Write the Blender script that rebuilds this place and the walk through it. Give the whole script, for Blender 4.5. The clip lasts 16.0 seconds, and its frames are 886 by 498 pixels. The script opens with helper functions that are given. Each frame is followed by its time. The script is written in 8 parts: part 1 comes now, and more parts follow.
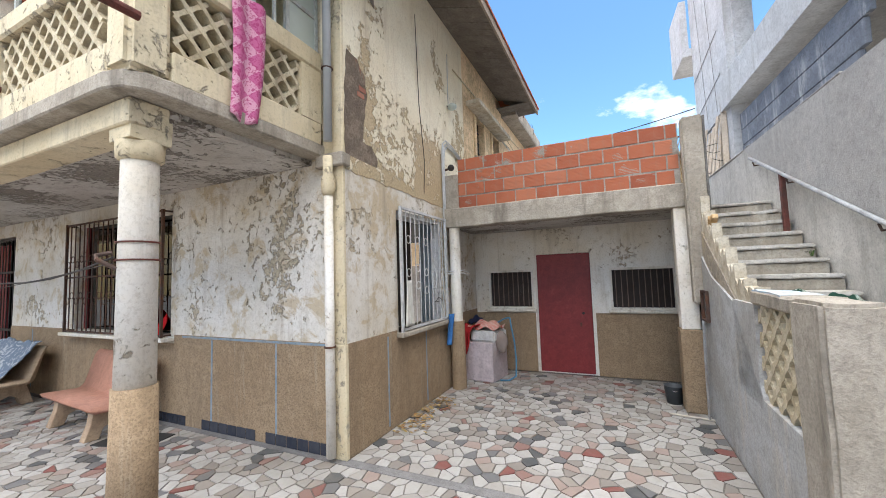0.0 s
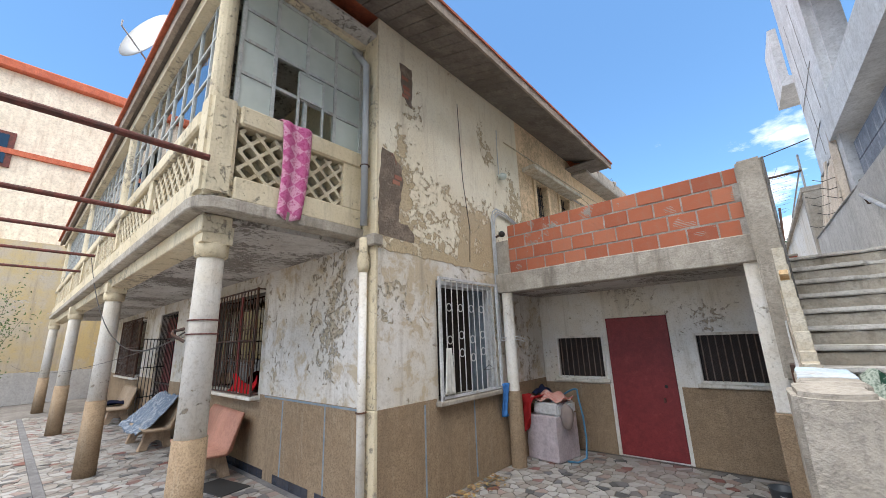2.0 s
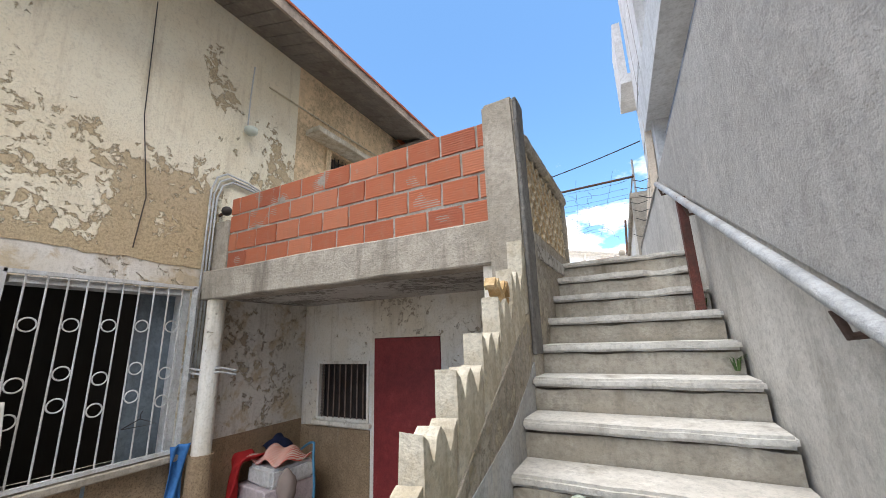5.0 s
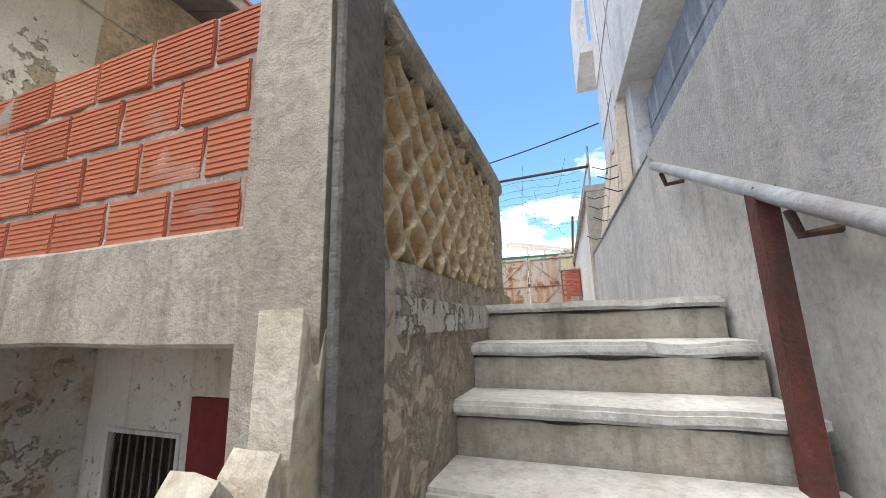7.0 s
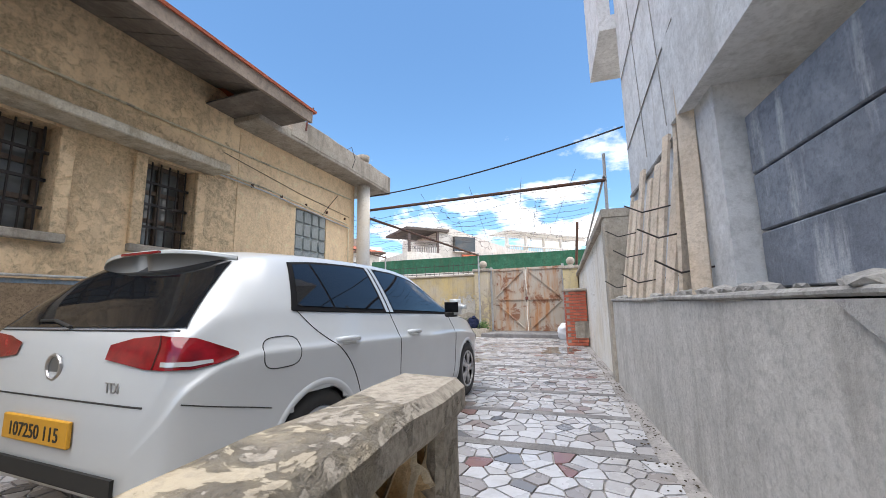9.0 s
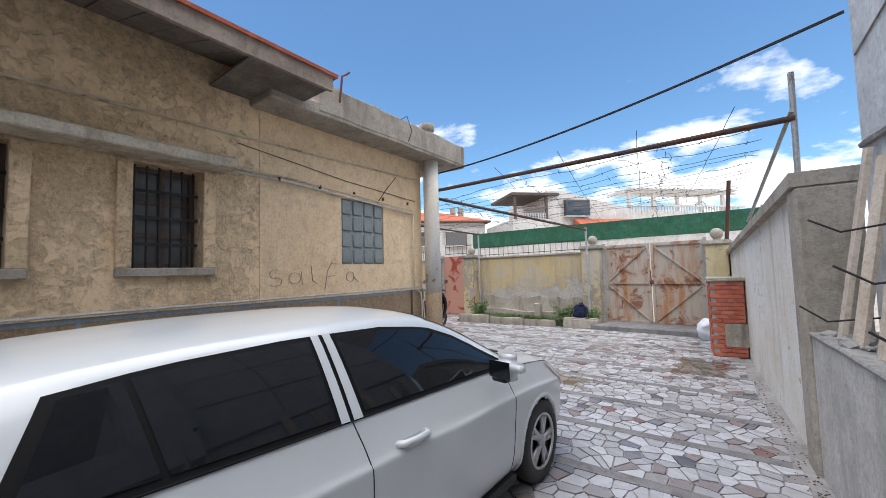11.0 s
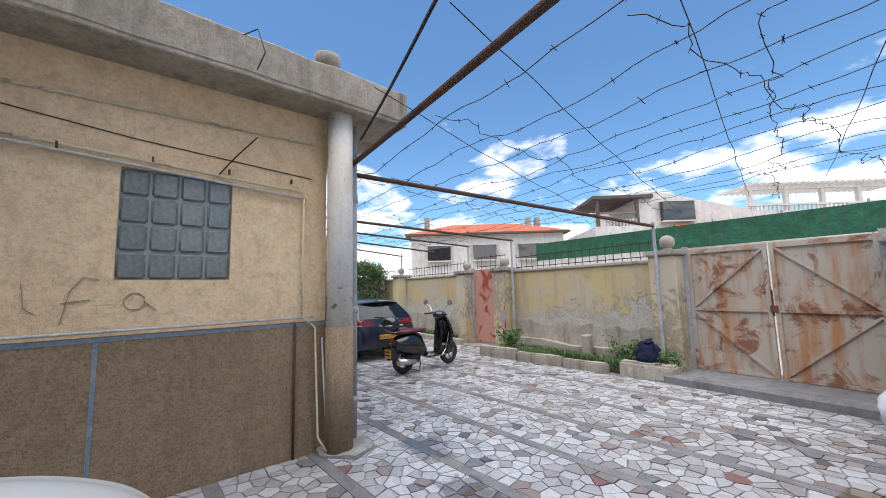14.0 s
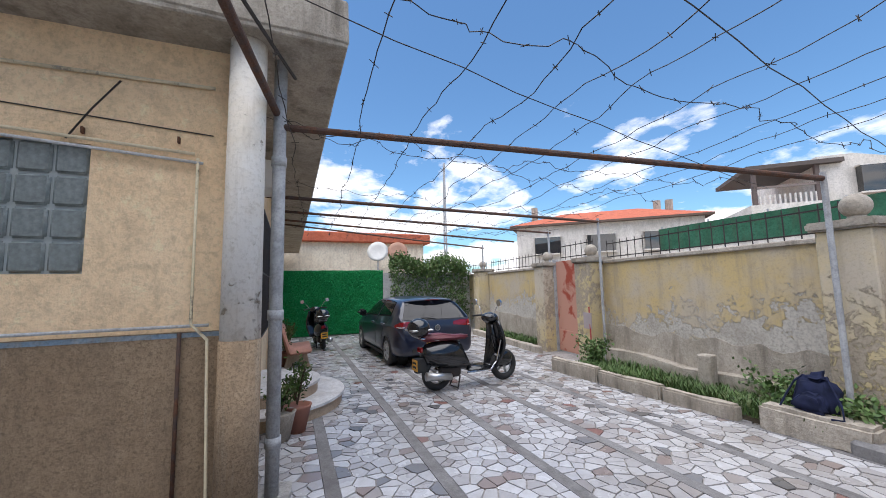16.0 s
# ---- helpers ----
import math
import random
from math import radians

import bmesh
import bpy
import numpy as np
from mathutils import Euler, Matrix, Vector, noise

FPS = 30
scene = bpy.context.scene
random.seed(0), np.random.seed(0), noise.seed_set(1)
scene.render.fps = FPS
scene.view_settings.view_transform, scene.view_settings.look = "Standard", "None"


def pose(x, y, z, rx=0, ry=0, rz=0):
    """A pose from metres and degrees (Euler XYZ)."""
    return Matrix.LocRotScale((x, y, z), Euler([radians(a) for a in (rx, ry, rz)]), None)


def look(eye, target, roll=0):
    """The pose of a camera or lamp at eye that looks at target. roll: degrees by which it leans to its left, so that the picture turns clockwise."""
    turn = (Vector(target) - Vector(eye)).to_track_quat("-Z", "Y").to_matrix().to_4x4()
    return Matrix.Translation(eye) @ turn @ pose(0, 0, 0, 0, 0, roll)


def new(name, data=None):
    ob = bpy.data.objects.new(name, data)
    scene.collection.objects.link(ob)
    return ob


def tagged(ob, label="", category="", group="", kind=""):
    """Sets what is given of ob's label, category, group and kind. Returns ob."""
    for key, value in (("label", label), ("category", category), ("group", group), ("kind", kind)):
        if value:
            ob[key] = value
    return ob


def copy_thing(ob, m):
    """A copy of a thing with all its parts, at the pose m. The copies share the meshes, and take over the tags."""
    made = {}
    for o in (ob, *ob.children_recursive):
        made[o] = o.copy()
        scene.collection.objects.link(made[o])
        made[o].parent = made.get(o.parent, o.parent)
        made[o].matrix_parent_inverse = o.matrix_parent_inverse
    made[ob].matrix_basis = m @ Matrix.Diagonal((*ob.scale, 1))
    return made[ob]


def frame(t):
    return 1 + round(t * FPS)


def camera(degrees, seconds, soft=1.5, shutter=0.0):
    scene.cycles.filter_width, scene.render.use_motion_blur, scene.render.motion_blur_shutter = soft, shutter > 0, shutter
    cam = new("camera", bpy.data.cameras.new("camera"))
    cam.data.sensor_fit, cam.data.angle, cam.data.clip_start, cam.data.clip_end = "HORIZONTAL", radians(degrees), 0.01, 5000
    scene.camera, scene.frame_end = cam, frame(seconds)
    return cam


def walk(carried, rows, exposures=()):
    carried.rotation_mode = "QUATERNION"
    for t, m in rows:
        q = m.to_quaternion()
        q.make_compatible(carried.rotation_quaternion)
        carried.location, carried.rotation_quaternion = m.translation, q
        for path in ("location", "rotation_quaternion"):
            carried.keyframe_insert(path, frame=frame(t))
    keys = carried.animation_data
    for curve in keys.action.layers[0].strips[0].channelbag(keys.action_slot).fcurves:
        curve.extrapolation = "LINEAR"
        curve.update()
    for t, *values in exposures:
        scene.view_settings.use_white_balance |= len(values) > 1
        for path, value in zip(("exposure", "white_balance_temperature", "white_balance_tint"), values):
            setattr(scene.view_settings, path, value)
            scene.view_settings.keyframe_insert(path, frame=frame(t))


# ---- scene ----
import functools

cam = camera(99.2, 16.0, soft=0.9)
PATH = [
    (0, (0.077, -0.75, 1.726), (-0.751, 1.065, 1.867), -1.9),
    (0.5, (0.327, -0.765, 1.748), (-0.614, 0.989, 1.941), -2.0),
    (1, (0.595, -0.681, 1.751), (-0.493, 0.961, 2.094), -2.0),
    (1.5, (0.851, -0.583, 1.767), (-0.365, 0.946, 2.194), -2.0),
    (2, (0.969, -0.416, 1.77), (-0.309, 1.047, 2.244), -2.0),
    (2.5, (1.037, -0.166, 1.762), (-0.281, 1.246, 2.282), -1.9),
    (3, (1.157, 0.153, 1.772), (-0.173, 1.552, 2.294), -2.0),
    (3.5, (1.241, 0.63, 1.741), (-0.079, 2.039, 2.261), -1.9),
    (4, (1.471, 1.254, 1.726), (0.282, 2.781, 2.23), -1.7),
    (4.5, (1.615, 1.876, 1.817), (0.566, 3.507, 2.307), -1.9),
    (5, (1.669, 2.343, 1.999), (0.774, 4.07, 2.465), -1.9),
    (5.2, (1.659, 2.488, 2.056), (0.817, 4.245, 2.509), -1.9),
    (7.3, (1.49, 4.11, 2.696), (0.856, 5.973, 3.052), -1.0),
    (7.5, (1.482, 4.217, 2.838), (0.853, 6.089, 3.158), -0.7),
    (8, (1.476, 4.637, 3.041), (0.846, 6.511, 3.345), -1.4),
    (8.5, (1.472, 4.947, 3.242), (0.77, 6.795, 3.546), -0.5),
    (9, (1.388, 5.208, 3.504), (0.739, 7.077, 3.797), -1.1),
    (9.5, (1.348, 5.531, 3.639), (0.616, 7.372, 3.918), -0.9),
    (10, (1.3, 5.892, 3.885), (0.358, 7.642, 4.111), -1.0),
    (10.2, (1.3, 6.017, 3.928), (0.322, 7.752, 4.111), -1.2),
    (12.3, (1.376, 7.821, 4.035), (-0.054, 9.215, 4.149), -1.6),
    (12.5, (1.343, 8.051, 4.039), (-0.091, 9.44, 4.157), -1.4),
    (13, (1.328, 8.585, 4.026), (-0.173, 9.899, 4.175), -1.5),
    (13.5, (1.218, 9.072, 4.023), (-0.303, 10.358, 4.206), -1.4),
    (14, (1.109, 9.59, 4.012), (-0.41, 10.874, 4.224), -1.4),
    (14.5, (1.006, 10.072, 4.007), (-0.561, 11.294, 4.229), -1.4),
    (15, (0.873, 10.53, 4.016), (-0.764, 11.656, 4.243), -1.3),
    (15.5, (0.686, 10.953, 4.016), (-1.061, 11.901, 4.236), -1.2),
    (16, (0.579, 11.413, 4.006), (-1.266, 12.16, 4.206), -1.2),
]
EXPOSURES = [(0, 1.62, 6800, 10), (2, 1.4, 6700, 10), (3.5, 1.42, 6750, 10), (5, 1.58, 6850, 10), (8, 1.52, 6850, 10), (9.5, 1.08, 6700, 12), (12.5, 0.86, 6550, 12), (16, 0.8, 6450, 13)]
walk(cam, [(t, look(eye, target, roll)) for t, eye, target, roll in PATH], EXPOSURES)

# ---- world, sun, exposure ----
world = bpy.data.worlds.new("world")
scene.world = world
world.use_nodes = True
wn, wl = world.node_tree.nodes, world.node_tree.links
wn.clear()
SUN_ELEV, SUN_AZ = 76.0, 150.0   # degrees; azimuth clockwise from +y
sky = wn.new("ShaderNodeTexSky")
sky.sky_type = "NISHITA"
sky.sun_disc = False
sky.sun_elevation, sky.sun_rotation = radians(SUN_ELEV), radians(SUN_AZ)
sky.air_density, sky.dust_density, sky.ozone_density = 1.0, 0.4, 1.6
tc = wn.new("ShaderNodeTexCoord")
sep = wn.new("ShaderNodeSeparateXYZ")
wl.new(tc.outputs["Generated"], sep.inputs[0])
# clouds: a noise on a flat layer above, thicker towards the horizon
zc = wn.new("ShaderNodeMath"); zc.operation = "MAXIMUM"; zc.inputs[1].default_value = 0.04
wl.new(sep.outputs["Z"], zc.inputs[0])
zz = wn.new("ShaderNodeMath"); zz.operation = "ADD"; zz.inputs[1].default_value = 0.22
wl.new(zc.outputs[0], zz.inputs[0])
flat = wn.new("ShaderNodeVectorMath"); flat.operation = "DIVIDE"
comb = wn.new("ShaderNodeCombineXYZ")
for i in range(3):
    wl.new(zz.outputs[0], comb.inputs[i])
wl.new(tc.outputs["Generated"], flat.inputs[0]); wl.new(comb.outputs[0], flat.inputs[1])
cn = wn.new("ShaderNodeTexNoise")
cn.inputs["Scale"].default_value, cn.inputs["Detail"].default_value, cn.inputs["Roughness"].default_value = 1.9, 10.0, 0.58
cn.inputs["Distortion"].default_value = 0.15
wl.new(flat.outputs[0], cn.inputs["Vector"])
band = wn.new("ShaderNodeMapRange")
band.inputs["From Min"].default_value, band.inputs["From Max"].default_value = 0.05, 0.6
band.inputs["To Min"].default_value, band.inputs["To Max"].default_value = 0.20, -0.17
wl.new(sep.outputs["Z"], band.inputs["Value"])
add = wn.new("ShaderNodeMath"); add.operation = "ADD"
wl.new(cn.outputs["Fac"], add.inputs[0]); wl.new(band.outputs[0], add.inputs[1])
ramp = wn.new("ShaderNodeValToRGB")
ramp.color_ramp.elements[0].position, ramp.color_ramp.elements[1].position = 0.555, 0.67
wl.new(add.outputs[0], ramp.inputs[0])
mixc = wn.new("ShaderNodeMix"); mixc.data_type = "RGBA"
mixc.inputs["B"].default_value = (9.0, 9.0, 9.2, 1)
wl.new(ramp.outputs[0], mixc.inputs["Factor"])
tint = wn.new("ShaderNodeMix"); tint.data_type, tint.blend_type = "RGBA", "MULTIPLY"
tint.inputs["Factor"].default_value, tint.inputs["B"].default_value = 1.0, (0.70, 0.97, 1.10, 1)
wl.new(sky.outputs[0], tint.inputs["A"])
wl.new(tint.outputs["Result"], mixc.inputs["A"])
bg = wn.new("ShaderNodeBackground"); bg.inputs["Strength"].default_value = 0.10
wl.new(mixc.outputs["Result"], bg.inputs["Color"])
wo = wn.new("ShaderNodeOutputWorld"); wl.new(bg.outputs[0], wo.inputs[0])
sun_data = bpy.data.lights.new("sun", "SUN")
sun_data.energy, sun_data.angle, sun_data.color = 3.4, radians(95), (1.0, 0.96, 0.90)
sun = new("sun", sun_data)
az, el = radians(SUN_AZ), radians(SUN_ELEV)
sdir = Vector((math.sin(az) * math.cos(el), math.cos(az) * math.cos(el), math.sin(el)))
sun.matrix_world = look(sdir * 60, (0, 0, 0))


# ---- materials ----
class Mat:
    """A small builder of node materials."""

    def __init__(self, name, rough=0.8, metal=0.0, spec=0.4):
        self.m = bpy.data.materials.new(name)
        self.m.use_nodes = True
        self.n, self.l = self.m.node_tree.nodes, self.m.node_tree.links
        self.b = self.n["Principled BSDF"]
        self.b.inputs["Roughness"].default_value = rough
        self.b.inputs["Metallic"].default_value = metal
        self.b.inputs["Specular IOR Level"].default_value = spec
        self.tc = self.n.new("ShaderNodeTexCoord").outputs["Object"]

    def stretch(self, x, y, z):
        mp = self.n.new("ShaderNodeMapping")
        mp.inputs["Scale"].default_value = (x, y, z)
        self.l.new(self.tc, mp.inputs[0])
        return mp.outputs[0]

    def noise(self, scale, detail=6, rough=0.6, vec=None, dist=0.0):
        t = self.n.new("ShaderNodeTexNoise")
        t.inputs["Scale"].default_value, t.inputs["Detail"].default_value = scale, detail
        t.inputs["Roughness"].default_value, t.inputs["Distortion"].default_value = rough, dist
        self.l.new(vec or self.tc, t.inputs["Vector"])
        return t.outputs["Fac"]

    def ramp(self, fac, a, b, va=0.0, vb=1.0):
        r = self.n.new("ShaderNodeMapRange")
        r.inputs["From Min"].default_value, r.inputs["From Max"].default_value = a, b
        r.inputs["To Min"].default_value, r.inputs["To Max"].default_value = va, vb
        self.l.new(fac, r.inputs["Value"])
        return r.outputs[0]

    def mix(self, fac, a, b):
        x = self.n.new("ShaderNodeMix")
        x.data_type = "RGBA"
        for key, v in (("Factor", fac), ("A", a), ("B", b)):
            if isinstance(v, (tuple, list)):
                x.inputs[key].default_value = (*v, 1)
            elif isinstance(v, (int, float)):
                x.inputs[key].default_value = v
            else:
                self.l.new(v, x.inputs[key])
        return x.outputs["Result"]

    def math(self, op, a, b):
        x = self.n.new("ShaderNodeMath")
        x.operation = op
        for i, v in enumerate((a, b)):
            if isinstance(v, (int, float)):
                x.inputs[i].default_value = v
            else:
                self.l.new(v, x.inputs[i])
        return x.outputs[0]

    def color(self, c):
        if isinstance(c, (tuple, list)):
            self.b.inputs["Base Color"].default_value = (*c, 1)
        else:
            self.l.new(c, self.b.inputs["Base Color"])
        return self

    def rough(self, v):
        self.l.new(v, self.b.inputs["Roughness"])
        return self

    def bump(self, h, dist=0.01, strength=0.6):
        bp = self.n.new("ShaderNodeBump")
        bp.inputs["Distance"].default_value, bp.inputs["Strength"].default_value = dist, strength
        self.l.new(h, bp.inputs["Height"])
        self.l.new(bp.outputs[0], self.b.inputs["Normal"])
        return self


def weathered(name, c1, c2, c3=None, big=1.2, fine=40, rough=0.9, edge=(0.45, 0.6), bump=0.006, stain=(0.5, 0.75), spec=0.25, speck=0.45, drip=None):
    """Two tones by a broad noise, blotches and grain by finer ones, and streaky stains of c3."""
    m = Mat(name, rough, spec=spec)
    n1, n2 = m.noise(big, 8, 0.62), m.noise(fine, 5, 0.7)
    n3 = m.noise(fine * 0.2, 9, 0.72, dist=0.3)
    col = m.mix(m.ramp(n1, *edge), c1, c2)
    col = m.mix(m.ramp(n3, 0.5, 0.6, 0, 0.4), col, tuple(v * 0.68 for v in c2))
    col = m.mix(m.ramp(n3, 0.44, 0.36, 0, 0.4), col, tuple(min(0.85, v * 1.22 + 0.02) for v in c1))
    if c3:
        s = m.noise(1.6, 9, 0.7, m.stretch(2.6, 2.6, 0.4))
        col = m.mix(m.ramp(s, *stain), col, c3)
    if drip:
        d = m.noise(1.0, 8, 0.7, m.stretch(6.5, 6.5, 0.45))
        col = m.mix(m.ramp(d, 0.58, 0.72, 0, 0.55), col, drip)
    col = m.mix(m.ramp(n2, 0.47, 0.66, 0.0, speck), col, tuple(v * 0.42 for v in c1))
    m.color(col)
    h = m.math("ADD", m.math("MULTIPLY", n2, 0.7), m.math("ADD", m.math("MULTIPLY", n1, 0.4), m.math("MULTIPLY", n3, 0.7)))
    m.bump(h, bump * 1.5, 0.9)
    return m.m


def peeling(name, under, paint, paint2, dirt, scale=1.1, lo=0.47, hi=0.5, grain=55, bump=0.012, wear=None, blotch=None, parts=(0.62, 0.62)):
    """Flaking paint on a coarse coat: broad losses with crumbling edges and loose chips."""
    m = Mat(name, 0.92, spec=0.2)
    flake = m.noise(scale * 4.5, 12, 0.66, dist=0.5)
    soft = m.noise(scale * 0.32, 7, 0.6, dist=0.3)
    grain_n = m.noise(grain, 4, 0.68)
    level = m.math("ADD", m.math("MULTIPLY", flake, parts[0]), m.math("MULTIPLY", soft, parts[1]))
    level = m.math("SUBTRACT", level, 0.12)
    if wear:
        sp = m.n.new("ShaderNodeSeparateXYZ")
        m.l.new(m.tc, sp.inputs[0])
        level = m.math("ADD", level, m.ramp(sp.outputs["Z"], *wear))
    mask = m.ramp(level, lo, hi)
    pc = m.mix(m.ramp(m.noise(0.9, 7, 0.65), 0.42, 0.62), paint, paint2)
    if blotch:
        b = m.noise(3.6, 9, 0.68, dist=0.5)
        pc = m.mix(m.ramp(b, 0.52, 0.60, 0, 0.8), pc, blotch)
    st = m.noise(1.5, 9, 0.7, m.stretch(3.4, 3.4, 0.35))
    pc = m.mix(m.ramp(st, 0.53, 0.74, 0, 0.75), pc, dirt)
    pc = m.mix(m.ramp(grain_n, 0.5, 0.68, 0, 0.3), pc, tuple(v * 0.5 for v in paint2))
    pc = m.mix(m.ramp(m.noise(11, 8, 0.7), 0.56, 0.66, 0, 0.35), pc, dirt)
    uc = m.mix(m.ramp(grain_n, 0.42, 0.64, 0, 0.7), under, tuple(v * 0.5 for v in under))
    uc = m.mix(m.ramp(m.noise(2.3, 7, 0.65), 0.47, 0.7, 0, 0.55), uc, dirt)
    m.color(m.mix(mask, uc, pc))
    h = m.math("ADD", m.math("MULTIPLY", mask, 0.9), m.math("MULTIPLY", grain_n, 0.55))
    m.bump(h, bump, 1.0)
    return m.m


def plain(name, c, rough=0.5, metal=0.0, spec=0.5, var=0.15, scale=6.0, bump=0.0):
    m = Mat(name, rough, metal, spec)
    n = m.noise(scale, 5)
    m.color(m.mix(m.ramp(n, 0.3, 0.7, 0, 1), c, tuple(v * (1 - var) for v in c)))
    if bump:
        m.bump(m.noise(scale * 9, 3), bump, 0.6)
    return m.m


def pieces(name, tones, per_object, rough=0.45, spec=0.4, dirt=(0.2, 0.18, 0.15), bump=0.002):
    """Stone, brick or tile pieces whose tone is drawn piece by piece."""
    m = Mat(name, rough, spec=spec)
    src = m.n.new("ShaderNodeObjectInfo").outputs["Random"] if per_object else m.n.new("ShaderNodeNewGeometry").outputs["Random Per Island"]
    r = m.n.new("ShaderNodeValToRGB")
    r.color_ramp.interpolation = "CONSTANT"
    els = r.color_ramp.elements
    while len(els) < len(tones):
        els.new(0.5)
    total, acc = sum(w for w, _ in tones), 0.0
    for e, (w, c) in zip(els, tones):
        e.position, e.color = acc / total, (*c, 1)
        acc += w
    m.l.new(src, r.inputs[0])
    vein = m.noise(9, 8, 0.7, dist=1.2)
    col = m.mix(m.ramp(vein, 0.45, 0.75, 0, 0.4), r.outputs[0], dirt)
    soil = m.noise(0.9, 6, 0.6)
    col = m.mix(m.ramp(soil, 0.52, 0.8, 0, 0.55), col, dirt)
    m.color(col)
    m.rough(m.ramp(m.noise(1.4, 5), 0.35, 0.7, rough - 0.18, rough + 0.25))
    m.bump(vein, bump, 0.5)
    return m.m


MARBLE = [(5.5, (0.361, 0.348, 0.331)), (4, (0.310, 0.292, 0.271)), (3, (0.396, 0.383, 0.370)), (2, (0.267, 0.237, 0.211)), (1.6, (0.292, 0.224, 0.198)),
          (1.4, (0.215, 0.194, 0.176)), (1.2, (0.130, 0.130, 0.135)), (0.5, (0.189, 0.069, 0.060)), (0.8, (0.070, 0.075, 0.080)), (0.4, (0.224, 0.129, 0.112))]
MARBLE_UP = [(8, (0.385, 0.38, 0.39)), (5, (0.32, 0.31, 0.315)), (7, (0.45, 0.45, 0.465)), (2.2, (0.26, 0.24, 0.235)), (1.3, (0.215, 0.175, 0.165)),
             (1.2, (0.16, 0.16, 0.17)), (0.5, (0.09, 0.09, 0.095)), (0.3, (0.19, 0.095, 0.085))]
STONE = {(up, obj): pieces("marble_%s_%s" % ("upper" if up else "lower", "piece" if obj else "field"), MARBLE_UP if up else MARBLE, obj, 0.30 if up else 0.46)
         for up in (0, 1) for obj in (0, 1)}
BRICK_RED = pieces("hollow_brick", [(3, (0.46, 0.155, 0.085)), (2, (0.42, 0.135, 0.075)), (2, (0.50, 0.19, 0.11)), (1, (0.38, 0.12, 0.07))], True, 0.85, 0.2, (0.36, 0.2, 0.14))
BRICK_SMALL = pieces("pier_brick", [(3, (0.45, 0.12, 0.07)), (2, (0.40, 0.10, 0.06)), (2, (0.5, 0.15, 0.09))], True, 0.85, 0.2, (0.3, 0.16, 0.12))
MORTAR = weathered("mortar", (0.40, 0.37, 0.33), (0.32, 0.29, 0.25), (0.25, 0.22, 0.18), 5, 60)
GROUT = weathered("grout", (0.24, 0.22, 0.20), (0.17, 0.155, 0.14), (0.11, 0.1, 0.09), 1.1, 50)
GROUT_UP = weathered("grout_upper", (0.36, 0.34, 0.325), (0.26, 0.245, 0.235), (0.2, 0.19, 0.18), 1.1, 50)
STRIP = weathered("cement_strip", (0.22, 0.215, 0.215), (0.17, 0.165, 0.165), (0.09, 0.085, 0.085), 2.0, 60)
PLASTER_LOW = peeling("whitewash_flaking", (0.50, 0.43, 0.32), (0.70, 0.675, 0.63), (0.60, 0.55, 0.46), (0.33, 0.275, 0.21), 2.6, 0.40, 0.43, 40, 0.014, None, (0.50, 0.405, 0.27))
PLASTER_UP = peeling("ochre_render_flaking", (0.54, 0.43, 0.275), (0.82, 0.755, 0.60), (0.76, 0.67, 0.50), (0.50, 0.405, 0.28), 2.4, 0.455, 0.472, 45, 0.02, (2.9, 4.4, -0.20, 0.035), None, (0.5, 0.86))
OCHRE = weathered("ochre_roughcast", (0.85, 0.65, 0.42), (0.79, 0.58, 0.36), (0.60, 0.44, 0.28), 0.8, 38, 0.95, (0.4, 0.65), 0.012, (0.55, 0.9), 0.25, 0.35)
OCHRE_OLD = peeling("old_ochre_render", (0.64, 0.48, 0.30), (0.85, 0.65, 0.42), (0.78, 0.58, 0.36), (0.54, 0.40, 0.25), 2.6, 0.43, 0.55, 40, 0.010)
DADO = weathered("brown_roughcast", (0.37, 0.27, 0.175), (0.31, 0.22, 0.14), (0.21, 0.155, 0.105), 1.0, 60, 0.95, (0.4, 0.65), 0.012, (0.5, 0.8), 0.25, 0.75, (0.46, 0.40, 0.31))
CREAM = peeling("cream_paint_worn", (0.42, 0.37, 0.29), (0.66, 0.58, 0.42), (0.58, 0.49, 0.33), (0.28, 0.235, 0.175), 3.4, 0.40, 0.44, 40, 0.008)
WHITE_OLD = peeling("old_whitewash", (0.46, 0.40, 0.32), (0.74, 0.72, 0.68), (0.66, 0.60, 0.50), (0.38, 0.325, 0.25), 3.4, 0.36, 0.40, 40, 0.008)
CONCRETE = weathered("old_concrete", (0.44, 0.395, 0.335), (0.35, 0.31, 0.255), (0.16, 0.14, 0.115), 1.8, 45, 0.92, (0.42, 0.6), 0.010, (0.52, 0.72), 0.25, 0.5, (0.17, 0.15, 0.125))
CONC_DARK = weathered("dark_roughcast", (0.45, 0.44, 0.425), (0.385, 0.375, 0.36), (0.54, 0.52, 0.49), 1.2, 70, 0.95, (0.4, 0.65), 0.007, (0.58, 0.74), 0.25, 0.35, (0.56, 0.545, 0.52))
GREYWALL = weathered("grey_render", (0.55, 0.535, 0.505), (0.47, 0.455, 0.425), (0.30, 0.285, 0.26), 0.9, 34, 0.9, (0.42, 0.6), 0.005, (0.5, 0.74), 0.25, 0.45, (0.31, 0.295, 0.27))
BLUEGREY = weathered("grey_blue_paint", (0.46, 0.47, 0.475), (0.39, 0.38, 0.36), (0.50, 0.47, 0.42), 1.8, 40, 0.9, (0.42, 0.58), 0.008, (0.54, 0.64))
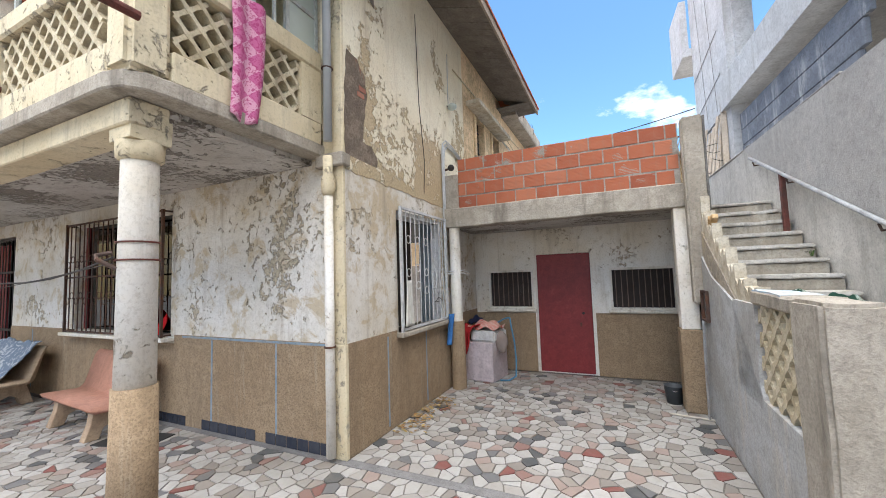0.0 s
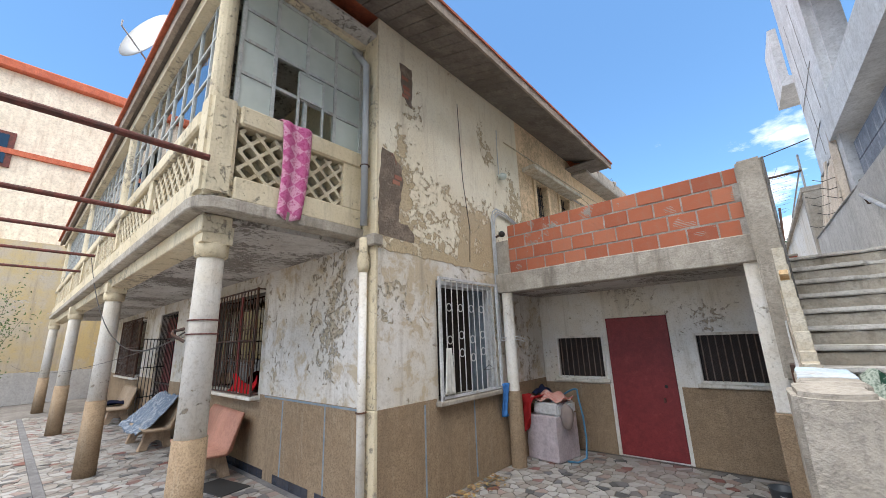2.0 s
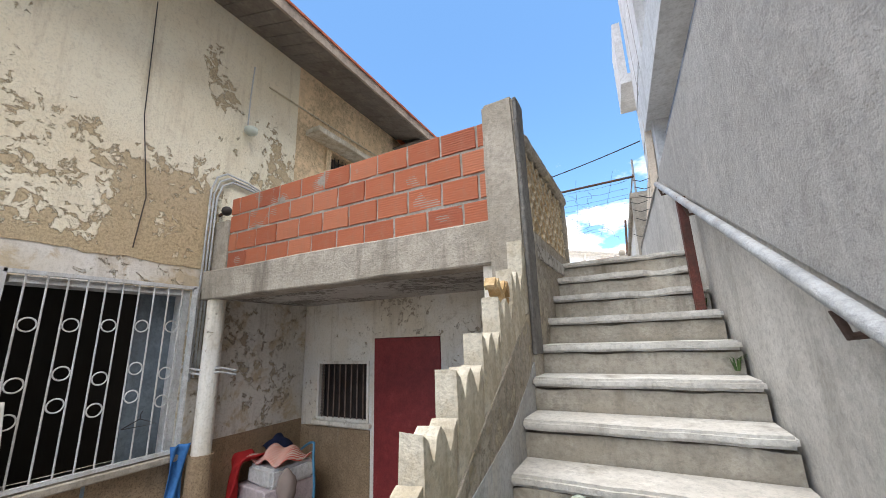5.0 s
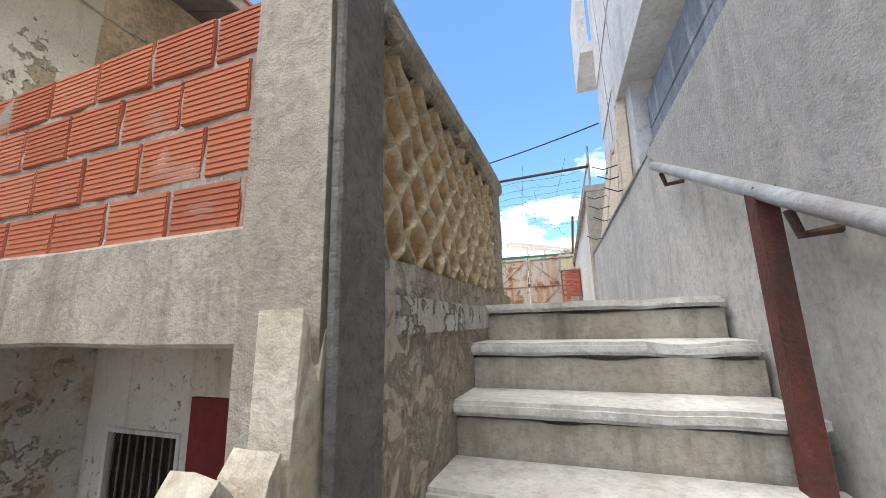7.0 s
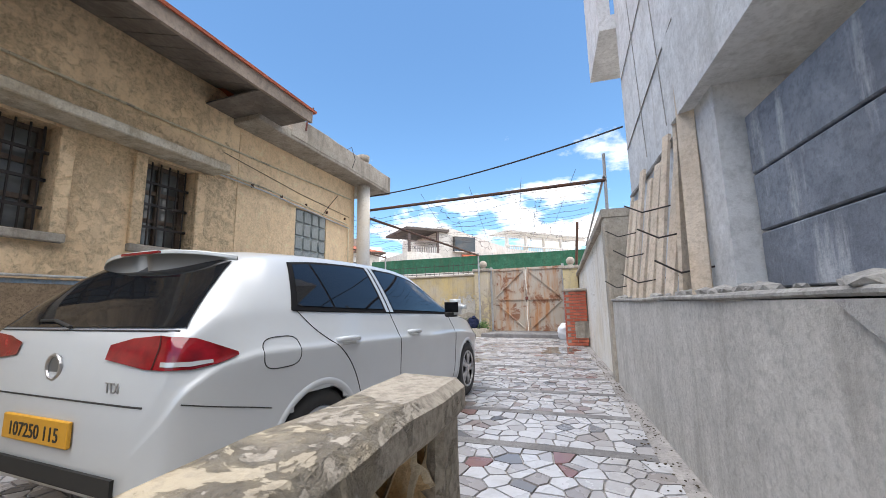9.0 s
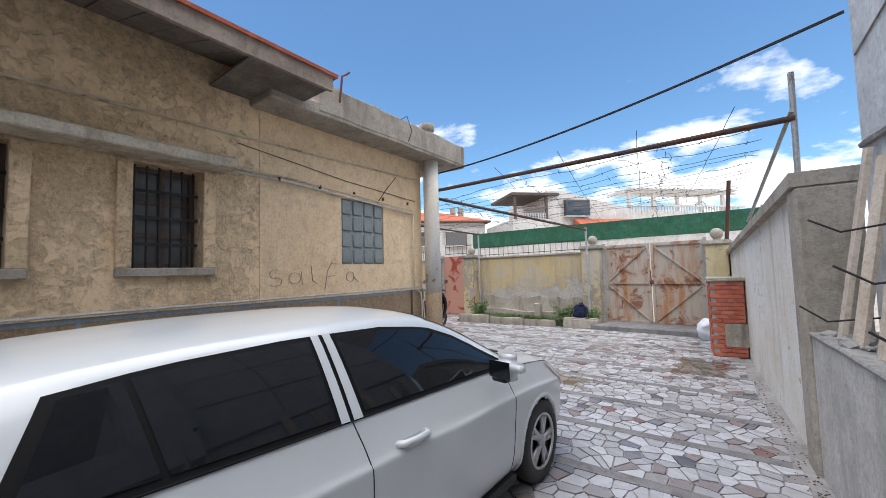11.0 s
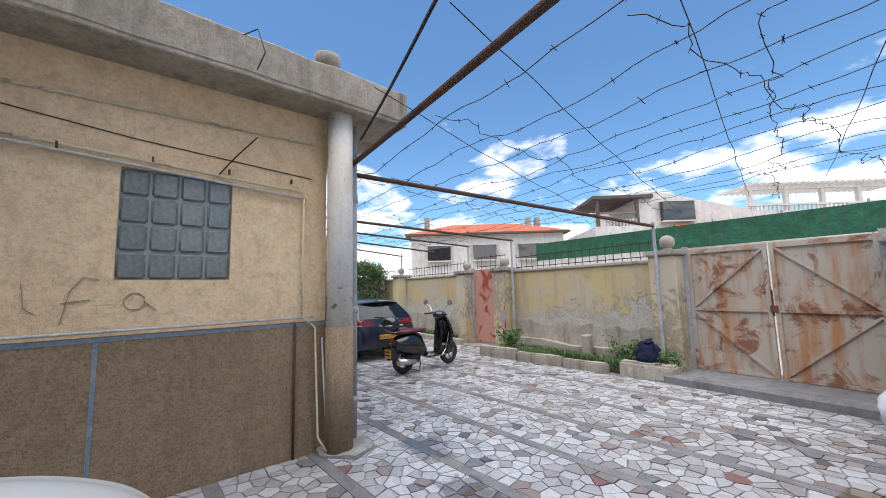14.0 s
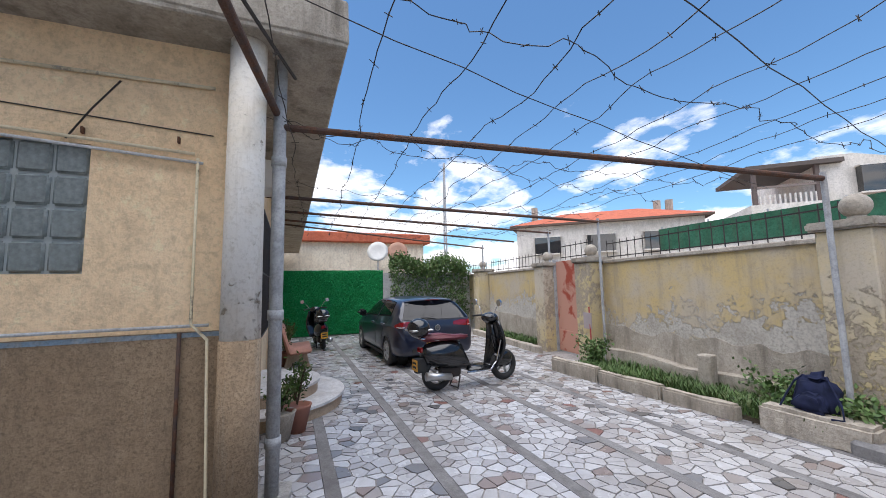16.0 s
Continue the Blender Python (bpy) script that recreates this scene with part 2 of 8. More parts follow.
BUILD = weathered("raw_block_facade", (0.62, 0.635, 0.645), (0.54, 0.55, 0.56), (0.40, 0.40, 0.39), 0.9, 25, 0.9, (0.4, 0.65), 0.006, (0.54, 0.75), 0.25, 0.4, (0.40, 0.385, 0.36))
CEIL = peeling("flaking_soffit", (0.27, 0.245, 0.215), (0.54, 0.52, 0.49), (0.44, 0.41, 0.37), (0.20, 0.18, 0.16), 3.2, 0.45, 0.48, 30, 0.015)
YELLOW = peeling("yellow_limewash", (0.50, 0.47, 0.42), (0.50, 0.385, 0.19), (0.45, 0.39, 0.30), (0.25, 0.22, 0.18), 2.0, 0.44, 0.48, 35, 0.008, (0.75, 1.3, -0.14, 0.10))
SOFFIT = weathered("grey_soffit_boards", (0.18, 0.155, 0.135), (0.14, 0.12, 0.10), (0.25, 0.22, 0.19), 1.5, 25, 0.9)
STEP = weathered("step_concrete", (0.44, 0.405, 0.345), (0.36, 0.32, 0.26), (0.17, 0.145, 0.11), 2.2, 40, 0.9, (0.42, 0.6), 0.008, (0.54, 0.74))
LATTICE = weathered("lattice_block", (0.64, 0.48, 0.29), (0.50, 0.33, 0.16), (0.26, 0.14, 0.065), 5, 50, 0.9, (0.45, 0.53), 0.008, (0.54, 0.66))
TREADSTONE = weathered("tread_stone", (0.62, 0.60, 0.56), (0.53, 0.50, 0.455), (0.24, 0.21, 0.17), 2.2, 40, 0.85, (0.42, 0.6), 0.006, (0.56, 0.76))
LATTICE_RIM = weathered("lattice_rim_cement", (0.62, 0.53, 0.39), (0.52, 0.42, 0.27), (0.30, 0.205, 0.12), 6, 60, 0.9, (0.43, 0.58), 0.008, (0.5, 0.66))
ROUGH_DARK = weathered("dark_grey_roughcast", (0.22, 0.21, 0.195), (0.17, 0.16, 0.15), (0.30, 0.285, 0.26), 3, 45, 0.95, (0.42, 0.6), 0.02, (0.56, 0.75), 0.25, 0.6)
LATTICE_BALC = weathered("lattice_cream", (0.60, 0.53, 0.39), (0.50, 0.42, 0.28), (0.28, 0.22, 0.15), 4, 50, 0.9, (0.42, 0.6), 0.005, (0.5, 0.75))
BLOCK_PALE = weathered("pale_broken_block", (0.60, 0.55, 0.45), (0.50, 0.43, 0.32), (0.28, 0.23, 0.165), 5, 50, 0.9, (0.42, 0.58), 0.008, (0.52, 0.7))
COPING = peeling("ochre_flaked_cement", (0.40, 0.355, 0.295), (0.46, 0.385, 0.27), (0.44, 0.40, 0.34), (0.15, 0.125, 0.095), 3.0, 0.50, 0.58, 45, 0.010)
DOOR_RED = weathered("dark_red_paint", (0.235, 0.030, 0.032), (0.20, 0.026, 0.028), (0.15, 0.025, 0.025), 1.5, 60, 0.5, (0.4, 0.65), 0.002, (0.55, 0.9), 0.4)
IRON = weathered("rusty_iron", (0.09, 0.06, 0.05), (0.13, 0.06, 0.035), (0.06, 0.045, 0.04), 8, 70, 0.8)
IRON_RED = weathered("red_oxide_iron", (0.16, 0.05, 0.04), (0.10, 0.045, 0.035), (0.06, 0.04, 0.035), 8, 70, 0.7)
IRON_WHITE = weathered("white_painted_iron", (0.60, 0.61, 0.62), (0.52, 0.53, 0.54), (0.36, 0.30, 0.24), 9, 80, 0.6)
IRON_DARK = plain("dark_iron", (0.035, 0.028, 0.026), 0.6, 0.3)
GALV = weathered("galvanised_pipe", (0.40, 0.41, 0.42), (0.33, 0.34, 0.35), (0.22, 0.18, 0.15), 6, 60, 0.55)
PVC = plain("grey_pvc", (0.36, 0.38, 0.39), 0.55)
WOOD = weathered("raw_timber", (0.62, 0.53, 0.43), (0.54, 0.44, 0.34), (0.40, 0.35, 0.30), 3, 40, 0.85)
FORMWORK = weathered("formwork_board", (0.25, 0.28, 0.33), (0.18, 0.20, 0.24), (0.46, 0.48, 0.51), 1.2, 40, 0.85, (0.42, 0.58), 0.004, (0.54, 0.64))
BLACK = plain("black_rubber", (0.02, 0.02, 0.02), 0.7)
# near-black paint that stands in for the lack of light indoors
ROOM_SHADE = plain("painted_room_dark", (0.03, 0.028, 0.027), 0.9)
PLINTH = pieces("dark_tile", [(1, (0.025, 0.03, 0.045)), (1, (0.035, 0.04, 0.055))], True, 0.25, 0.5, (0.08, 0.08, 0.08))
ROOFTILE = weathered("red_roof_tile", (0.50, 0.14, 0.075), (0.42, 0.11, 0.06), (0.3, 0.1, 0.07), 2, 30, 0.85)
FARWALL = weathered("far_white_wall", (0.66, 0.62, 0.57), (0.60, 0.56, 0.50), (0.46, 0.42, 0.38), 0.6, 10, 0.9)
FARBEIGE = weathered("far_beige_wall", (0.72, 0.64, 0.51), (0.68, 0.59, 0.46), (0.5, 0.4, 0.3), 0.4, 10, 0.9)
SOIL = weathered("soil", (0.10, 0.08, 0.055), (0.07, 0.055, 0.04), (0.05, 0.05, 0.03), 4, 50, 0.95)
SAND = weathered("cement_rubble", (0.36, 0.35, 0.33), (0.28, 0.27, 0.26), (0.2, 0.19, 0.18), 6, 60, 0.95)
LEAF = pieces("leaf", [(2, (0.07, 0.13, 0.035)), (2, (0.10, 0.17, 0.05)), (1, (0.12, 0.15, 0.06)), (1, (0.05, 0.095, 0.03))], False, 0.6, 0.3, (0.05, 0.07, 0.03))


def glass_mat(name, tint=(0.9, 0.95, 0.95), rough=0.02, alpha=0.25):
    m = bpy.data.materials.new(name)
    m.use_nodes = True
    n, l = m.node_tree.nodes, m.node_tree.links
    n.clear()
    g, tr, mx, o, f = (n.new(k) for k in ("ShaderNodeBsdfGlossy", "ShaderNodeBsdfTransparent", "ShaderNodeMixShader", "ShaderNodeOutputMaterial", "ShaderNodeFresnel"))
    g.inputs["Roughness"].default_value = rough
    tr.inputs["Color"].default_value = (*tint, 1)
    f.inputs["IOR"].default_value = 1.5
    ad = n.new("ShaderNodeMath")
    ad.operation, ad.use_clamp = "ADD", True
    ad.inputs[1].default_value = alpha
    l.new(f.outputs[0], ad.inputs[0])
    l.new(ad.outputs[0], mx.inputs[0]); l.new(tr.outputs[0], mx.inputs[1]); l.new(g.outputs[0], mx.inputs[2])
    l.new(mx.outputs[0], o.inputs[0])
    return m


GLASS = glass_mat("window_glass", (0.70, 0.76, 0.74), 0.02, 0.28)
GLASS_DARK = glass_mat("tinted_glass", (0.05, 0.055, 0.06), 0.01, 0.10)
GLASS_FROST = plain("wired_frosted_glass", (0.52, 0.57, 0.52), 0.25, 0, 0.5, 0.2, 2.0)
GLASS_BLOCK = plain("glass_block", (0.30, 0.345, 0.34), 0.12, 0.0, 0.7, 0.5, 14.0, 0.01)


# ---- mesh helpers ----
def box(bm, x0, x1, y0, y1, z0, z1, bev=0.0, seg=1):
    r = bmesh.ops.create_cube(bm, size=1)
    vs = r["verts"]
    bmesh.ops.scale(bm, vec=(abs(x1 - x0), abs(y1 - y0), abs(z1 - z0)), verts=vs)
    bmesh.ops.translate(bm, vec=((x0 + x1) / 2, (y0 + y1) / 2, (z0 + z1) / 2), verts=vs)
    if bev:
        es = list({e for v in vs for e in v.link_edges})
        bmesh.ops.bevel(bm, geom=es, offset=bev, segments=seg, affect="EDGES")
    return bm


def one_box(*a, **k):
    return box(bmesh.new(), *a, **k)


def rod(bm, a, b, r, r2=None, n=10, caps=True):
    a, b = Vector(a), Vector(b)
    d = b - a
    m = Matrix.Translation((a + b) / 2) @ d.to_track_quat("Z", "Y").to_matrix().to_4x4()
    bmesh.ops.create_cone(bm, cap_ends=caps, segments=n, radius1=r, radius2=r if r2 is None else r2, depth=d.length, matrix=m)
    return bm


def tube(bm, pts, r, n=8):
    """One swept pipe along a line of points."""
    pts = [Vector(p) for p in pts]
    rings, side = [], None
    for i, p in enumerate(pts):
        d = ((pts[i] - pts[i - 1]).normalized() if i else Vector((0, 0, 0))) + ((pts[i + 1] - pts[i]).normalized() if i + 1 < len(pts) else Vector((0, 0, 0)))
        d = d.normalized() if d.length > 1e-6 else Vector((0, 0, 1))
        side = d.orthogonal().normalized() if side is None else (side - d * side.dot(d)).normalized()
        up = d.cross(side)
        rings.append([bm.verts.new(p + (side * math.cos(2 * math.pi * k / n) + up * math.sin(2 * math.pi * k / n)) * r) for k in range(n)])
    for p, q in zip(rings, rings[1:]):
        for k in range(n):
            bm.faces.new((p[k], p[(k + 1) % n], q[(k + 1) % n], q[k]))
    bm.faces.new(rings[0][::-1])
    bm.faces.new(rings[-1])
    return bm


def bar(bm, a, b, w, h):
    """A square bar from a to b."""
    a, b = Vector(a), Vector(b)
    d = b - a
    m = Matrix.Translation((a + b) / 2) @ d.to_track_quat("Z", "Y").to_matrix().to_4x4() @ Matrix.Diagonal((w, h, d.length, 1))
    bmesh.ops.create_cube(bm, size=1, matrix=m)
    return bm


def prism(bm, poly, axis, a, b):
    """A polygon (pairs in the two other axes, in x, y, z order) pushed from a to b along an axis."""
    def at(p, c):
        return {"x": (c, p[0], p[1]), "y": (p[0], c, p[1]), "z": (p[0], p[1], c)}[axis]
    v0, v1 = [bm.verts.new(at(p, a)) for p in poly], [bm.verts.new(at(p, b)) for p in poly]
    fs = [bm.faces.new(v0[::-1]), bm.faces.new(v1)]
    for i in range(len(poly)):
        j = (i + 1) % len(poly)
        fs.append(bm.faces.new((v0[i], v0[j], v1[j], v1[i])))
    bmesh.ops.recalc_face_normals(bm, faces=fs)
    return bm


def lathe(bm, prof, at=(0, 0, 0), n=20):
    """Rings of (radius, height) round a vertical axis."""
    rings = []
    for r, z in prof:
        rings.append([bm.verts.new((at[0] + r * math.cos(2 * math.pi * i / n), at[1] + r * math.sin(2 * math.pi * i / n), at[2] + z)) for i in range(n)])
    for p, q in zip(rings, rings[1:]):
        for i in range(n):
            bm.faces.new((p[i], p[(i + 1) % n], q[(i + 1) % n], q[i]))
    bm.faces.new(rings[0][::-1])
    bm.faces.new(rings[-1])
    return bm


def ring(bm, c, r, tr, axis="x", n=16, k=6):
    """A small iron hoop."""
    vs = []
    for i in range(n):
        a = 2 * math.pi * i / n
        row = []
        for j in range(k):
            b = 2 * math.pi * j / k
            u, w = (r + tr * math.cos(b)) * math.cos(a), (r + tr * math.cos(b)) * math.sin(a)
            h = tr * math.sin(b)
            p = {"x": (h, u, w), "y": (u, h, w), "z": (u, w, h)}[axis]
            row.append(bm.verts.new((c[0] + p[0], c[1] + p[1], c[2] + p[2])))
        vs.append(row)
    for i in range(n):
        for j in range(k):
            bm.faces.new((vs[i][j], vs[(i + 1) % n][j], vs[(i + 1) % n][(j + 1) % k], vs[i][(j + 1) % k]))
    return bm


def roughen(bm, amount, scale=3.0, cuts=0):
    """Worn, uneven surfaces: every corner shifted by a noise."""
    if cuts:
        bmesh.ops.subdivide_edges(bm, edges=bm.edges[:], cuts=cuts, use_grid_fill=True)
    for v in bm.verts:
        v.co += noise.noise_vector(v.co * scale) * amount
    return bm


def mesh_of(name, bm, material, smooth=False):
    me = bpy.data.meshes.new(name)
    bm.to_mesh(me)
    bm.free()
    me.materials.append(material)
    if smooth:
        me.polygons.foreach_set("use_smooth", [True] * len(me.polygons))
    return me


def part(name, bm, material, parent=None, label="", smooth=False):
    ob = new(name, mesh_of(name, bm, material, smooth))
    ob.parent = parent
    if label:
        tagged(ob, label)
    return ob


def thing(name, m, label, category, group="", kind=""):
    ob = new(name)
    ob.empty_display_size = 0.1
    ob.matrix_basis = m
    return tagged(ob, label, category, group, kind)


def struct(name, bm, material, label="", category="", m=None):
    ob = part(name, bm, material)
    if m is not None:
        ob.matrix_basis = m
    return tagged(ob, label, category, kind="structure")


def solo(name, bm, material, label, category, group="", m=None, smooth=False, kind=""):
    ob = part(name, bm, material, smooth=smooth)
    if m is not None:
        ob.matrix_basis = m
    return tagged(ob, label, category, group, kind)


def pierced(bm, axis, p0, p1, a0, a1, z0, z1, holes):
    """A wall of the thickness p0..p1 that runs from a0 to a1 along the axis, with openings (a, b, z, z')."""
    def put(a, b, c, d):
        if b - a > 1e-4 and d - c > 1e-4:
            if axis == "y":
                box(bm, p0, p1, a, b, c, d)
            else:
                box(bm, a, b, p0, p1, c, d)
    cuts = sorted({a0, a1, *(h[0] for h in holes), *(h[1] for h in holes)})
    for a, b in zip(cuts, cuts[1:]):
        zs = [z0]
        for h in sorted((h for h in holes if h[0] <= a + 1e-6 and h[1] >= b - 1e-6), key=lambda h: h[2]):
            put(a, b, zs[-1], h[2])
            zs.append(h[3])
        put(a, b, zs[-1], z1)
    return bm


EAST = pose(2.34, 0, 0, 0, 0, 3.12)      # frame of the stair wall and the building beyond: x into it, y along it
NORTH = pose(0, 16.25, 2.6, 0, 0, -5.0)  # frame of the street wall with the gate: x along it, y behind it
UP = 2.6                                 # level of the upper yard

# ---- setting: grounds ----
HX, HY, HN, HW = -2.36, 2.24, 11.05, -17.9   # house: side face, front face, back face, far end
g = bmesh.new()
box(g, -900, 900, -900, 6.25, -0.6, -0.012)
struct("ground", g, GROUT, "dark cement bed of the lower yard paving", "ground")
g = bmesh.new()
box(g, HX, 2.2, 6.25, 17.0, -0.5, UP - 0.012)
box(g, -40, HX, HN, 17.6, -0.5, UP - 0.012)
struct("ground_upper", g, GROUT_UP, "grey cement bed of the upper yard paving", "ground")
g = bmesh.new()
box(g, -900, 900, 17.6, 1500, -0.6, UP - 0.25)
box(g, 2.8, 900, 6.25, 17.6, -0.6, UP - 0.25)
struct("ground_street", g, CONCRETE, "worn grey street surface beyond the wall", "ground")

# ---- setting: house walls ----
LOWWIN = (3.22, 4.54, 1.06, 2.56)
g = pierced(bmesh.new(), "y", HX - 0.28, HX, HY, 6.3, 0.0, 2.86, [LOWWIN])
struct("wall_side_lower", g, PLASTER_LOW, "flaking whitewashed side wall with bare ochre patches", "wall")
g = pierced(bmesh.new(), "y", HX - 0.28, HX - 0.003, 5.7, 8.52, 2.86, 6.03, [(6.36, 6.86, 4.1, 4.95), (7.5, 8.0, 4.1, 4.95)])
struct("wall_side_middle", g, OCHRE_OLD, "worn ochre render round two barred windows", "wall")
g = box(bmesh.new(), HX - 0.28, HX - 0.003, HY, 5.7, 2.86, 6.03)
struct("wall_side_upper", g, PLASTER_UP, "ochre roughcast wall with peeling cream paint", "wall")
g = pierced(bmesh.new(), "y", HX - 0.28, HX + 0.004, 8.52, HN, UP - 0.5, 5.8, [(9.53, 10.24, 4.13, 4.94)])
struct("wall_side_back", g, OCHRE, "re-plastered pale ochre wall stretch", "wall")
g = box(bmesh.new(), HX - 0.28, HX, 6.3, 8.52, 0.0, 2.86)
struct("wall_side_foot", g, OCHRE, "plain wall foot below the upper yard", "wall")
g = pierced(bmesh.new(), "x", HY, HY + 0.28, HW, HX - 0.28, 0.0, 2.97, [(-7.64, -5.17, 1.08, 2.68), (-11.4, -9.85, 0.0, 2.7), (-15.6, -12.95, 1.08, 2.72)])
struct("wall_front_lower", g, PLASTER_LOW, "stained whitewashed veranda wall with yellow patches", "wall")
g = pierced(bmesh.new(), "x", HY, HY + 0.28, HW, HX - 0.28, 2.97, 5.8, [(-9.0, -7.6, 3.15, 5.1), (-5.4, -4.2, 3.15, 5.1)])
struct("wall_front_upper", g, CREAM, "cream wall behind the glazed balcony", "wall")
g = box(bmesh.new(), HW, HX - 0.28, HN - 0.28, HN, UP - 0.5, 5.8)
struct("wall_back", g, OCHRE, "ochre back wall of the house", "wall")
g = box(bmesh.new(), HW, HW + 0.28, HY + 0.28, HN - 0.28, 0, 5.8)
struct("wall_west", g, OCHRE, "ochre end wall of the house", "wall")
# added ceilings and partitions; their near-black colour paints the rooms unlit
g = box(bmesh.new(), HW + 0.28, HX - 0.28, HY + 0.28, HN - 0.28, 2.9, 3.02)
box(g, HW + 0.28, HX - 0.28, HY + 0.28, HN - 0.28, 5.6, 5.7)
struct("ceiling_house", g, ROOM_SHADE, "added ceilings in the house, painted near-black for unlit rooms", "ceiling")
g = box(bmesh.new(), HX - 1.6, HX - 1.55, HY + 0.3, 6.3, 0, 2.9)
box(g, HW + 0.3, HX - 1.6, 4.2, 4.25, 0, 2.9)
struct("wall_inner", g, ROOM_SHADE, "added inner partition, painted near-black for the unlit room", "wall")
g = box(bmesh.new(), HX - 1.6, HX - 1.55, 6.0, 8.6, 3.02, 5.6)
struct("wall_inner_upper", g, ROOM_SHADE, "added upstairs partition, painted near-black for the unlit room", "wall")

# dado of brown roughcast, slightly proud
for a, b, h in ((HY - 0.012, LOWWIN[0] - 0.05, 1.09), (LOWWIN[0] - 0.05, LOWWIN[1] + 0.05, 0.99), (LOWWIN[1] + 0.05, 6.04, 1.09)):
    struct("dado_side", one_box(HX, HX + 0.012, a, b, 0, h), DADO, "brown roughcast dado with a worn edge", "dado")
for a, b, h in ((HW, -15.7, 1.09), (-15.7, -12.85, 0.98), (-12.85, -11.4, 1.09), (-9.85, -7.74, 1.09), (-7.74, -5.07, 0.98), (-5.07, HX, 1.09)):
    struct("dado_front", one_box(a, b, HY - 0.012, HY, 0, h), DADO, "brown roughcast dado under the veranda", "dado")
g = box(bmesh.new(), HX + 0.004, HX + 0.018, 6.25, HN, UP - 0.01, 3.75)
struct("dado_upper", g, DADO, "brown roughcast dado along the upper yard", "dado")
# blue joint lines on the dado
g = bmesh.new()
for y in (2.95, 3.9):
    box(g, HX + 0.012, HX + 0.016, y, y + 0.025, 0.05, 1.05)
for y in (7.2, 8.35, 9.45):
    box(g, HX + 0.018, HX + 0.022, y, y + 0.025, UP, 3.72)
box(g, HX + 0.018, HX + 0.022, 6.4, HN, 3.715, 3.745)
for x in (-3.3, -4.35, -9.0):
    box(g, x, x + 0.025, HY - 0.016, HY - 0.012, 0.1, 1.05)
box(g, -4.9, -2.6, HY - 0.016, HY - 0.012, 1.06, 1.085)
BLUELINE = weathered("faded_blue_paint", (0.22, 0.30, 0.37), (0.30, 0.33, 0.34), (0.3, 0.25, 0.18), 9, 60)
struct("trim_blue", g, BLUELINE, "faded blue painted joint lines", "trim")
# band between the storeys and the corner pilaster
g = bmesh.new()
box(g, HX - 0.3, HX + 0.05, HY - 0.09, HY + 0.06, 2.86, 2.99, 0.012)
roughen(g, 0.012, 6)
struct("trim_corner", g, CONCRETE, "chipped concrete corner block", "trim")
g = bmesh.new()
box(g, HX - 0.24, HX + 0.014, HY - 0.03, HY + 0.014, 1.09, 5.75, 0.01)
box(g, HX - 0.24, HX + 0.02, HY - 0.036, HY + 0.02, 0.0, 1.09, 0.01)
struct("trim_pilaster", g, CREAM, "cream corner pilaster with flaking paint", "trim")
g = bmesh.new()
n = 26
pts = [(HY + 0.02 + (4.66 - HY) * i / n, 2.84 - 0.05 * i / n + 0.05 * noise.noise(Vector((i * 0.7, 3, 0)))) for i in range(n + 1)]
prism(g, [(HY + 0.02, 3.0), *[(a, b) for a, b in pts], (4.66, 2.93)], "x", HX - 0.002, HX + 0.006)
struct("trim_band", g, PLASTER_UP, "ragged edge of the upper render", "trim")

# terrace and red door niche
g = pierced(bmesh.new(), "x", 6.05, 6.25, HX, 1.0, 0, 2.5, [(-1.21, -0.32, 0.02, 2.04), (-2.10, -1.28, 1.09, 1.78), (-0.03, 0.91, 1.08, 1.76)])
struct("wall_niche", g, WHITE_OLD, "old whitewashed wall with a red door and two barred windows", "wall")
g = bmesh.new()
for a, b in ((HX + 0.012, -1.26), (-0.27, 1.0)):
    box(g, a, b, 6.036, 6.05, 0, 1.02)
struct("dado_niche", g, DADO, "brown roughcast dado under the terrace", "dado")
g = bmesh.new()
box(g, HX + 0.002, 1.12, 4.72, 6.3, 2.49, 2.58)
struct("ceiling_niche", g, CEIL, "flaking grey soffit of the terrace slab", "ceiling")
g = bmesh.new()
box(g, HX + 0.002, 0.9, 4.62, 4.86, 2.47, 2.77, 0.012)
bmesh.ops.subdivide_edges(g, edges=g.edges[:], cuts=6, use_grid_fill=True)
roughen(g, 0.012, 5)
struct("beam_terrace", g, CONCRETE, "chipped concrete edge beam of the terrace", "beam")
g = box(bmesh.new(), HX + 0.002, 0.98, 4.86, 6.25, 2.58, UP - 0.004)
struct("floor_terrace", g, CONCRETE, "grey cement floor of the terrace", "floor")
g = box(bmesh.new(), HX + 0.002, -2.12, 4.70, 4.86, 2.77, 3.32, 0.01)
struct("pier_terrace_house", g, CONCRETE, "short rendered end pier against the house", "pier")
g = box(bmesh.new(), 0.885, 1.11, 4.475, 4.645, 1.3, 3.53, 0.02, 2)
bmesh.ops.subdivide_edges(g, edges=g.edges[:], cuts=3, use_grid_fill=True)
roughen(g, 0.01, 5)
struct("pier_terrace_stair", g, CONCRETE, "rough cement pier at the head of the terrace wall", "pier")
g = box(bmesh.new(), 1.098, 1.122, 4.478, 4.65, 1.9, 3.52, 0.006)
bmesh.ops.subdivide_edges(g, edges=g.edges[:], cuts=4, use_grid_fill=True)
roughen(g, 0.006, 9)
struct("pier_roughcast", g, ROUGH_DARK, "dark grey roughcast coat on the pier side", "pier")
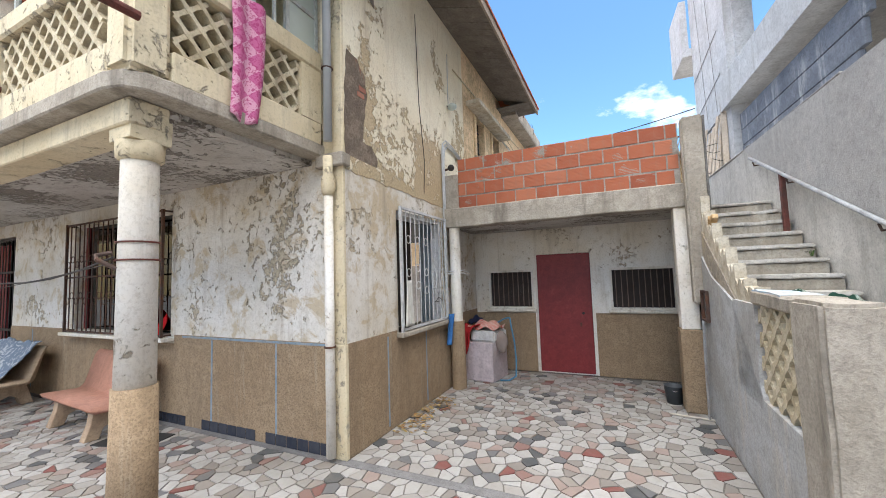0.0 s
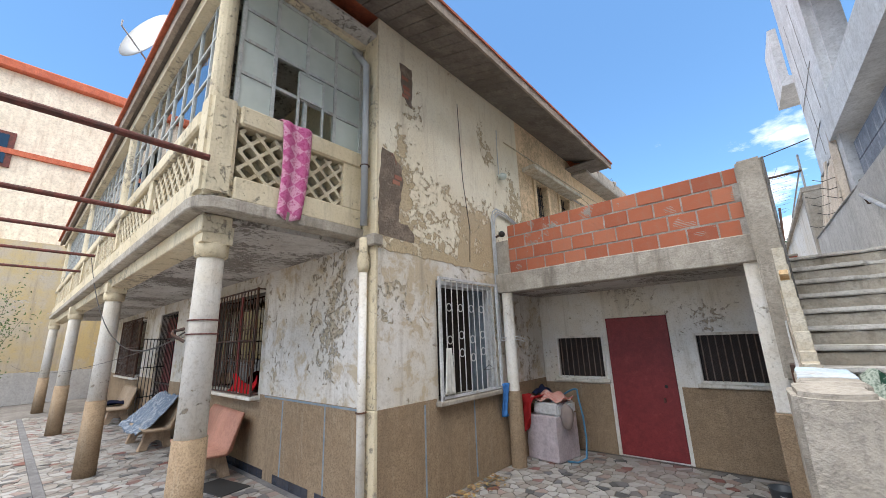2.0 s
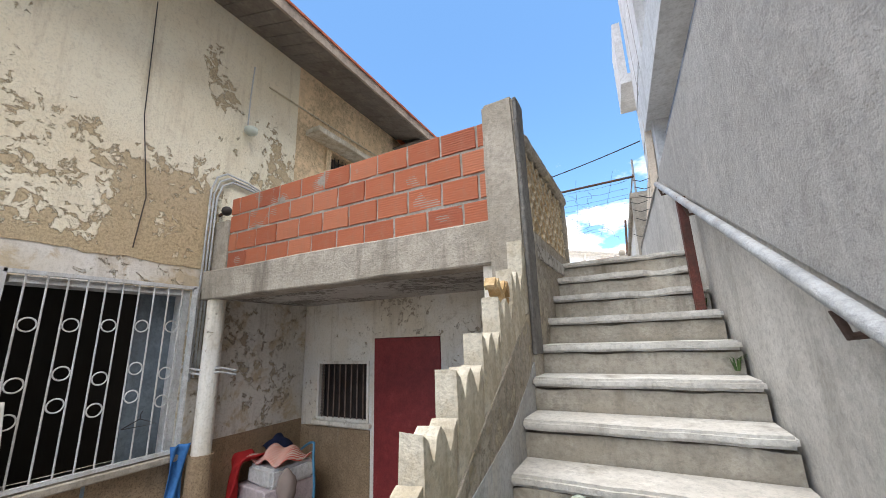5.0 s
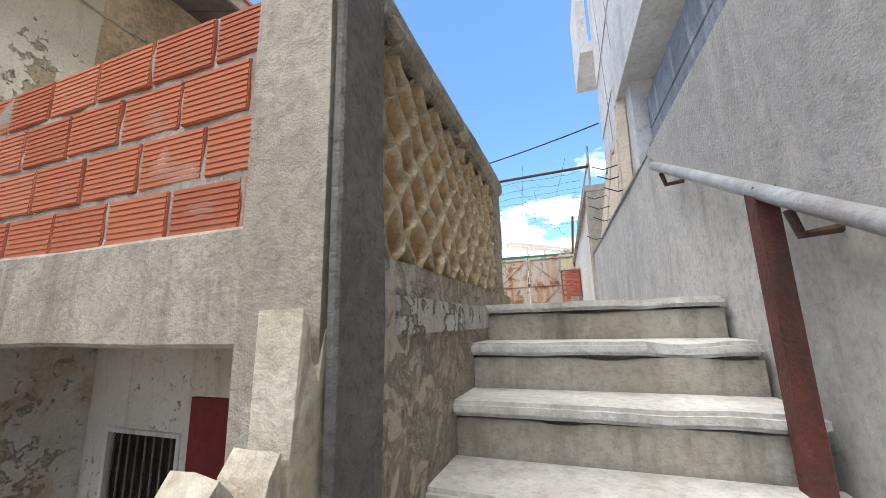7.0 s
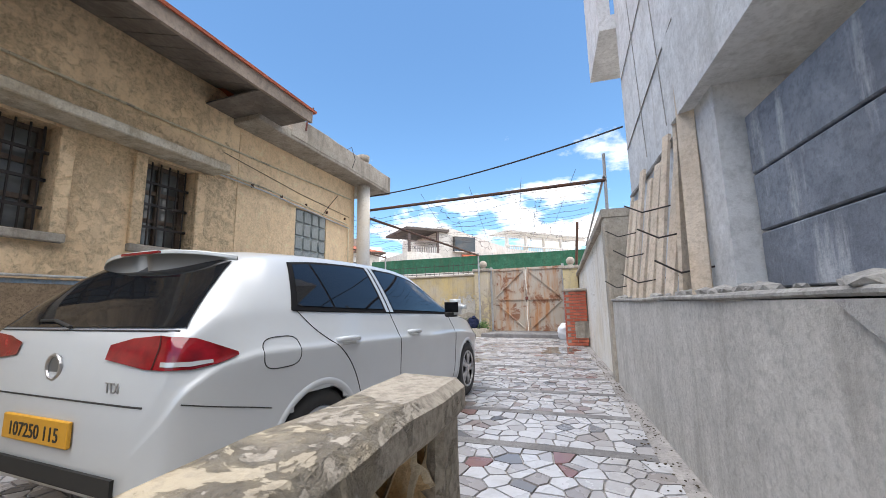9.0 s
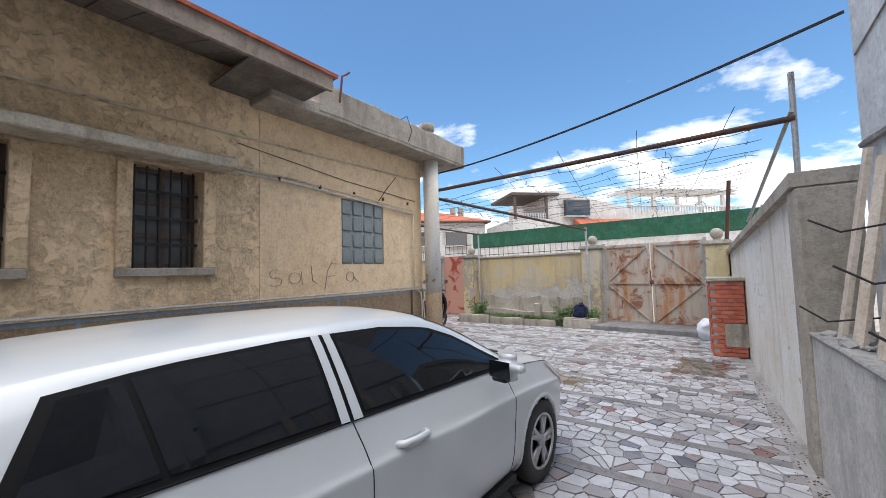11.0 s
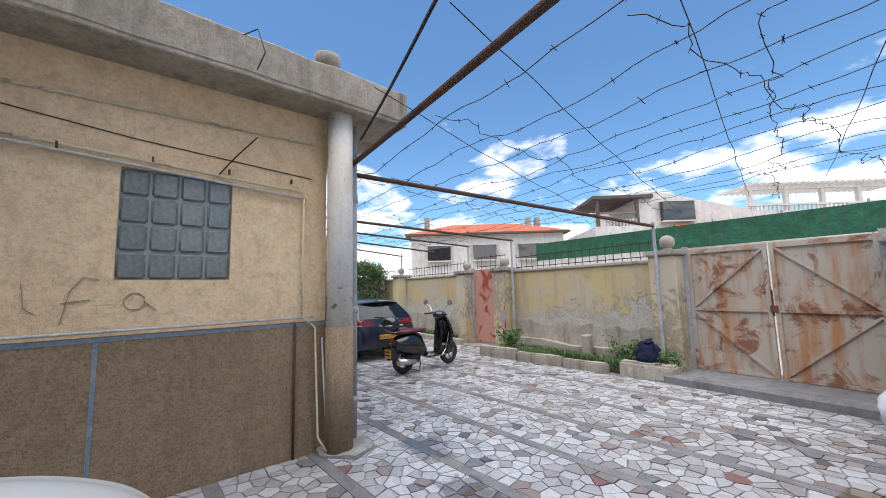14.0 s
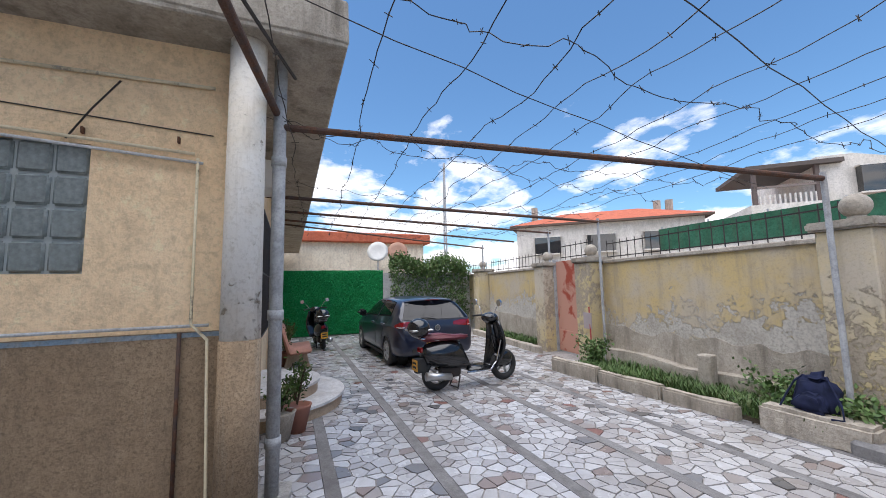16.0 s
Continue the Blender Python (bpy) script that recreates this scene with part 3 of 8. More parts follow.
# piers that carry the beam
g = bmesh.new()
rod(g, (-2.21, 4.72, 1.02), (-2.21, 4.72, 2.47), 0.085, n=20)
struct("column_terrace_house", g, WHITE_OLD, "white round column under the terrace beam", "column")
g = rod(bmesh.new(), (-2.21, 4.72, 0.0), (-2.21, 4.72, 1.02), 0.11, n=20)
struct("column_foot_house", g, DADO, "brown roughcast column foot", "column")
g = box(bmesh.new(), 0.76, 0.96, 4.66, 4.88, 0.98, 2.47, 0.008)
struct("column_terrace_stair", g, WHITE_OLD, "white square pier under the terrace beam", "column")
g = box(bmesh.new(), 0.74, 0.975, 4.64, 4.9, 0, 0.98, 0.01)
struct("column_foot_stair", g, DADO, "brown roughcast pier foot", "column")

# ---- setting: stairs ----
RISE, TREAD, STEP0 = 2.6 / 16, 0.235, 2.07
stairs = thing("stairs", pose(1.1, STEP0, 0), "worn concrete outdoor stairs with chipped marble-like nosings", "stairs", kind="structure")
for k in range(16):
    y, z = k * TREAD, (k + 1) * RISE
    right = 1.22 - 0.0545 * (STEP0 + y)
    g = bmesh.new()
    box(g, 0.0, right, y + 0.035, y + TREAD + 0.06 if k < 15 else y + 0.7, -0.02 if k < 3 else z - RISE * 2.2, z - 0.054)
    box(g, 0.0, right, y + 0.075, y + TREAD + 0.05, z - 0.06, z - 0.04)
    bmesh.ops.subdivide_edges(g, edges=[e for e in g.edges if e.calc_length() > 0.6], cuts=24)
    for v in g.verts:
        if v.co.y < y + 0.05 and v.co.z > z - 0.1:
            v.co.z -= 0.022 * max(0.0, noise.noise(Vector((v.co.x * 5, k * 2.3, 9))) + 0.1)
    part("riser", g, STEP, stairs)
    g = bmesh.new()
    box(g, -0.005, right, y, y + TREAD + 0.03 if k < 15 else y + 0.5, z - 0.045, z - (0 if k < 15 else 0.008), 0.012, 2)
    bmesh.ops.subdivide_edges(g, edges=[e for e in g.edges if e.calc_length() > 0.5], cuts=34)
    for v in g.verts:
        if v.co.y < y + 0.05:
            chip = max(0.0, noise.noise(Vector((v.co.x * 4.5, k * 3.1, 0))) - 0.12)
            v.co.y += 0.085 * chip + 0.008 * noise.noise(Vector((v.co.x * 22, k * 3.1, 2)))
            v.co.z += 0.005 * noise.noise(Vector((v.co.x * 6, k * 1.7, 4))) - 0.02 * chip
    part("tread", g, TREADSTONE, stairs)
# stair parapet on the yard side
g = bmesh.new()
prism(g, [(1.85, 0), (4.66, 0), (4.66, 1.95), (4.05, 1.62), (3.3, 1.42), (2.8, 0.95), (2.7, 0.76), (1.85, 0.74)], "x", 0.98, 1.1)
box(g, 0.98, 1.1, 2.75, 3.3, 0.7, 1.44)
struct("wall_stair_parapet", g, BLUEGREY, "peeling blue-grey stair parapet", "wall")
g = bmesh.new()
prism(g, [(3.25, 1.40), (4.66, 2.25), (4.66, 1.9), (4.05, 1.6)], "x", 1.0, 1.098)
box(g, 0.985, 1.108, 4.645, 6.25, 1.2, 2.665)
box(g, 0.985, 1.108, 5.98, 6.1, 2.5, 3.3, 0.015)
box(g, 0.96, 1.13, 4.645, 6.1, 3.255, 3.34, 0.02)
bmesh.ops.subdivide_edges(g, edges=[e for e in g.edges if e.calc_length() > 0.6], cuts=8)
roughen(g, 0.012, 6)
struct("wall_terrace_parapet", g, COPING, "rough cement parapet with a coping over lattice blocks", "wall")
g = box(bmesh.new(), 0.93, 1.185, 1.62, 1.95, 0.0, 1.537, 0.02, 2)
bmesh.ops.subdivide_edges(g, edges=g.edges[:], cuts=4, use_grid_fill=True)
roughen(g, 0.014, 5)
struct("pillar_stair_foot", g, CONCRETE, "rough grey newel block at the foot of the stairs", "pillar")
g = box(bmesh.new(), 0.965, 1.19, 1.95, 2.76, 1.44, 1.541, 0.015)
bmesh.ops.subdivide_edges(g, edges=g.edges[:], cuts=5, use_grid_fill=True)
roughen(g, 0.01, 5)
BLUECAP = weathered("pale_blue_worn_paint", (0.42, 0.53, 0.62), (0.56, 0.56, 0.55), (0.36, 0.32, 0.27), 3, 40, 0.85, (0.45, 0.6), 0.006, (0.55, 0.7))
struct("coping_stair", g, CONCRETE, "rough cement coping of the stair parapet", "coping")
g = box(bmesh.new(), 0.972, 1.182, 2.2, 2.74, 1.51, 1.545)
bmesh.ops.subdivide_edges(g, edges=g.edges[:], cuts=6, use_grid_fill=True)
roughen(g, 0.01, 5)
struct("trim_coping_paint", g, BLUECAP, "worn pale blue paint on the coping", "paint")

# ---- setting: wall and raw building beside the stairs ----
g = bmesh.new()
box(g, 0, 0.6, -6, 10.25, 0, 3.5)
struct("wall_east", g, GREYWALL, "stained grey rendered retaining wall", "wall", EAST)
g = bmesh.new()
prism(g, [(-6, 0.3), (0.0, 0.3), (6.1, 3.3), (6.4, 3.5), (-6, 3.5)], "x", -0.02, 0.0)
struct("wall_east_roughcast", g, CONC_DARK, "dark roughcast coat above the handrail", "wall", EAST)
g = box(bmesh.new(), -0.012, 0.6, 4.0, 10.25, 3.5, 3.53, 0.01)
bmesh.ops.subdivide_edges(g, edges=g.edges[:], cuts=7, use_grid_fill=True)
roughen(g, 0.02, 4)
struct("ledge_east", g, SAND, "rubble-strewn cement ledge", "ledge", EAST)
g = bmesh.new()
box(g, 0.3, 0.6, 7.35, 10.05, 3.5, 12.0)
box(g, 0.15, 0.5, 7.3, 7.72, 3.5, 4.56)
struct("wall_building", g, BUILD, "raw pale block facade of an unfinished building", "building wall", EAST)
g = bmesh.new()
box(g, 0.08, 0.75, 1.0, 7.72, 4.56, 5.1)
box(g, 0.18, 0.6, 7.4, 7.8, 5.1, 11.0)
box(g, 0.14, 3.0, 1.0, 7.4, 7.05, 7.4)
box(g, 0.2, 0.55, 2.9, 3.25, 5.1, 7.05)
struct("frame_building", g, BUILD, "bare concrete beams and columns of the unfinished floor", "building frame", EAST)
g = bmesh.new()
box(g, 0.31, 0.6, -6.0, 7.3, 3.5, 3.6)
box(g, 3.0, 3.2, -6.0, 10, 3.5, 12)
box(g, 0.6, 3.0, -6.0, 7.3, 5.0, 5.08)
struct("wall_building_inner", g, CONC_DARK, "dark inside of the unfinished floor", "building wall", EAST)
g = bmesh.new()
box(g, 0.10, 3.0, 10.05, 11.25, 6.95, 7.15)
box(g, 0.10, 0.25, 10.05, 11.25, 7.15, 8.4)
struct("balcony_building", g, BUILD, "projecting concrete balcony of the unfinished building", "balcony", EAST)
g = bmesh.new()
prism(g, [(10.35, 2.5), (16.8, 2.5), (16.8, 4.15), (10.35, 4.55)], "x", 0.02, 0.24)
struct("wall_east_yard", g, WHITE_OLD, "pale yard wall with a sloping top", "wall", EAST)
g = bmesh.new()
box(g, -0.03, 0.3, 10.1, 10.35, 2.5, 4.52, 0.02)
prism(g, [(10.1, 4.52), (16.8, 4.15), (16.8, 4.21), (10.1, 4.62)], "x", -0.05, 0.3)
struct("coping_east_yard", g, CONCRETE, "weathered concrete end post and coping", "coping", EAST)

# ---- setting: street wall ----
g = bmesh.new()
for a, b, h in ((-4.75, -1.42, 1.77), (-9.9, -6.6, 1.77), (-16.0, -10.3, 1.77), (1.1, 1.9, 1.75)):
    box(g, a, b, 0.05, 0.3, -0.1, h)
struct("wall_street", g, YELLOW, "faded yellow limewashed street wall", "wall", NORTH)
g = bmesh.new()
for a, b in ((-4.75, -1.42), (-9.9, -6.6), (-16.0, -10.3)):
    box(g, a, b, 0.01, 0.34, 1.77, 1.83, 0.01)
struct("coping_street", g, CONCRETE, "grey coping of the street wall", "coping", NORTH)
g = bmesh.new()
for a, b in ((-4.75, -1.42), (-9.9, -6.6)):
    nn = 30
    top = [(a + (b - a) * i / nn, 0.62 + 0.14 * noise.noise(Vector((i * 0.35, a, 0)))) for i in range(nn + 1)]
    prism(g, [(a, -0.05), *top, (b, -0.05)], "y", 0.035, 0.05)
struct("dado_street", g, CONCRETE, "grey cement patching along the wall foot", "dado", NORTH)
g = bmesh.new()
box(g, -1.1, 1.3, -0.75, 0.35, -0.1, 0.12, 0.03)
struct("ramp_gate", g, STRIP, "cement ramp in front of the gate", "ramp", NORTH)

# ---- veranda: columns and balcony ----
veranda_col = thing("column", pose(-2.9, 0.73, 0), "white round veranda column with a brown roughcast foot", "column", "veranda columns", "structure")
part("foot", rod(bmesh.new(), (0, 0, 0), (0, 0, 1.06), 0.14, 0.13, 24), DADO, veranda_col, "brown roughcast foot", True)
part("shaft", lathe(bmesh.new(), [(0.118, 1.06), (0.11, 2.55), (0.11, 2.6)], n=24), WHITE_OLD, veranda_col, "", True)
part("capital", lathe(bmesh.new(), [(0.115, 2.58), (0.138, 2.6), (0.142, 2.7), (0.13, 2.72)], n=24), CREAM, veranda_col, "", True)
part("cap_block", roughen(one_box(-0.13, 0.13, -0.13, 0.13, 2.71, 2.88), 0.01, 6, 2), CREAM, veranda_col)
for x, y in ((-7.2, 0.66), (-11.9, 0.62), (-17.2, 0.58)):
    copy_thing(veranda_col, pose(x, y, 0))
g = bmesh.new()
prism(g, [(-18.2, 2.24), (-18.2, 0.46), (-2.82, 0.46), (-2.68, 0.5), (-2.60, 0.6), (-2.575, 0.75), (-2.575, 2.24)], "z", 2.98, 3.1)
bmesh.ops.bevel(g, geom=g.edges[:], offset=0.012, segments=1, affect="EDGES")
struct("slab_balcony", g, CONCRETE, "stained concrete balcony slab with a rounded corner", "slab")
g = box(bmesh.new(), -18.0, -2.78, 0.6, 2.24, 2.93, 2.98)
struct("ceiling_veranda", g, CEIL, "flaking grey veranda soffit", "ceiling")
g = box(bmesh.new(), -18.0, -2.76, 0.58, 0.84, 2.8, 2.975, 0.01)
struct("beam_veranda", g, CREAM, "cream edge beam along the veranda", "beam")


def lattice(bm, a0, a1, z0, z1, p0, p1, cell, w, axis):
    """Pierced blocks: crossing wavy ribs between a0..a1 and z0..z1, p0..p1 deep."""
    step = 0.25 * cell
    for sgn in (1, -1):
        k0 = math.floor((a0 - sgn * z1 - 1) / cell) - 1 if sgn > 0 else math.floor((a0 + z0 - 1) / cell) - 1
        k = k0
        while k * cell < a1 + z1 + 1:
            pts = []
            z = z0
            while z <= z1 + 1e-6:
                a = k * cell + sgn * (z - z0)
                pts.append((a, z))
                z += step / 1.0
            for (a, z), (b, y) in zip(pts, pts[1:]):
                if min(a, b) >= a0 - 0.01 and max(a, b) <= a1 + 0.01:
                    ph = (z - z0) / cell * 2
                    wa = w * (0.75 + 0.5 * abs(math.cos(math.pi * ph)))
                    wb = w * (0.75 + 0.5 * abs(math.cos(math.pi * (ph + 2 * step / cell))))
                    q = 0.7071
                    nx, nz = -q * sgn, q
                    poly = [(a + nx * wa, z + nz * wa * 1), (a - nx * wa, z - nz * wa), (b - nx * wb, y - nz * wb), (b + nx * wb, y + nz * wb)]
                    prism(bm, poly, axis, p0 + (0.004 if sgn > 0 else 0), p1 - (0.004 if sgn > 0 else 0))
            k += 1
    return bm


balcony = thing("balcony_parapet", pose(-2.6, 0.5, 3.1), "cream balcony parapet with pierced diamond lattice blocks", "parapet", kind="structure")
X0, Y0, Z0 = -2.6, 0.5, 3.1
def bx(*a, **k):
    return one_box(a[0] - X0, a[1] - X0, a[2] - Y0, a[3] - Y0, a[4] - Z0, a[5] - Z0, **k)
part("corner_post", bx(-2.87, -2.60, 0.49, 0.76, 3.1, 4.12, bev=0.04, seg=3), CREAM, balcony)
part("kerb", bx(-2.74, -2.60, 0.76, 2.2, 3.1, 3.33, bev=0.012), CREAM, balcony)
part("handrail", bx(-2.77, -2.585, 0.76, 2.2, 3.87, 4.08, bev=0.02), CREAM, balcony)
part("post", bx(-2.74, -2.60, 1.93, 2.2, 3.33, 3.87), CREAM, balcony)
g = lattice(bmesh.new(), 0.76 - Y0, 1.93 - Y0, 0.23, 0.77, -0.13, -0.03, 0.19, 0.018, "x")
part("lattice_panel", g, LATTICE_BALC, balcony)
xs = [-2.87, -4.67, -6.7, -8.8, -10.9, -13.0, -15.1, -17.2]
part("kerb", bx(-18.1, -2.87, 0.5, 0.64, 3.1, 3.33, bev=0.012), CREAM, balcony)
part("handrail", bx(-18.1, -2.87, 0.48, 0.67, 3.84, 4.02, bev=0.02), CREAM, balcony)
for a, b in zip(xs, xs[1:]):
    part("post", bx(b - 0.1, b + 0.1, 0.495, 0.645, 3.33, 3.84), CREAM, balcony)
    g = lattice(bmesh.new(), b + 0.1 - X0, a - 0.1 - X0, 0.23, 0.74, 0.02, 0.12, 0.19, 0.018, "y")
    part("lattice_panel", g, LATTICE_BALC, balcony)

# glazing above the parapet
FRAMEPAINT = weathered("grey_painted_steel", (0.50, 0.52, 0.50), (0.42, 0.44, 0.42), (0.3, 0.25, 0.2), 9, 60, 0.6)
glazing = thing("balcony_glazing", pose(-2.68, 0.6, 4.05), "old steel-framed glazing of the balcony, one sash open", "window", kind="structure")
def gl(bm_name, bm, mat, lab=""):
    return part(bm_name, bm, mat, glazing, lab)
side_y = [0.12, 0.47, 0.84, 1.22, 1.60]
for y in side_y:
    gl("mullion", one_box(-0.02, 0.02, y - 0.02, y + 0.02, 0, 1.6), FRAMEPAINT)
for z in (0.02, 0.44, 0.84, 1.22, 1.58):
    gl("transom", one_box(-0.018, 0.018, 0.12, 1.60, z - 0.018, z + 0.018), FRAMEPAINT)
for i in range(4):
    for j, (za, zb) in enumerate(((0.04, 0.42), (0.46, 0.82), (0.86, 1.20), (1.24, 1.56))):
        if (i, j) in ((1, 0), (2, 0), (1, 1)):
            continue
        gl("pane", one_box(-0.003, 0.003, side_y[i] + 0.02, side_y[i + 1] - 0.02, za, zb), GLASS_FROST)
sash = bmesh.new()
for a, b in (((0, 0, 0), (0.0, 0.3, 0)), ((0, 0.3, 0), (0, 0.3, 0.72)), ((0, 0.3, 0.72), (0, 0, 0.72)), ((0, 0, 0.72), (0, 0, 0)), ((0, 0, 0.4), (0, 0.3, 0.4))):
    bar(sash, (0.04 + a[0], 0.74 + a[1], 0.04 + a[2]), (0.04 + b[0], 0.74 + b[1], 0.04 + b[2]), 0.025, 0.025)
gl("open_sash", sash, FRAMEPAINT, "sash standing open")
gl("sash_pane", one_box(0.037, 0.042, 0.755, 1.03, 0.45, 0.75), GLASS_FROST)
x = 0.0
fx = []
while x > -15.2:
    fx.append(x)
    x -= 0.475
for i, x in enumerate(fx):
    gl("mullion", one_box(x - 0.018, x + 0.018, -0.02, 0.02, 0, 1.45), FRAMEPAINT)
for z in (0.02, 0.55, 1.0, 1.43):
    gl("transom", one_box(fx[-1], 0, -0.016, 0.016, z - 0.016, z + 0.016), FRAMEPAINT)
random.seed(5)
for i, (a, b) in enumerate(zip(fx, fx[1:])):
    for j, (za, zb) in enumerate(((0.04, 0.53), (0.57, 0.98), (1.02, 1.41))):
        if j == 0 and i in (5, 6, 12):
            continue
        gl("pane", one_box(b + 0.018, a - 0.018, -0.003, 0.003, za, zb), GLASS)
for x in (-0.02, -4.4, -9.1, -14.4):
    g = rod(bmesh.new(), (x, -0.02, -0.05), (x, -0.02, 1.5), 0.085, n=16)
    gl("post", g, CREAM)
gl("head_beam", one_box(-15.3, 0.1, -0.13, 0.12, 1.45, 1.62), CREAM)
gl("head_beam", one_box(-0.12, 0.1, 0.12, 1.64, 1.6, 1.72), CREAM)

# ---- roof ----
EX, EZ = -1.52, 5.74                     # outer edge of the side eave and its height; the soffit rises to the wall
g = bmesh.new()
for i in range(43):
    y = 0.42 + i * 0.1935
    d = 0.004 * noise.noise(Vector((i * 1.7, 2, 0)))
    run = min(1.0, 1.05 * (y - 0.15) / 0.86, 1.05 * (8.85 - y) / 0.86)   # shorter boards under the hips
    x = EX + (HX - EX) * run
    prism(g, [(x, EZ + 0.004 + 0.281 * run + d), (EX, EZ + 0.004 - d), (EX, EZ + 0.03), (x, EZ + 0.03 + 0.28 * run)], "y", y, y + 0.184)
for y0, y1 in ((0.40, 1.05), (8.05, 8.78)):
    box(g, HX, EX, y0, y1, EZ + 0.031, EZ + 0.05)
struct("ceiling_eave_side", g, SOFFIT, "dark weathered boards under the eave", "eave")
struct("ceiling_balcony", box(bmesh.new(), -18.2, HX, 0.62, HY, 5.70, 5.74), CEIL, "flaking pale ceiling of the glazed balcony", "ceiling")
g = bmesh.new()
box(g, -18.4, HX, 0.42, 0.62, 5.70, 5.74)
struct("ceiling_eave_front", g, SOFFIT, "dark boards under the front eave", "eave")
g = bmesh.new()
box(g, EX, EX + 0.035, 0.42, 8.75, EZ - 0.03, EZ + 0.13)
box(g, -18.4, EX + 0.035, 0.36, 0.42, 5.66, EZ + 0.13)
bmesh.ops.subdivide_edges(g, edges=[e for e in g.edges if e.calc_length() > 2], cuts=40)
roughen(g, 0.008, 2.5)
struct("fascia", g, weathered("grey_fascia", (0.33, 0.27, 0.22), (0.26, 0.21, 0.17), (0.16, 0.13, 0.11), 2, 30), "weathered grey wooden fascia board", "fascia")
g = bmesh.new()
vs = [g.verts.new(p) for p in ((-18.6, 0.30, 5.875), (-1.46, 0.30, 5.875), (-1.46, 8.8, 5.875), (-18.6, 8.8, 5.875), (-12.5, 4.6, 7.3), (-7.6, 4.6, 7.3))]
for f in ((0, 1, 5, 4), (1, 2, 5), (2, 3, 4, 5), (3, 0, 4)):
    g.faces.new([vs[i] for i in f])
bmesh.ops.recalc_face_normals(g, faces=g.faces[:])
bmesh.ops.solidify(g, geom=g.faces[:], thickness=0.03)
struct("roof", g, ROOFTILE, "low hipped red tile roof", "roof")
g = bmesh.new()
box(g, -18.2, -1.98, 8.42, 11.75, 5.70, 5.83, 0.01)
box(g, -2.2, -1.97, 8.95, 11.76, 5.73, 6.05, 0.015)
box(g, -18.2, -2.2, 11.55, 11.76, 5.73, 6.05, 0.015)
bmesh.ops.subdivide_edges(g, edges=[e for e in g.edges if e.calc_length() > 1.0], cuts=10)
roughen(g, 0.014, 4)
struct("roof_slab", g, CONCRETE, "cracked concrete flat roof slab with an upstand", "roof")

# ---- lower yard: door, windows, bars ----
red_door = thing("door_1", pose(-0.765, 6.07, 0.02), "closed dark red painted metal door", "door", kind="structure")
part("leaf", one_box(-0.44, 0.44, -0.03, 0.02, 0.0, 2.015, bev=0.004), DOOR_RED, red_door)
part("lock", rod(bmesh.new(), (0.3, -0.045, 1.0), (0.3, -0.02, 1.0), 0.022, n=12), IRON_DARK, red_door)
part("handle", one_box(0.24, 0.27, -0.05, -0.03, 0.78, 0.84), IRON_RED, red_door)


OLDBAR = weathered("dull_brown_bar", (0.26, 0.20, 0.17), (0.2, 0.14, 0.11), (0.12, 0.08, 0.06), 8, 60, 0.8)
# dark brown colour in place of the shade of a room behind bars
ROOM_GLOOM = plain("painted_room_gloom", (0.07, 0.052, 0.046), 0.9)


def barred_window(name, x0, x1, z0, z1, y, label):
    w = thing(name, pose(x0, y, z0), label, "window", kind="structure")
    W, H = x1 - x0, z1 - z0
    for a in ((0, 0.035, 0, H), (W - 0.035, W, 0, H), (0.035, W - 0.035, 0, 0.035), (0.035, W - 0.035, H - 0.035, H)):
        part("frame", one_box(a[0], a[1], -0.015, 0.05, a[2], a[3], bev=0.004), WHITE_OLD, w)
    n = int(W / 0.085)
    for i in range(1, n):
        x = W * i / n
        part("bar", rod(bmesh.new(), (x, 0.0, 0.03), (x, 0.0, H - 0.03), 0.008, n=6), OLDBAR, w)
    m = bmesh.new()
    k = -H
    while k < W:
        for s in (1, -1):
            a, b = max(0, k), min(W, k + H)
            if b > a:
                za, zb = a - k, b - k
                if s < 0:
                    za, zb = H - za, H - zb
                bar(m, (a, 0.03, za), (b, 0.03, zb), 0.004, 0.004)
        k += 0.035
    part("wire_mesh", m, IRON_DARK, w, "fine expanded wire mesh")
    # added sheet behind the mesh, the room's gloom painted on it
    part("backing", one_box(0, W, 0.12, 0.16, 0, H), ROOM_GLOOM, w)
    part("sill", one_box(-0.04, W + 0.04, -0.06, 0.06, -0.05, 0.0, bev=0.008), WHITE_OLD, w)
    return w


barred_window("window_1", -2.10, -1.28, 1.09, 1.78, 6.05, "small barred window with rusty wire mesh")
barred_window("window_2", -0.03, 0.91, 1.08, 1.76, 6.05, "wide barred window with rusty wire mesh")

# side window with hoops between white bars
sidewin = thing("window_3", pose(HX, 3.22, 1.06), "white barred window with iron hoops, dark room behind", "window", kind="structure")
W, H = 1.32, 1.5
part("sill", one_box(-0.26, 0.10, -0.06, W + 0.04, -0.06, 0.0, bev=0.01), CONCRETE, sidewin, "cement sill")
for a in ((-0.02, 0.02), (W - 0.02, W + 0.02)):
    part("grille_frame", one_box(0.05, 0.08, a[0], a[1], 0, H + 0.04), IRON_WHITE, sidewin)
for z in (0.03, H + 0.02):
    part("grille_rail", one_box(0.05, 0.08, 0, W, z - 0.015, z + 0.015), IRON_WHITE, sidewin)
nb = 11
for i in range(1, nb):
    y = W * i / nb
    part("bar", rod(bmesh.new(), (0.065, y, 0.03), (0.065, y, H + 0.02), 0.007, n=8), IRON_WHITE, sidewin)
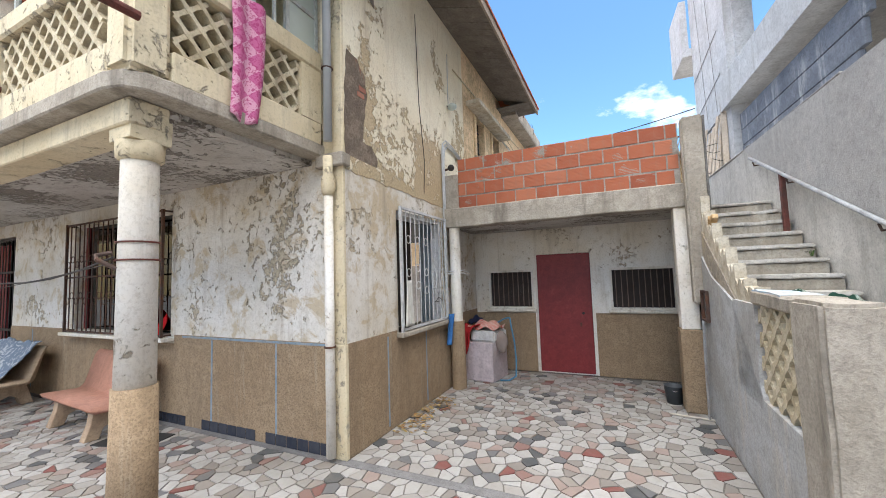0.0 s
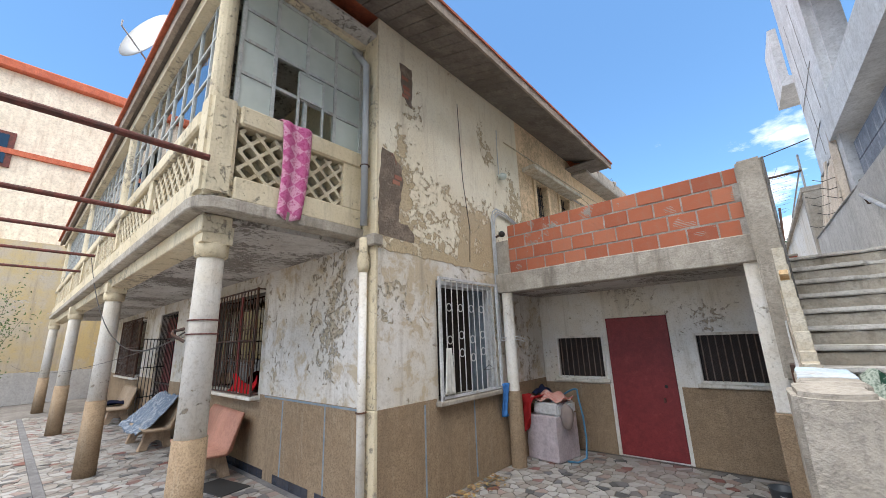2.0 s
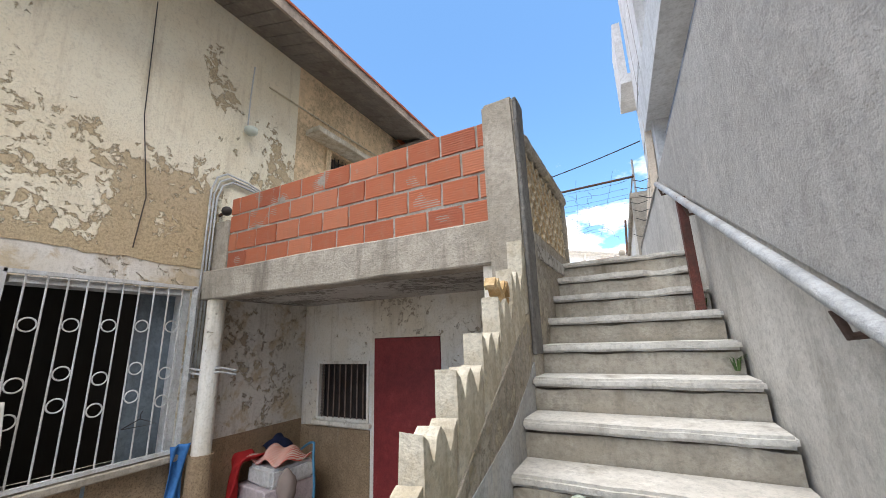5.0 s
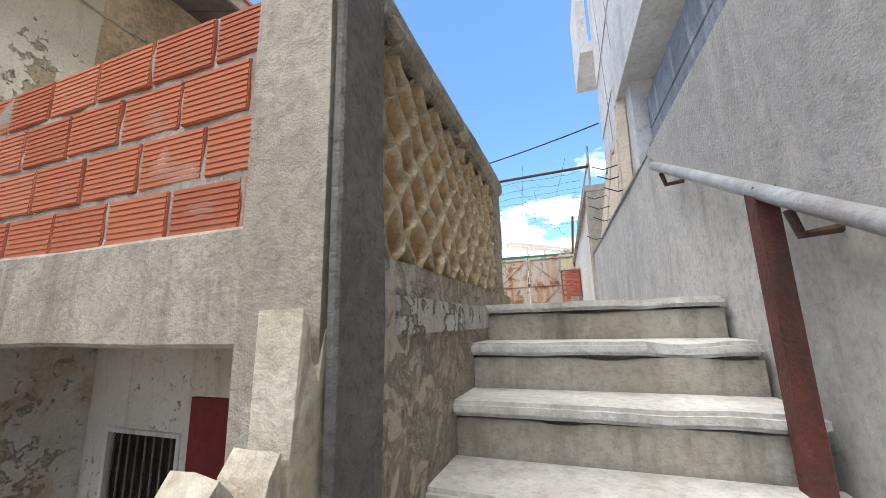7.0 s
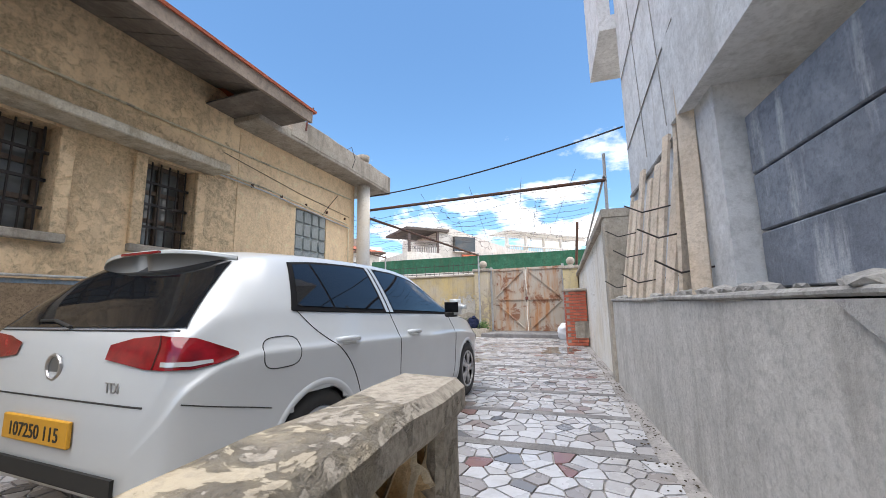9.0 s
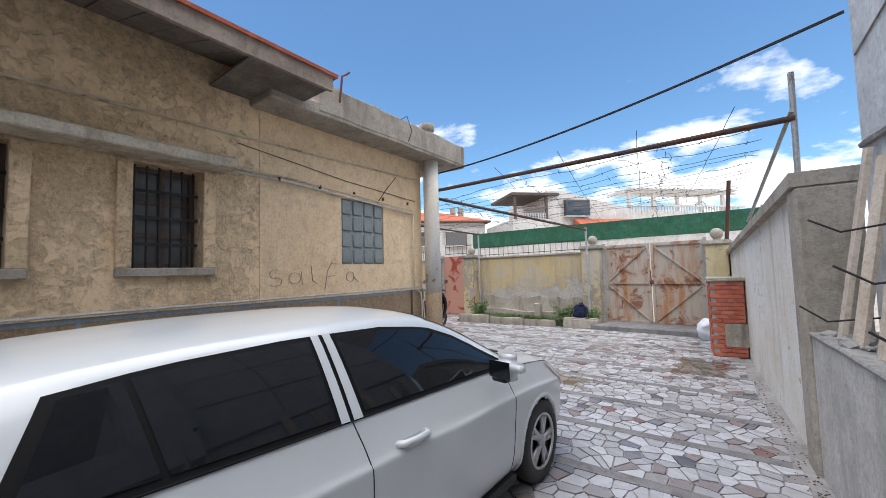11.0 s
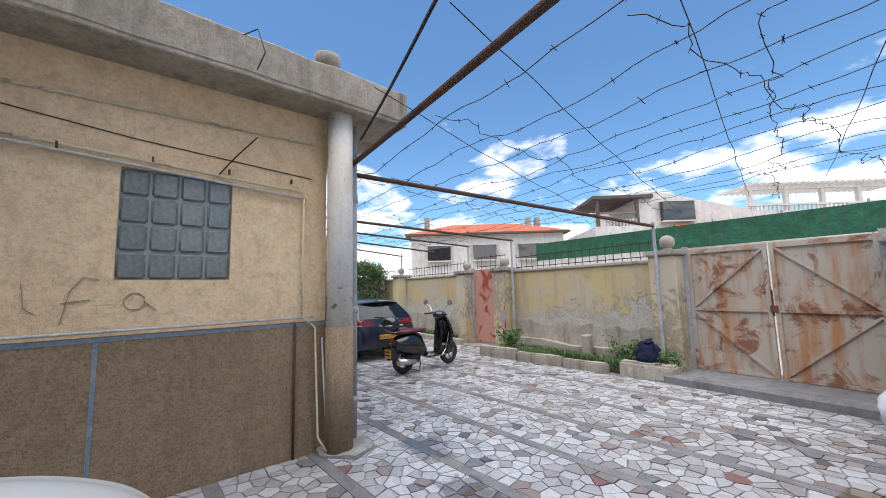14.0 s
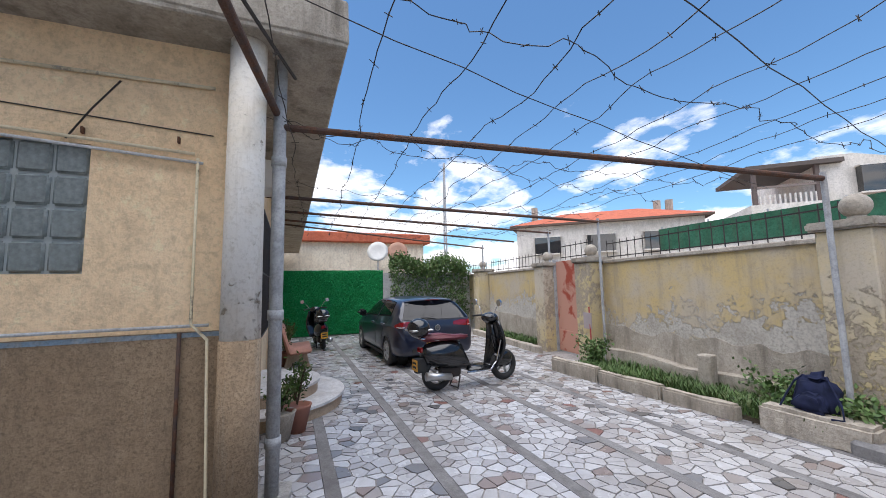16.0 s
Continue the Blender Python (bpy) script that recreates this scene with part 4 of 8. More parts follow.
for i in range(1, nb - 1, 2):
    for z in (1.14, 0.78 if (i // 2) % 2 else 0.72, 0.55 if (i // 2) % 2 else 0.48):
        part("hoop", ring(bmesh.new(), (0.065, W * (i + 0.5) / nb, z), 0.05, 0.006, "x"), IRON_WHITE, sidewin)
for y0, y1 in ((W - 0.06, W),):
    part("casing", one_box(-0.24, -0.02, y0, y1, 0, H), IRON_WHITE, sidewin)
part("shutter", one_box(-0.2, -0.16, 0.95, W - 0.06, 0, H - 0.05), weathered("blue_grey_shutter", (0.16, 0.20, 0.23), (0.13, 0.16, 0.19), (0.1, 0.1, 0.1), 3, 40, 0.6), sidewin, "blue-grey shutter leaf")
part("casing_head", one_box(-0.24, -0.02, 0.06, W - 0.06, H - 0.05, H), IRON_WHITE, sidewin)


def cloth(nu, nv, fn, mat_, name, label, category, m, thick=0.006, kind=""):
    b = bmesh.new()
    rows = [[b.verts.new(fn(i / nu, j / nv)) for j in range(nv + 1)] for i in range(nu + 1)]
    for i in range(nu):
        for j in range(nv):
            b.faces.new((rows[i][j], rows[i + 1][j], rows[i + 1][j + 1], rows[i][j + 1]))
    ob = solo(name, b, mat_, label, category, m=m, smooth=True, kind=kind)
    so = ob.modifiers.new("thickness", "SOLIDIFY")
    so.thickness, so.offset = thick, 0
    return ob


def woven(name, c1, c2, scale, kind="plain", rough=0.95):
    m = Mat(name, rough, spec=0.1)
    if kind == "stripe":
        w = m.n.new("ShaderNodeTexWave")
        w.inputs["Scale"].default_value, w.inputs["Distortion"].default_value = scale, 3.0
        m.l.new(m.tc, w.inputs["Vector"])
        f = m.ramp(w.outputs["Fac"], 0.45, 0.55)
    elif kind == "floral":
        f = m.ramp(m.noise(scale, 3, 0.5, dist=2.5), 0.53, 0.57)
    else:
        f = m.ramp(m.noise(scale, 5), 0.35, 0.7)
    m.color(m.mix(f, c1, c2))
    m.bump(m.noise(160, 2), 0.002, 0.5)
    return m.m


pink = Mat("pink_damask", 0.95, spec=0.1)
_check = pink.n.new("ShaderNodeTexChecker")
_check.inputs["Scale"].default_value = 9.0
_turn = pink.n.new("ShaderNodeMapping")
_turn.inputs["Rotation"].default_value = (radians(45), 0, 0)
_turn.inputs["Location"].default_value = (0.05, 0, 0)
_turn.inputs["Scale"].default_value = (0.001, 1, 1)
pink.l.new(pink.tc, _turn.inputs[0]); pink.l.new(_turn.outputs[0], _check.inputs["Vector"])
_tone = pink.mix(_check.outputs["Fac"], (0.50, 0.13, 0.27), (0.62, 0.32, 0.43))
pink.color(pink.mix(pink.ramp(pink.noise(32, 4, 0.6, dist=1.5), 0.52, 0.58, 0, 0.8), _tone, (0.36, 0.045, 0.15)))
pink.bump(pink.noise(120, 3), 0.003, 0.6)
PINK = pink.m
RED_CLOTH = woven("red_cloth", (0.42, 0.03, 0.03), (0.30, 0.02, 0.025), 6)
STRIPED = woven("striped_cloth", (0.50, 0.07, 0.05), (0.62, 0.56, 0.48), 14, "stripe")
BLUE_CLOTH = woven("blue_towel", (0.06, 0.20, 0.48), (0.04, 0.13, 0.34), 20)
WHITE_CLOTH = woven("white_rag", (0.62, 0.61, 0.57), (0.48, 0.47, 0.43), 9)
lace = Mat("green_floral_curtain", 0.95, spec=0.1)
_wave = lace.n.new("ShaderNodeTexWave")
_wave.inputs["Scale"].default_value, _wave.inputs["Distortion"].default_value, _wave.inputs["Detail"].default_value = 1.1, 2.5, 2.0
lace.l.new(lace.tc, _wave.inputs["Vector"])
_band = lace.math("MULTIPLY", lace.ramp(_wave.outputs["Fac"], 0.72, 0.78), lace.ramp(lace.noise(55, 3, 0.6), 0.38, 0.55, 0.35, 1.0))
_leafy = lace.ramp(lace.noise(13, 5, 0.55, dist=1.8), 0.57, 0.60)
lace.color(lace.mix(lace.math("MAXIMUM", _band, _leafy), (0.02, 0.055, 0.038), (0.36, 0.40, 0.34)))
lace.bump(lace.noise(120, 3), 0.003, 0.6)
GREEN_CLOTH = lace.m
GREY_BLANKET = woven("grey_blue_blanket", (0.13, 0.165, 0.215), (0.33, 0.36, 0.39), 8, "floral")
NAVY = woven("navy_cloth", (0.02, 0.025, 0.06), (0.012, 0.015, 0.03), 9)

# rag hung on the bars, towel at the sill
cloth(8, 14, lambda u, v: (0.10 + 0.02 * math.sin(u * 14), 0.02 + (0.04 + 0.05 * v) * (u - 0.5) * 2, 0.62 - 0.55 * v), WHITE_CLOTH, "rag", "off-white rag hanging from the window bars", "rag", pose(HX, 3.30, 1.06))
cloth(10, 16, lambda u, v: (0.12 + 0.03 * math.sin(u * 9 + v * 4) - 0.03 * v, (u - 0.5) * (0.17 - 0.05 * v), 0.08 - 0.46 * v), BLUE_CLOTH, "towel", "blue towel draped over the window sill", "towel", pose(HX, 4.54, 1.06))
coat = bmesh.new()
tube(coat, [(0.09, -0.13, 0), (0.09, 0.0, 0.06), (0.09, 0.13, 0), (0.09, -0.13, 0)], 0.005, 6)
tube(coat, [(0.09, 0, 0.06), (0.09, 0.0, 0.1), (0.075, 0.02, 0.12)], 0.004, 6)
solo("coat_hanger", coat, plain("black_plastic", (0.02, 0.02, 0.025), 0.4), "black plastic coat hanger on the window bars", "hanger", m=pose(HX, 4.2, 1.36))

# front window, door grille and far window
def iron_window(name, x0, x1, z0, z1, label, hoops=True):
    w = thing(name, pose(x0, HY, z0), label, "window", kind="structure")
    W, H = x1 - x0, z1 - z0
    for x in (0, W):
        part("grille_frame", one_box(x - 0.015, x + 0.015, -0.13, -0.10, -0.02, H + 0.02), IRON, w)
    for z in (0, 0.5 * H, H):
        part("grille_rail", one_box(0, W, -0.125, -0.105, z - 0.012, z + 0.012), IRON, w)
    for x in (0, W):
        for z in (0.0, H):
            part("stay", one_box(x - 0.01, x + 0.01, -0.11, 0.02, z - 0.01, z + 0.01), IRON, w)
    n = int(W / 0.125)
    for i in range(1, n):
        part("bar", rod(bmesh.new(), (W * i / n, -0.115, 0), (W * i / n, -0.115, H), 0.009, n=6), IRON, w)
    if hoops:
        for i in range(n):
            for z in (0.28, 0.62):
                part("hoop", ring(bmesh.new(), (W * (i + 0.5) / n, -0.115, z * H + (0.08 if i % 2 else 0)), 0.05, 0.006, "y", 12, 5), IRON, w)
    part("sill", one_box(-0.08, W + 0.08, -0.16, 0.2, -0.07, -0.02, bev=0.008), WHITE_OLD, w)
    for x0_, x1_ in ((0, 0.07), (W - 0.07, W), (W / 2 - 0.04, W / 2 + 0.04)):
        part("casement", one_box(x0_, x1_, 0.12, 0.17, 0, H), DOOR_RED if name != "window_5" else IRON_RED, w)
    part("pane", one_box(0.07, W - 0.07, 0.14, 0.146, 0, H), GLASS_DARK, w)
    return w


iron_window("window_4", -7.64, -5.17, 1.08, 2.68, "rusty hooped iron grille over a dark window with cloths inside")
iron_window("window_5", -15.6, -12.95, 1.08, 2.72, "dark red shuttered window behind a rusty grille", False)
cloth(16, 10, lambda u, v: (0.9 * u, 0.05 * math.sin(6 * u + 3 * v) + 0.06 * v, 0.30 * v * (0.7 + 0.3 * math.sin(7 * u)) + 0.02), woven("bright_red_cloth", (0.58, 0.02, 0.025), (0.42, 0.015, 0.02), 5), "red_bedding", "bright red cloth heaped on the window sill", "cloth", pose(-6.2, HY - 0.06, 1.06))
grille_door = thing("door_2", pose(-11.4, HY + 0.06, 0), "tall black iron grille door standing ajar", "door", kind="structure")
for i in range(13):
    x = 0.02 + 1.5 * i / 12
    part("bar", rod(bmesh.new(), (x, -0.02, 0.1), (x, -0.02, 2.66), 0.009, n=6), IRON_DARK, grille_door)
for z in (0.08, 1.0, 2.05, 2.66):
    part("rail", one_box(0, 1.54, -0.035, -0.005, z - 0.02, z + 0.02), IRON_DARK, grille_door)
part("panel", one_box(0.06, 0.74, 0.1, 0.14, 0, 2.6), DOOR_RED, grille_door, "dark red door panel")
openleaf = bmesh.new()
for i in range(8):
    bar(openleaf, (0.75 + 0.05 * i, -0.04 - 0.075 * i, 0.1), (0.75 + 0.05 * i, -0.04 - 0.075 * i, 2.05), 0.014, 0.014)
for z in (0.1, 0.75, 1.4, 2.05):
    bar(openleaf, (0.75, -0.04, z), (1.1, -0.565, z), 0.02, 0.02)
part("open_leaf", openleaf, IRON_DARK, grille_door, "grille leaf standing open")

# ---- benches ----
def bench(m, paint, label, group="concrete benches"):
    b = thing("bench", m, label, "bench", group)
    prof = [(0.0, 0.40), (0.38, 0.37), (0.44, 0.42), (0.55, 0.80), (0.60, 0.86), (0.64, 0.84), (0.60, 0.76), (0.50, 0.36), (0.44, 0.31), (0.04, 0.33)]
    g = bmesh.new()
    prism(g, prof, "x", -0.75, 0.75)
    bmesh.ops.bevel(g, geom=g.edges[:], offset=0.012, segments=2, affect="EDGES")
    part("seat_and_back", g, paint, b, "", True)
    for x in (-0.5, 0.5):
        g = bmesh.new()
        prism(g, [(0.02, 0), (0.16, 0), (0.2, 0.12), (0.3, 0.16), (0.38, 0.12), (0.42, 0), (0.56, 0), (0.5, 0.2), (0.46, 0.335), (0.1, 0.335), (0.08, 0.18)], "x", x - 0.06, x + 0.06)
        bmesh.ops.bevel(g, geom=g.edges[:], offset=0.008, segments=1, affect="EDGES")
        part("leg", g, weathered("bench_leg", (0.44, 0.33, 0.23), (0.36, 0.26, 0.18), (0.25, 0.18, 0.12), 4, 60), b)
    return b


PINK_STONE = weathered("pink_terrazzo", (0.50, 0.25, 0.18), (0.44, 0.21, 0.15), (0.34, 0.17, 0.12), 2, 90, 0.6)
TAN_STONE = weathered("tan_terrazzo", (0.44, 0.33, 0.23), (0.38, 0.28, 0.19), (0.28, 0.2, 0.14), 2, 90, 0.6)
bench(pose(-5.95, 1.5, 0, 0, 0, -4), PINK_STONE, "curved pink terrazzo concrete bench against the wall")
bench(pose(-8.75, 1.45, 0, 0, 0, 0), TAN_STONE, "curved tan concrete bench under a blanket")
bench(pose(-12.9, 1.5, 0, 0, 0, 0), TAN_STONE, "tan concrete bench with a dark garment on it")
cloth(44, 34, lambda u, v: (-0.8 + 1.5 * u + 0.08 * v, -0.06 + 0.62 * v + 0.02 * math.sin(8 * u), (0.30 + 0.14 * min(1, v * 3) if v < 0.33 else 0.46 + 0.45 * (v - 0.33) / 0.67) + 0.02 * math.sin(9 * u + 5 * v) + 0.09 * abs(noise.noise(Vector((u * 6, v * 5, 2))))),
      GREY_BLANKET, "blanket", "grey-blue patterned blanket spread over the bench", "blanket", pose(-8.75, 1.42, 0.0), 0.012)
cloth(10, 8, lambda u, v: (-0.4 + 0.7 * u, 0.06 + 0.5 * v, 0.45 + 0.04 * math.sin(7 * u + 4 * v)), NAVY, "jacket", "dark crumpled garment lying on the bench", "cloth", pose(-12.9, 1.5, 0.0), 0.02)
g = one_box(-0.35, 0.35, -0.2, 0.2, 0.0, 0.012, bev=0.004)
solo("doormat", g, BLACK, "thin black rubber mat on the paving", "mat", m=pose(-4.95, 1.75, 0.0, 0, 0, 12))

# ---- wash basin with laundry, hose, bucket ----
basin = thing("wash_basin", pose(-2.02, 5.4, 0, 0, 0, -8), "white tiled outdoor wash block with laundry on top", "wash basin")
part("body", one_box(-0.27, 0.27, -0.25, 0.32, 0.0, 0.62, bev=0.01), weathered("pinkish_tile", (0.55, 0.48, 0.50), (0.50, 0.43, 0.45), (0.38, 0.33, 0.33), 3, 30, 0.35), basin)
part("basin_top", one_box(-0.16, 0.29, -0.2, 0.3, 0.62, 0.8, bev=0.03, seg=2), weathered("enamel_white", (0.62, 0.62, 0.62), (0.56, 0.56, 0.57), (0.42, 0.40, 0.38), 3, 30, 0.3), basin)
cloth(22, 26, lambda u, v: (-0.36 + 0.36 * u * (1 - 0.35 * v) + 0.02 * math.sin(9 * v), -0.10 - 0.19 * min(1, v * 3) - 0.05 * v * (1 + math.sin(15 * u)), 0.85 + 0.03 * math.sin(8 * u) - 0.75 * max(0, v - 0.28) * (1.1 - 0.45 * u)), RED_CLOTH, "red_towel", "red towel hanging over the wash block", "towel", pose(-2.02, 5.4, 0.02, 0, 0, -8), 0.012)
cloth(18, 14, lambda u, v: (-0.24 + 0.55 * u, -0.2 + 0.42 * v, 0.84 + 0.10 * math.sin(3.1 * u) * math.sin(3.1 * v) + 0.03 * math.sin(13 * u + 7 * v)), STRIPED, "striped_cloth", "striped red and cream laundry in a heap", "cloth", pose(-2.02, 5.42, 0.0), 0.012)
cloth(12, 12, lambda u, v: (-0.2 + 0.3 * u, 0.0 + 0.2 * v, 0.88 + 0.12 * math.sin(3.1 * u) * math.sin(3.1 * v) + 0.02 * math.sin(17 * u)), NAVY, "dark_cloth", "dark garment on the laundry heap", "cloth", pose(-2.16, 5.5, 0.0), 0.012)
sack = bmesh.new()
bmesh.ops.create_icosphere(sack, subdivisions=3, radius=0.12, matrix=Matrix.Diagonal((0.8, 0.7, 1.5, 1)))
roughen(sack, 0.02, 14)
solo("mesh_sack", sack, plain("grey_brown_sack", (0.25, 0.20, 0.18), 0.9), "grey-brown sack hanging at the wash block", "sack", m=pose(-1.68, 5.28, 0.62), smooth=True)
hose = bmesh.new()
tube(hose, [(-1.85 + 0.30 * math.sin(a * 0.5), 5.6 - 0.03 * a, 0.88 - 0.0 * a + 0.1 * math.sin(a * 0.9)) for a in np.linspace(0, 2, 8)]
     + [(-1.58, 5.52, 0.85), (-1.53, 5.5, 0.6), (-1.5, 5.46, 0.3), (-1.5, 5.4, 0.06), (-1.58, 5.28, 0.02), (-1.72, 5.24, 0.02)], 0.013, 8)
solo("garden_hose", hose, plain("blue_pvc_hose", (0.05, 0.20, 0.34), 0.4), "blue garden hose trailing to the floor", "hose", smooth=True)
bucket = thing("bucket", pose(0.66, 4.98, 0), "small dark grey plastic bucket by the pier", "bucket")
part("pail", lathe(bmesh.new(), [(0.085, 0), (0.115, 0.22), (0.12, 0.225), (0.108, 0.22), (0.08, 0.01)], n=20), plain("dark_plastic", (0.05, 0.06, 0.07), 0.5), bucket, "", True)
part("bail", tube(bmesh.new(), [(-0.11, 0, 0.22), (-0.09, -0.06, 0.2), (0, -0.12, 0.17), (0.09, -0.06, 0.2), (0.11, 0, 0.22)], 0.004, 6), GALV, bucket)
g = rod(bmesh.new(), (0.55, 4.5, 0.015), (1.0, 4.42, 0.015), 0.012, n=8)
solo("stick", g, plain("pale_stick", (0.55, 0.5, 0.42), 0.8), "pale stick lying on the paving", "stick")
meter = thing("meter_niche", pose(0.972, 4.35, 1.12), "rusty open meter frame on the stair wall", "meter box")
for a in ((-0.14, -0.12, 0, 0.34), (0.12, 0.14, 0, 0.34), (-0.12, 0.12, 0, 0.02), (-0.12, 0.12, 0.32, 0.34)):
    part("frame", one_box(-0.03, 0.004, a[0], a[1], a[2], a[3]), IRON, meter)
part("pipe", tube(bmesh.new(), [(-0.03, 0.05, 0), (-0.04, 0.05, -0.4), (-0.04, 0.08, -1.1)], 0.014), GALV, meter)

# ---- balcony cloth, pipes, cables, lamp, hood ----
cloth(12, 26, lambda u, v: ((0.035 + 0.02 * math.sin(u * 10)) if v > 0.06 else -0.1 + 0.13 * v / 0.06, -0.17 + 0.34 * u * (1 - 0.25 * v) + 0.03 * math.sin(3 * v), 1.02 - 1.12 * max(0, v - 0.05) - 0.05 * math.sin(3.1 * u) * v), PINK, "pink_towel", "pink patterned towel drying over the balcony rail", "towel", pose(-2.6, 1.32, 3.09), 0.01)
down = thing("drain_pipe", pose(HX - 0.11, HY - 0.10, 0), "weathered drain pipe down the house corner", "pipe")
part("pipe", rod(bmesh.new(), (0, 0, 0.05), (0, 0, 2.6), 0.045, n=16), WHITE_OLD, down, "", True)
part("pipe_head", lathe(bmesh.new(), [(0.05, 2.55), (0.07, 2.62), (0.07, 2.72), (0.05, 2.76), (0.05, 2.95)], n=16), CREAM, down, "", True)
part("pipe_upper", tube(bmesh.new(), [(0.02, -0.02, 3.1), (0.02, -0.02, 5.25), (-0.12, -0.1, 5.5)], 0.042, 14), PVC, down, "grey plastic upper run", True)
for z in (1.08, 3.85):
    part("clip", ring(bmesh.new(), (0.01, -0.01, z), 0.05, 0.01, "z"), IRON, down)
cond = thing("conduit", pose(HX, 4.6, 1.5), "bundle of white electrical conduits on the wall", "conduit")
for i, (dy, zt) in enumerate(((0.0, 2.42), (0.035, 2.38), (0.07, 2.34))):
    pts = [(0.03, dy, 0.18 + 0.03 * i), (0.03, dy, zt - 0.25), (0.03, dy + 0.05, zt - 0.08), (0.03, dy + 0.16, zt), (0.03, dy + 0.42, zt - 0.02), (0.03, dy + 0.95, zt - 0.16)]
    part("conduit_pipe", tube(bmesh.new(), pts, 0.011, 8), IRON_WHITE, cond, "", True)
for z in (0.3, 0.26):
    part("cable_tie", tube(bmesh.new(), [(0.02, -0.01, z), (0.16, 0.05, z - 0.02), (0.26, 0.15, z), (0.3, 0.3, z - 0.04)], 0.01, 6), IRON_WHITE, cond)
lamp_ball = bmesh.new()
bmesh.ops.create_icosphere(lamp_ball, subdivisions=2, radius=0.055)
wl_ = thing("junction_fitting", pose(HX + 0.12, 4.74, 3.45), "dark round fitting at the end of the conduits", "fitting")
part("body", lamp_ball, IRON_DARK, wl_, "", True)
part("arm", rod(bmesh.new(), (-0.12, 0, -0.03), (0, 0, 0), 0.018), IRON, wl_)
lamp = thing("wall_lamp", pose(HX, 4.95, 4.55), "small round outdoor wall lamp with a white cover", "lamp")
part("cover", lathe(bmesh.new(), [(0.04, -0.05), (0.075, -0.02), (0.075, 0.03), (0.03, 0.06)], (0.09, 0, 0), 16), plain("milky_cover", (0.5, 0.55, 0.5), 0.3), lamp, "", True)
part("arm", rod(bmesh.new(), (0, 0, 0.03), (0.08, 0, 0.03), 0.015), IRON_DARK, lamp)
part("cable", tube(bmesh.new(), [(0.02, 0, 0.06), (0.02, 0.0, 0.5), (0.02, 0.02, 0.95)], 0.008, 6), IRON_WHITE, lamp)
g = bmesh.new()
tube(g, [(HX + 0.012, 3.98, 2.9), (HX + 0.012, 4.02, 3.4), (HX + 0.012, 3.9, 4.2), (HX + 0.012, 3.85, 5.5)], 0.005, 6)
solo("wall_cable", g, IRON_DARK, "thin dark cable running up the render", "cable")
bracket = thing("bracket", pose(-2.9, 0.73, 1.9), "rusty iron clamp bracket strapped round the column", "bracket")
for z in (0.0, 0.12):
    part("strap", ring(bmesh.new(), (0, 0, z), 0.122, 0.007, "z", 20), IRON_RED, bracket)
part("arm", tube(bmesh.new(), [(-0.04, -0.13, 0.05), (-0.08, -0.2, 0.03), (-0.02, -0.22, 0.0), (0.03, -0.14, -0.06)], 0.014), IRON, bracket)
for a, b, sag, nm in (((-2.92, 0.6, 1.92), (-9.0, 0.45, 3.6), 0.75, "cable"), ((-2.92, 0.6, 1.88), (-16.0, -0.2, 1.5), 0.25, "clothes_line")):
    g = bmesh.new()
    A, B = Vector(a), Vector(b)
    tube(g, [A.lerp(B, t) - Vector((0, 0, sag * 4 * t * (1 - t))) for t in np.linspace(0, 1, 16)], 0.007 if nm == "cable" else 0.003, 6)
    solo(nm, g, IRON_DARK, "sagging black cable tied to the veranda column" if nm == "cable" else "thin wire strung from the veranda column", "cable")
for i, (x, z) in enumerate(((-2.53, 3.4), (-4.58, 3.42), (-6.83, 3.6), (-9.2, 3.68), (-11.5, 3.7))):
    g = rod(bmesh.new(), (x, 0.52, z), (x - 0.25, -5.5, z + 0.1), 0.03, n=10)
    solo("pergola_pipe", g, IRON_RED, "rusty red-brown pergola pipe fixed to the balcony", "pipe", "front pergola pipes")

# ---- stairs: handrail, post, broken lattice, curtain, weeds ----
rail = thing("handrail", EAST @ pose(0, 0, 0), "worn galvanised pipe handrail on the stair wall", "handrail")
part("pipe", tube(bmesh.new(), [(-0.09, 1.0, 0.81), (-0.09, 6.0, 3.271)], 0.022, 14), GALV, rail, "", True)
for y in (1.3, 2.6, 3.55, 5.0, 5.9):
    z = 0.81 + (y - 1.0) * 0.4924
    part("bracket", tube(bmesh.new(), [(-0.0, y, z - 0.08), (-0.075, y, z - 0.09), (-0.09, y, z - 0.03)], 0.011, 8), IRON, rail)
g = box(bmesh.new(), -0.11, -0.06, 5.09, 5.14, 2.1, 2.84)
solo("rail_post", roughen(g, 0.004, 9), IRON_RED, "rusty red painted iron post beside the steps", "post", m=EAST)
bl = thing("broken_lattice", pose(1.0, 1.95, 0.76), "stair lattice of scalloped cream blocks, broken at the top", "lattice", kind="structure")
part("lattice_panel", lattice(bmesh.new(), 0.0, 0.8, 0.0, 0.68, 0.0, 0.09, 0.17, 0.022, "x"), LATTICE_BALC, bl)


def scallop(m, h, w):
    """One broken block: a ridge with scooped hollows on both sides."""
    g = bmesh.new()
    n = 8
    top = [(w * i / n, h * (0.72 + 0.28 * abs(math.cos(math.pi * 2 * i / n)))) for i in range(n + 1)]
    prism(g, [(0, 0), *top, (w, 0)], "x", -0.04, 0.045)
    bmesh.ops.subdivide_edges(g, edges=g.edges[:], cuts=1, use_grid_fill=True)
    roughen(g, 0.01, 12)
    ob = part("block", g, BLOCK_PALE, bl)
    ob.matrix_basis = m
    return ob


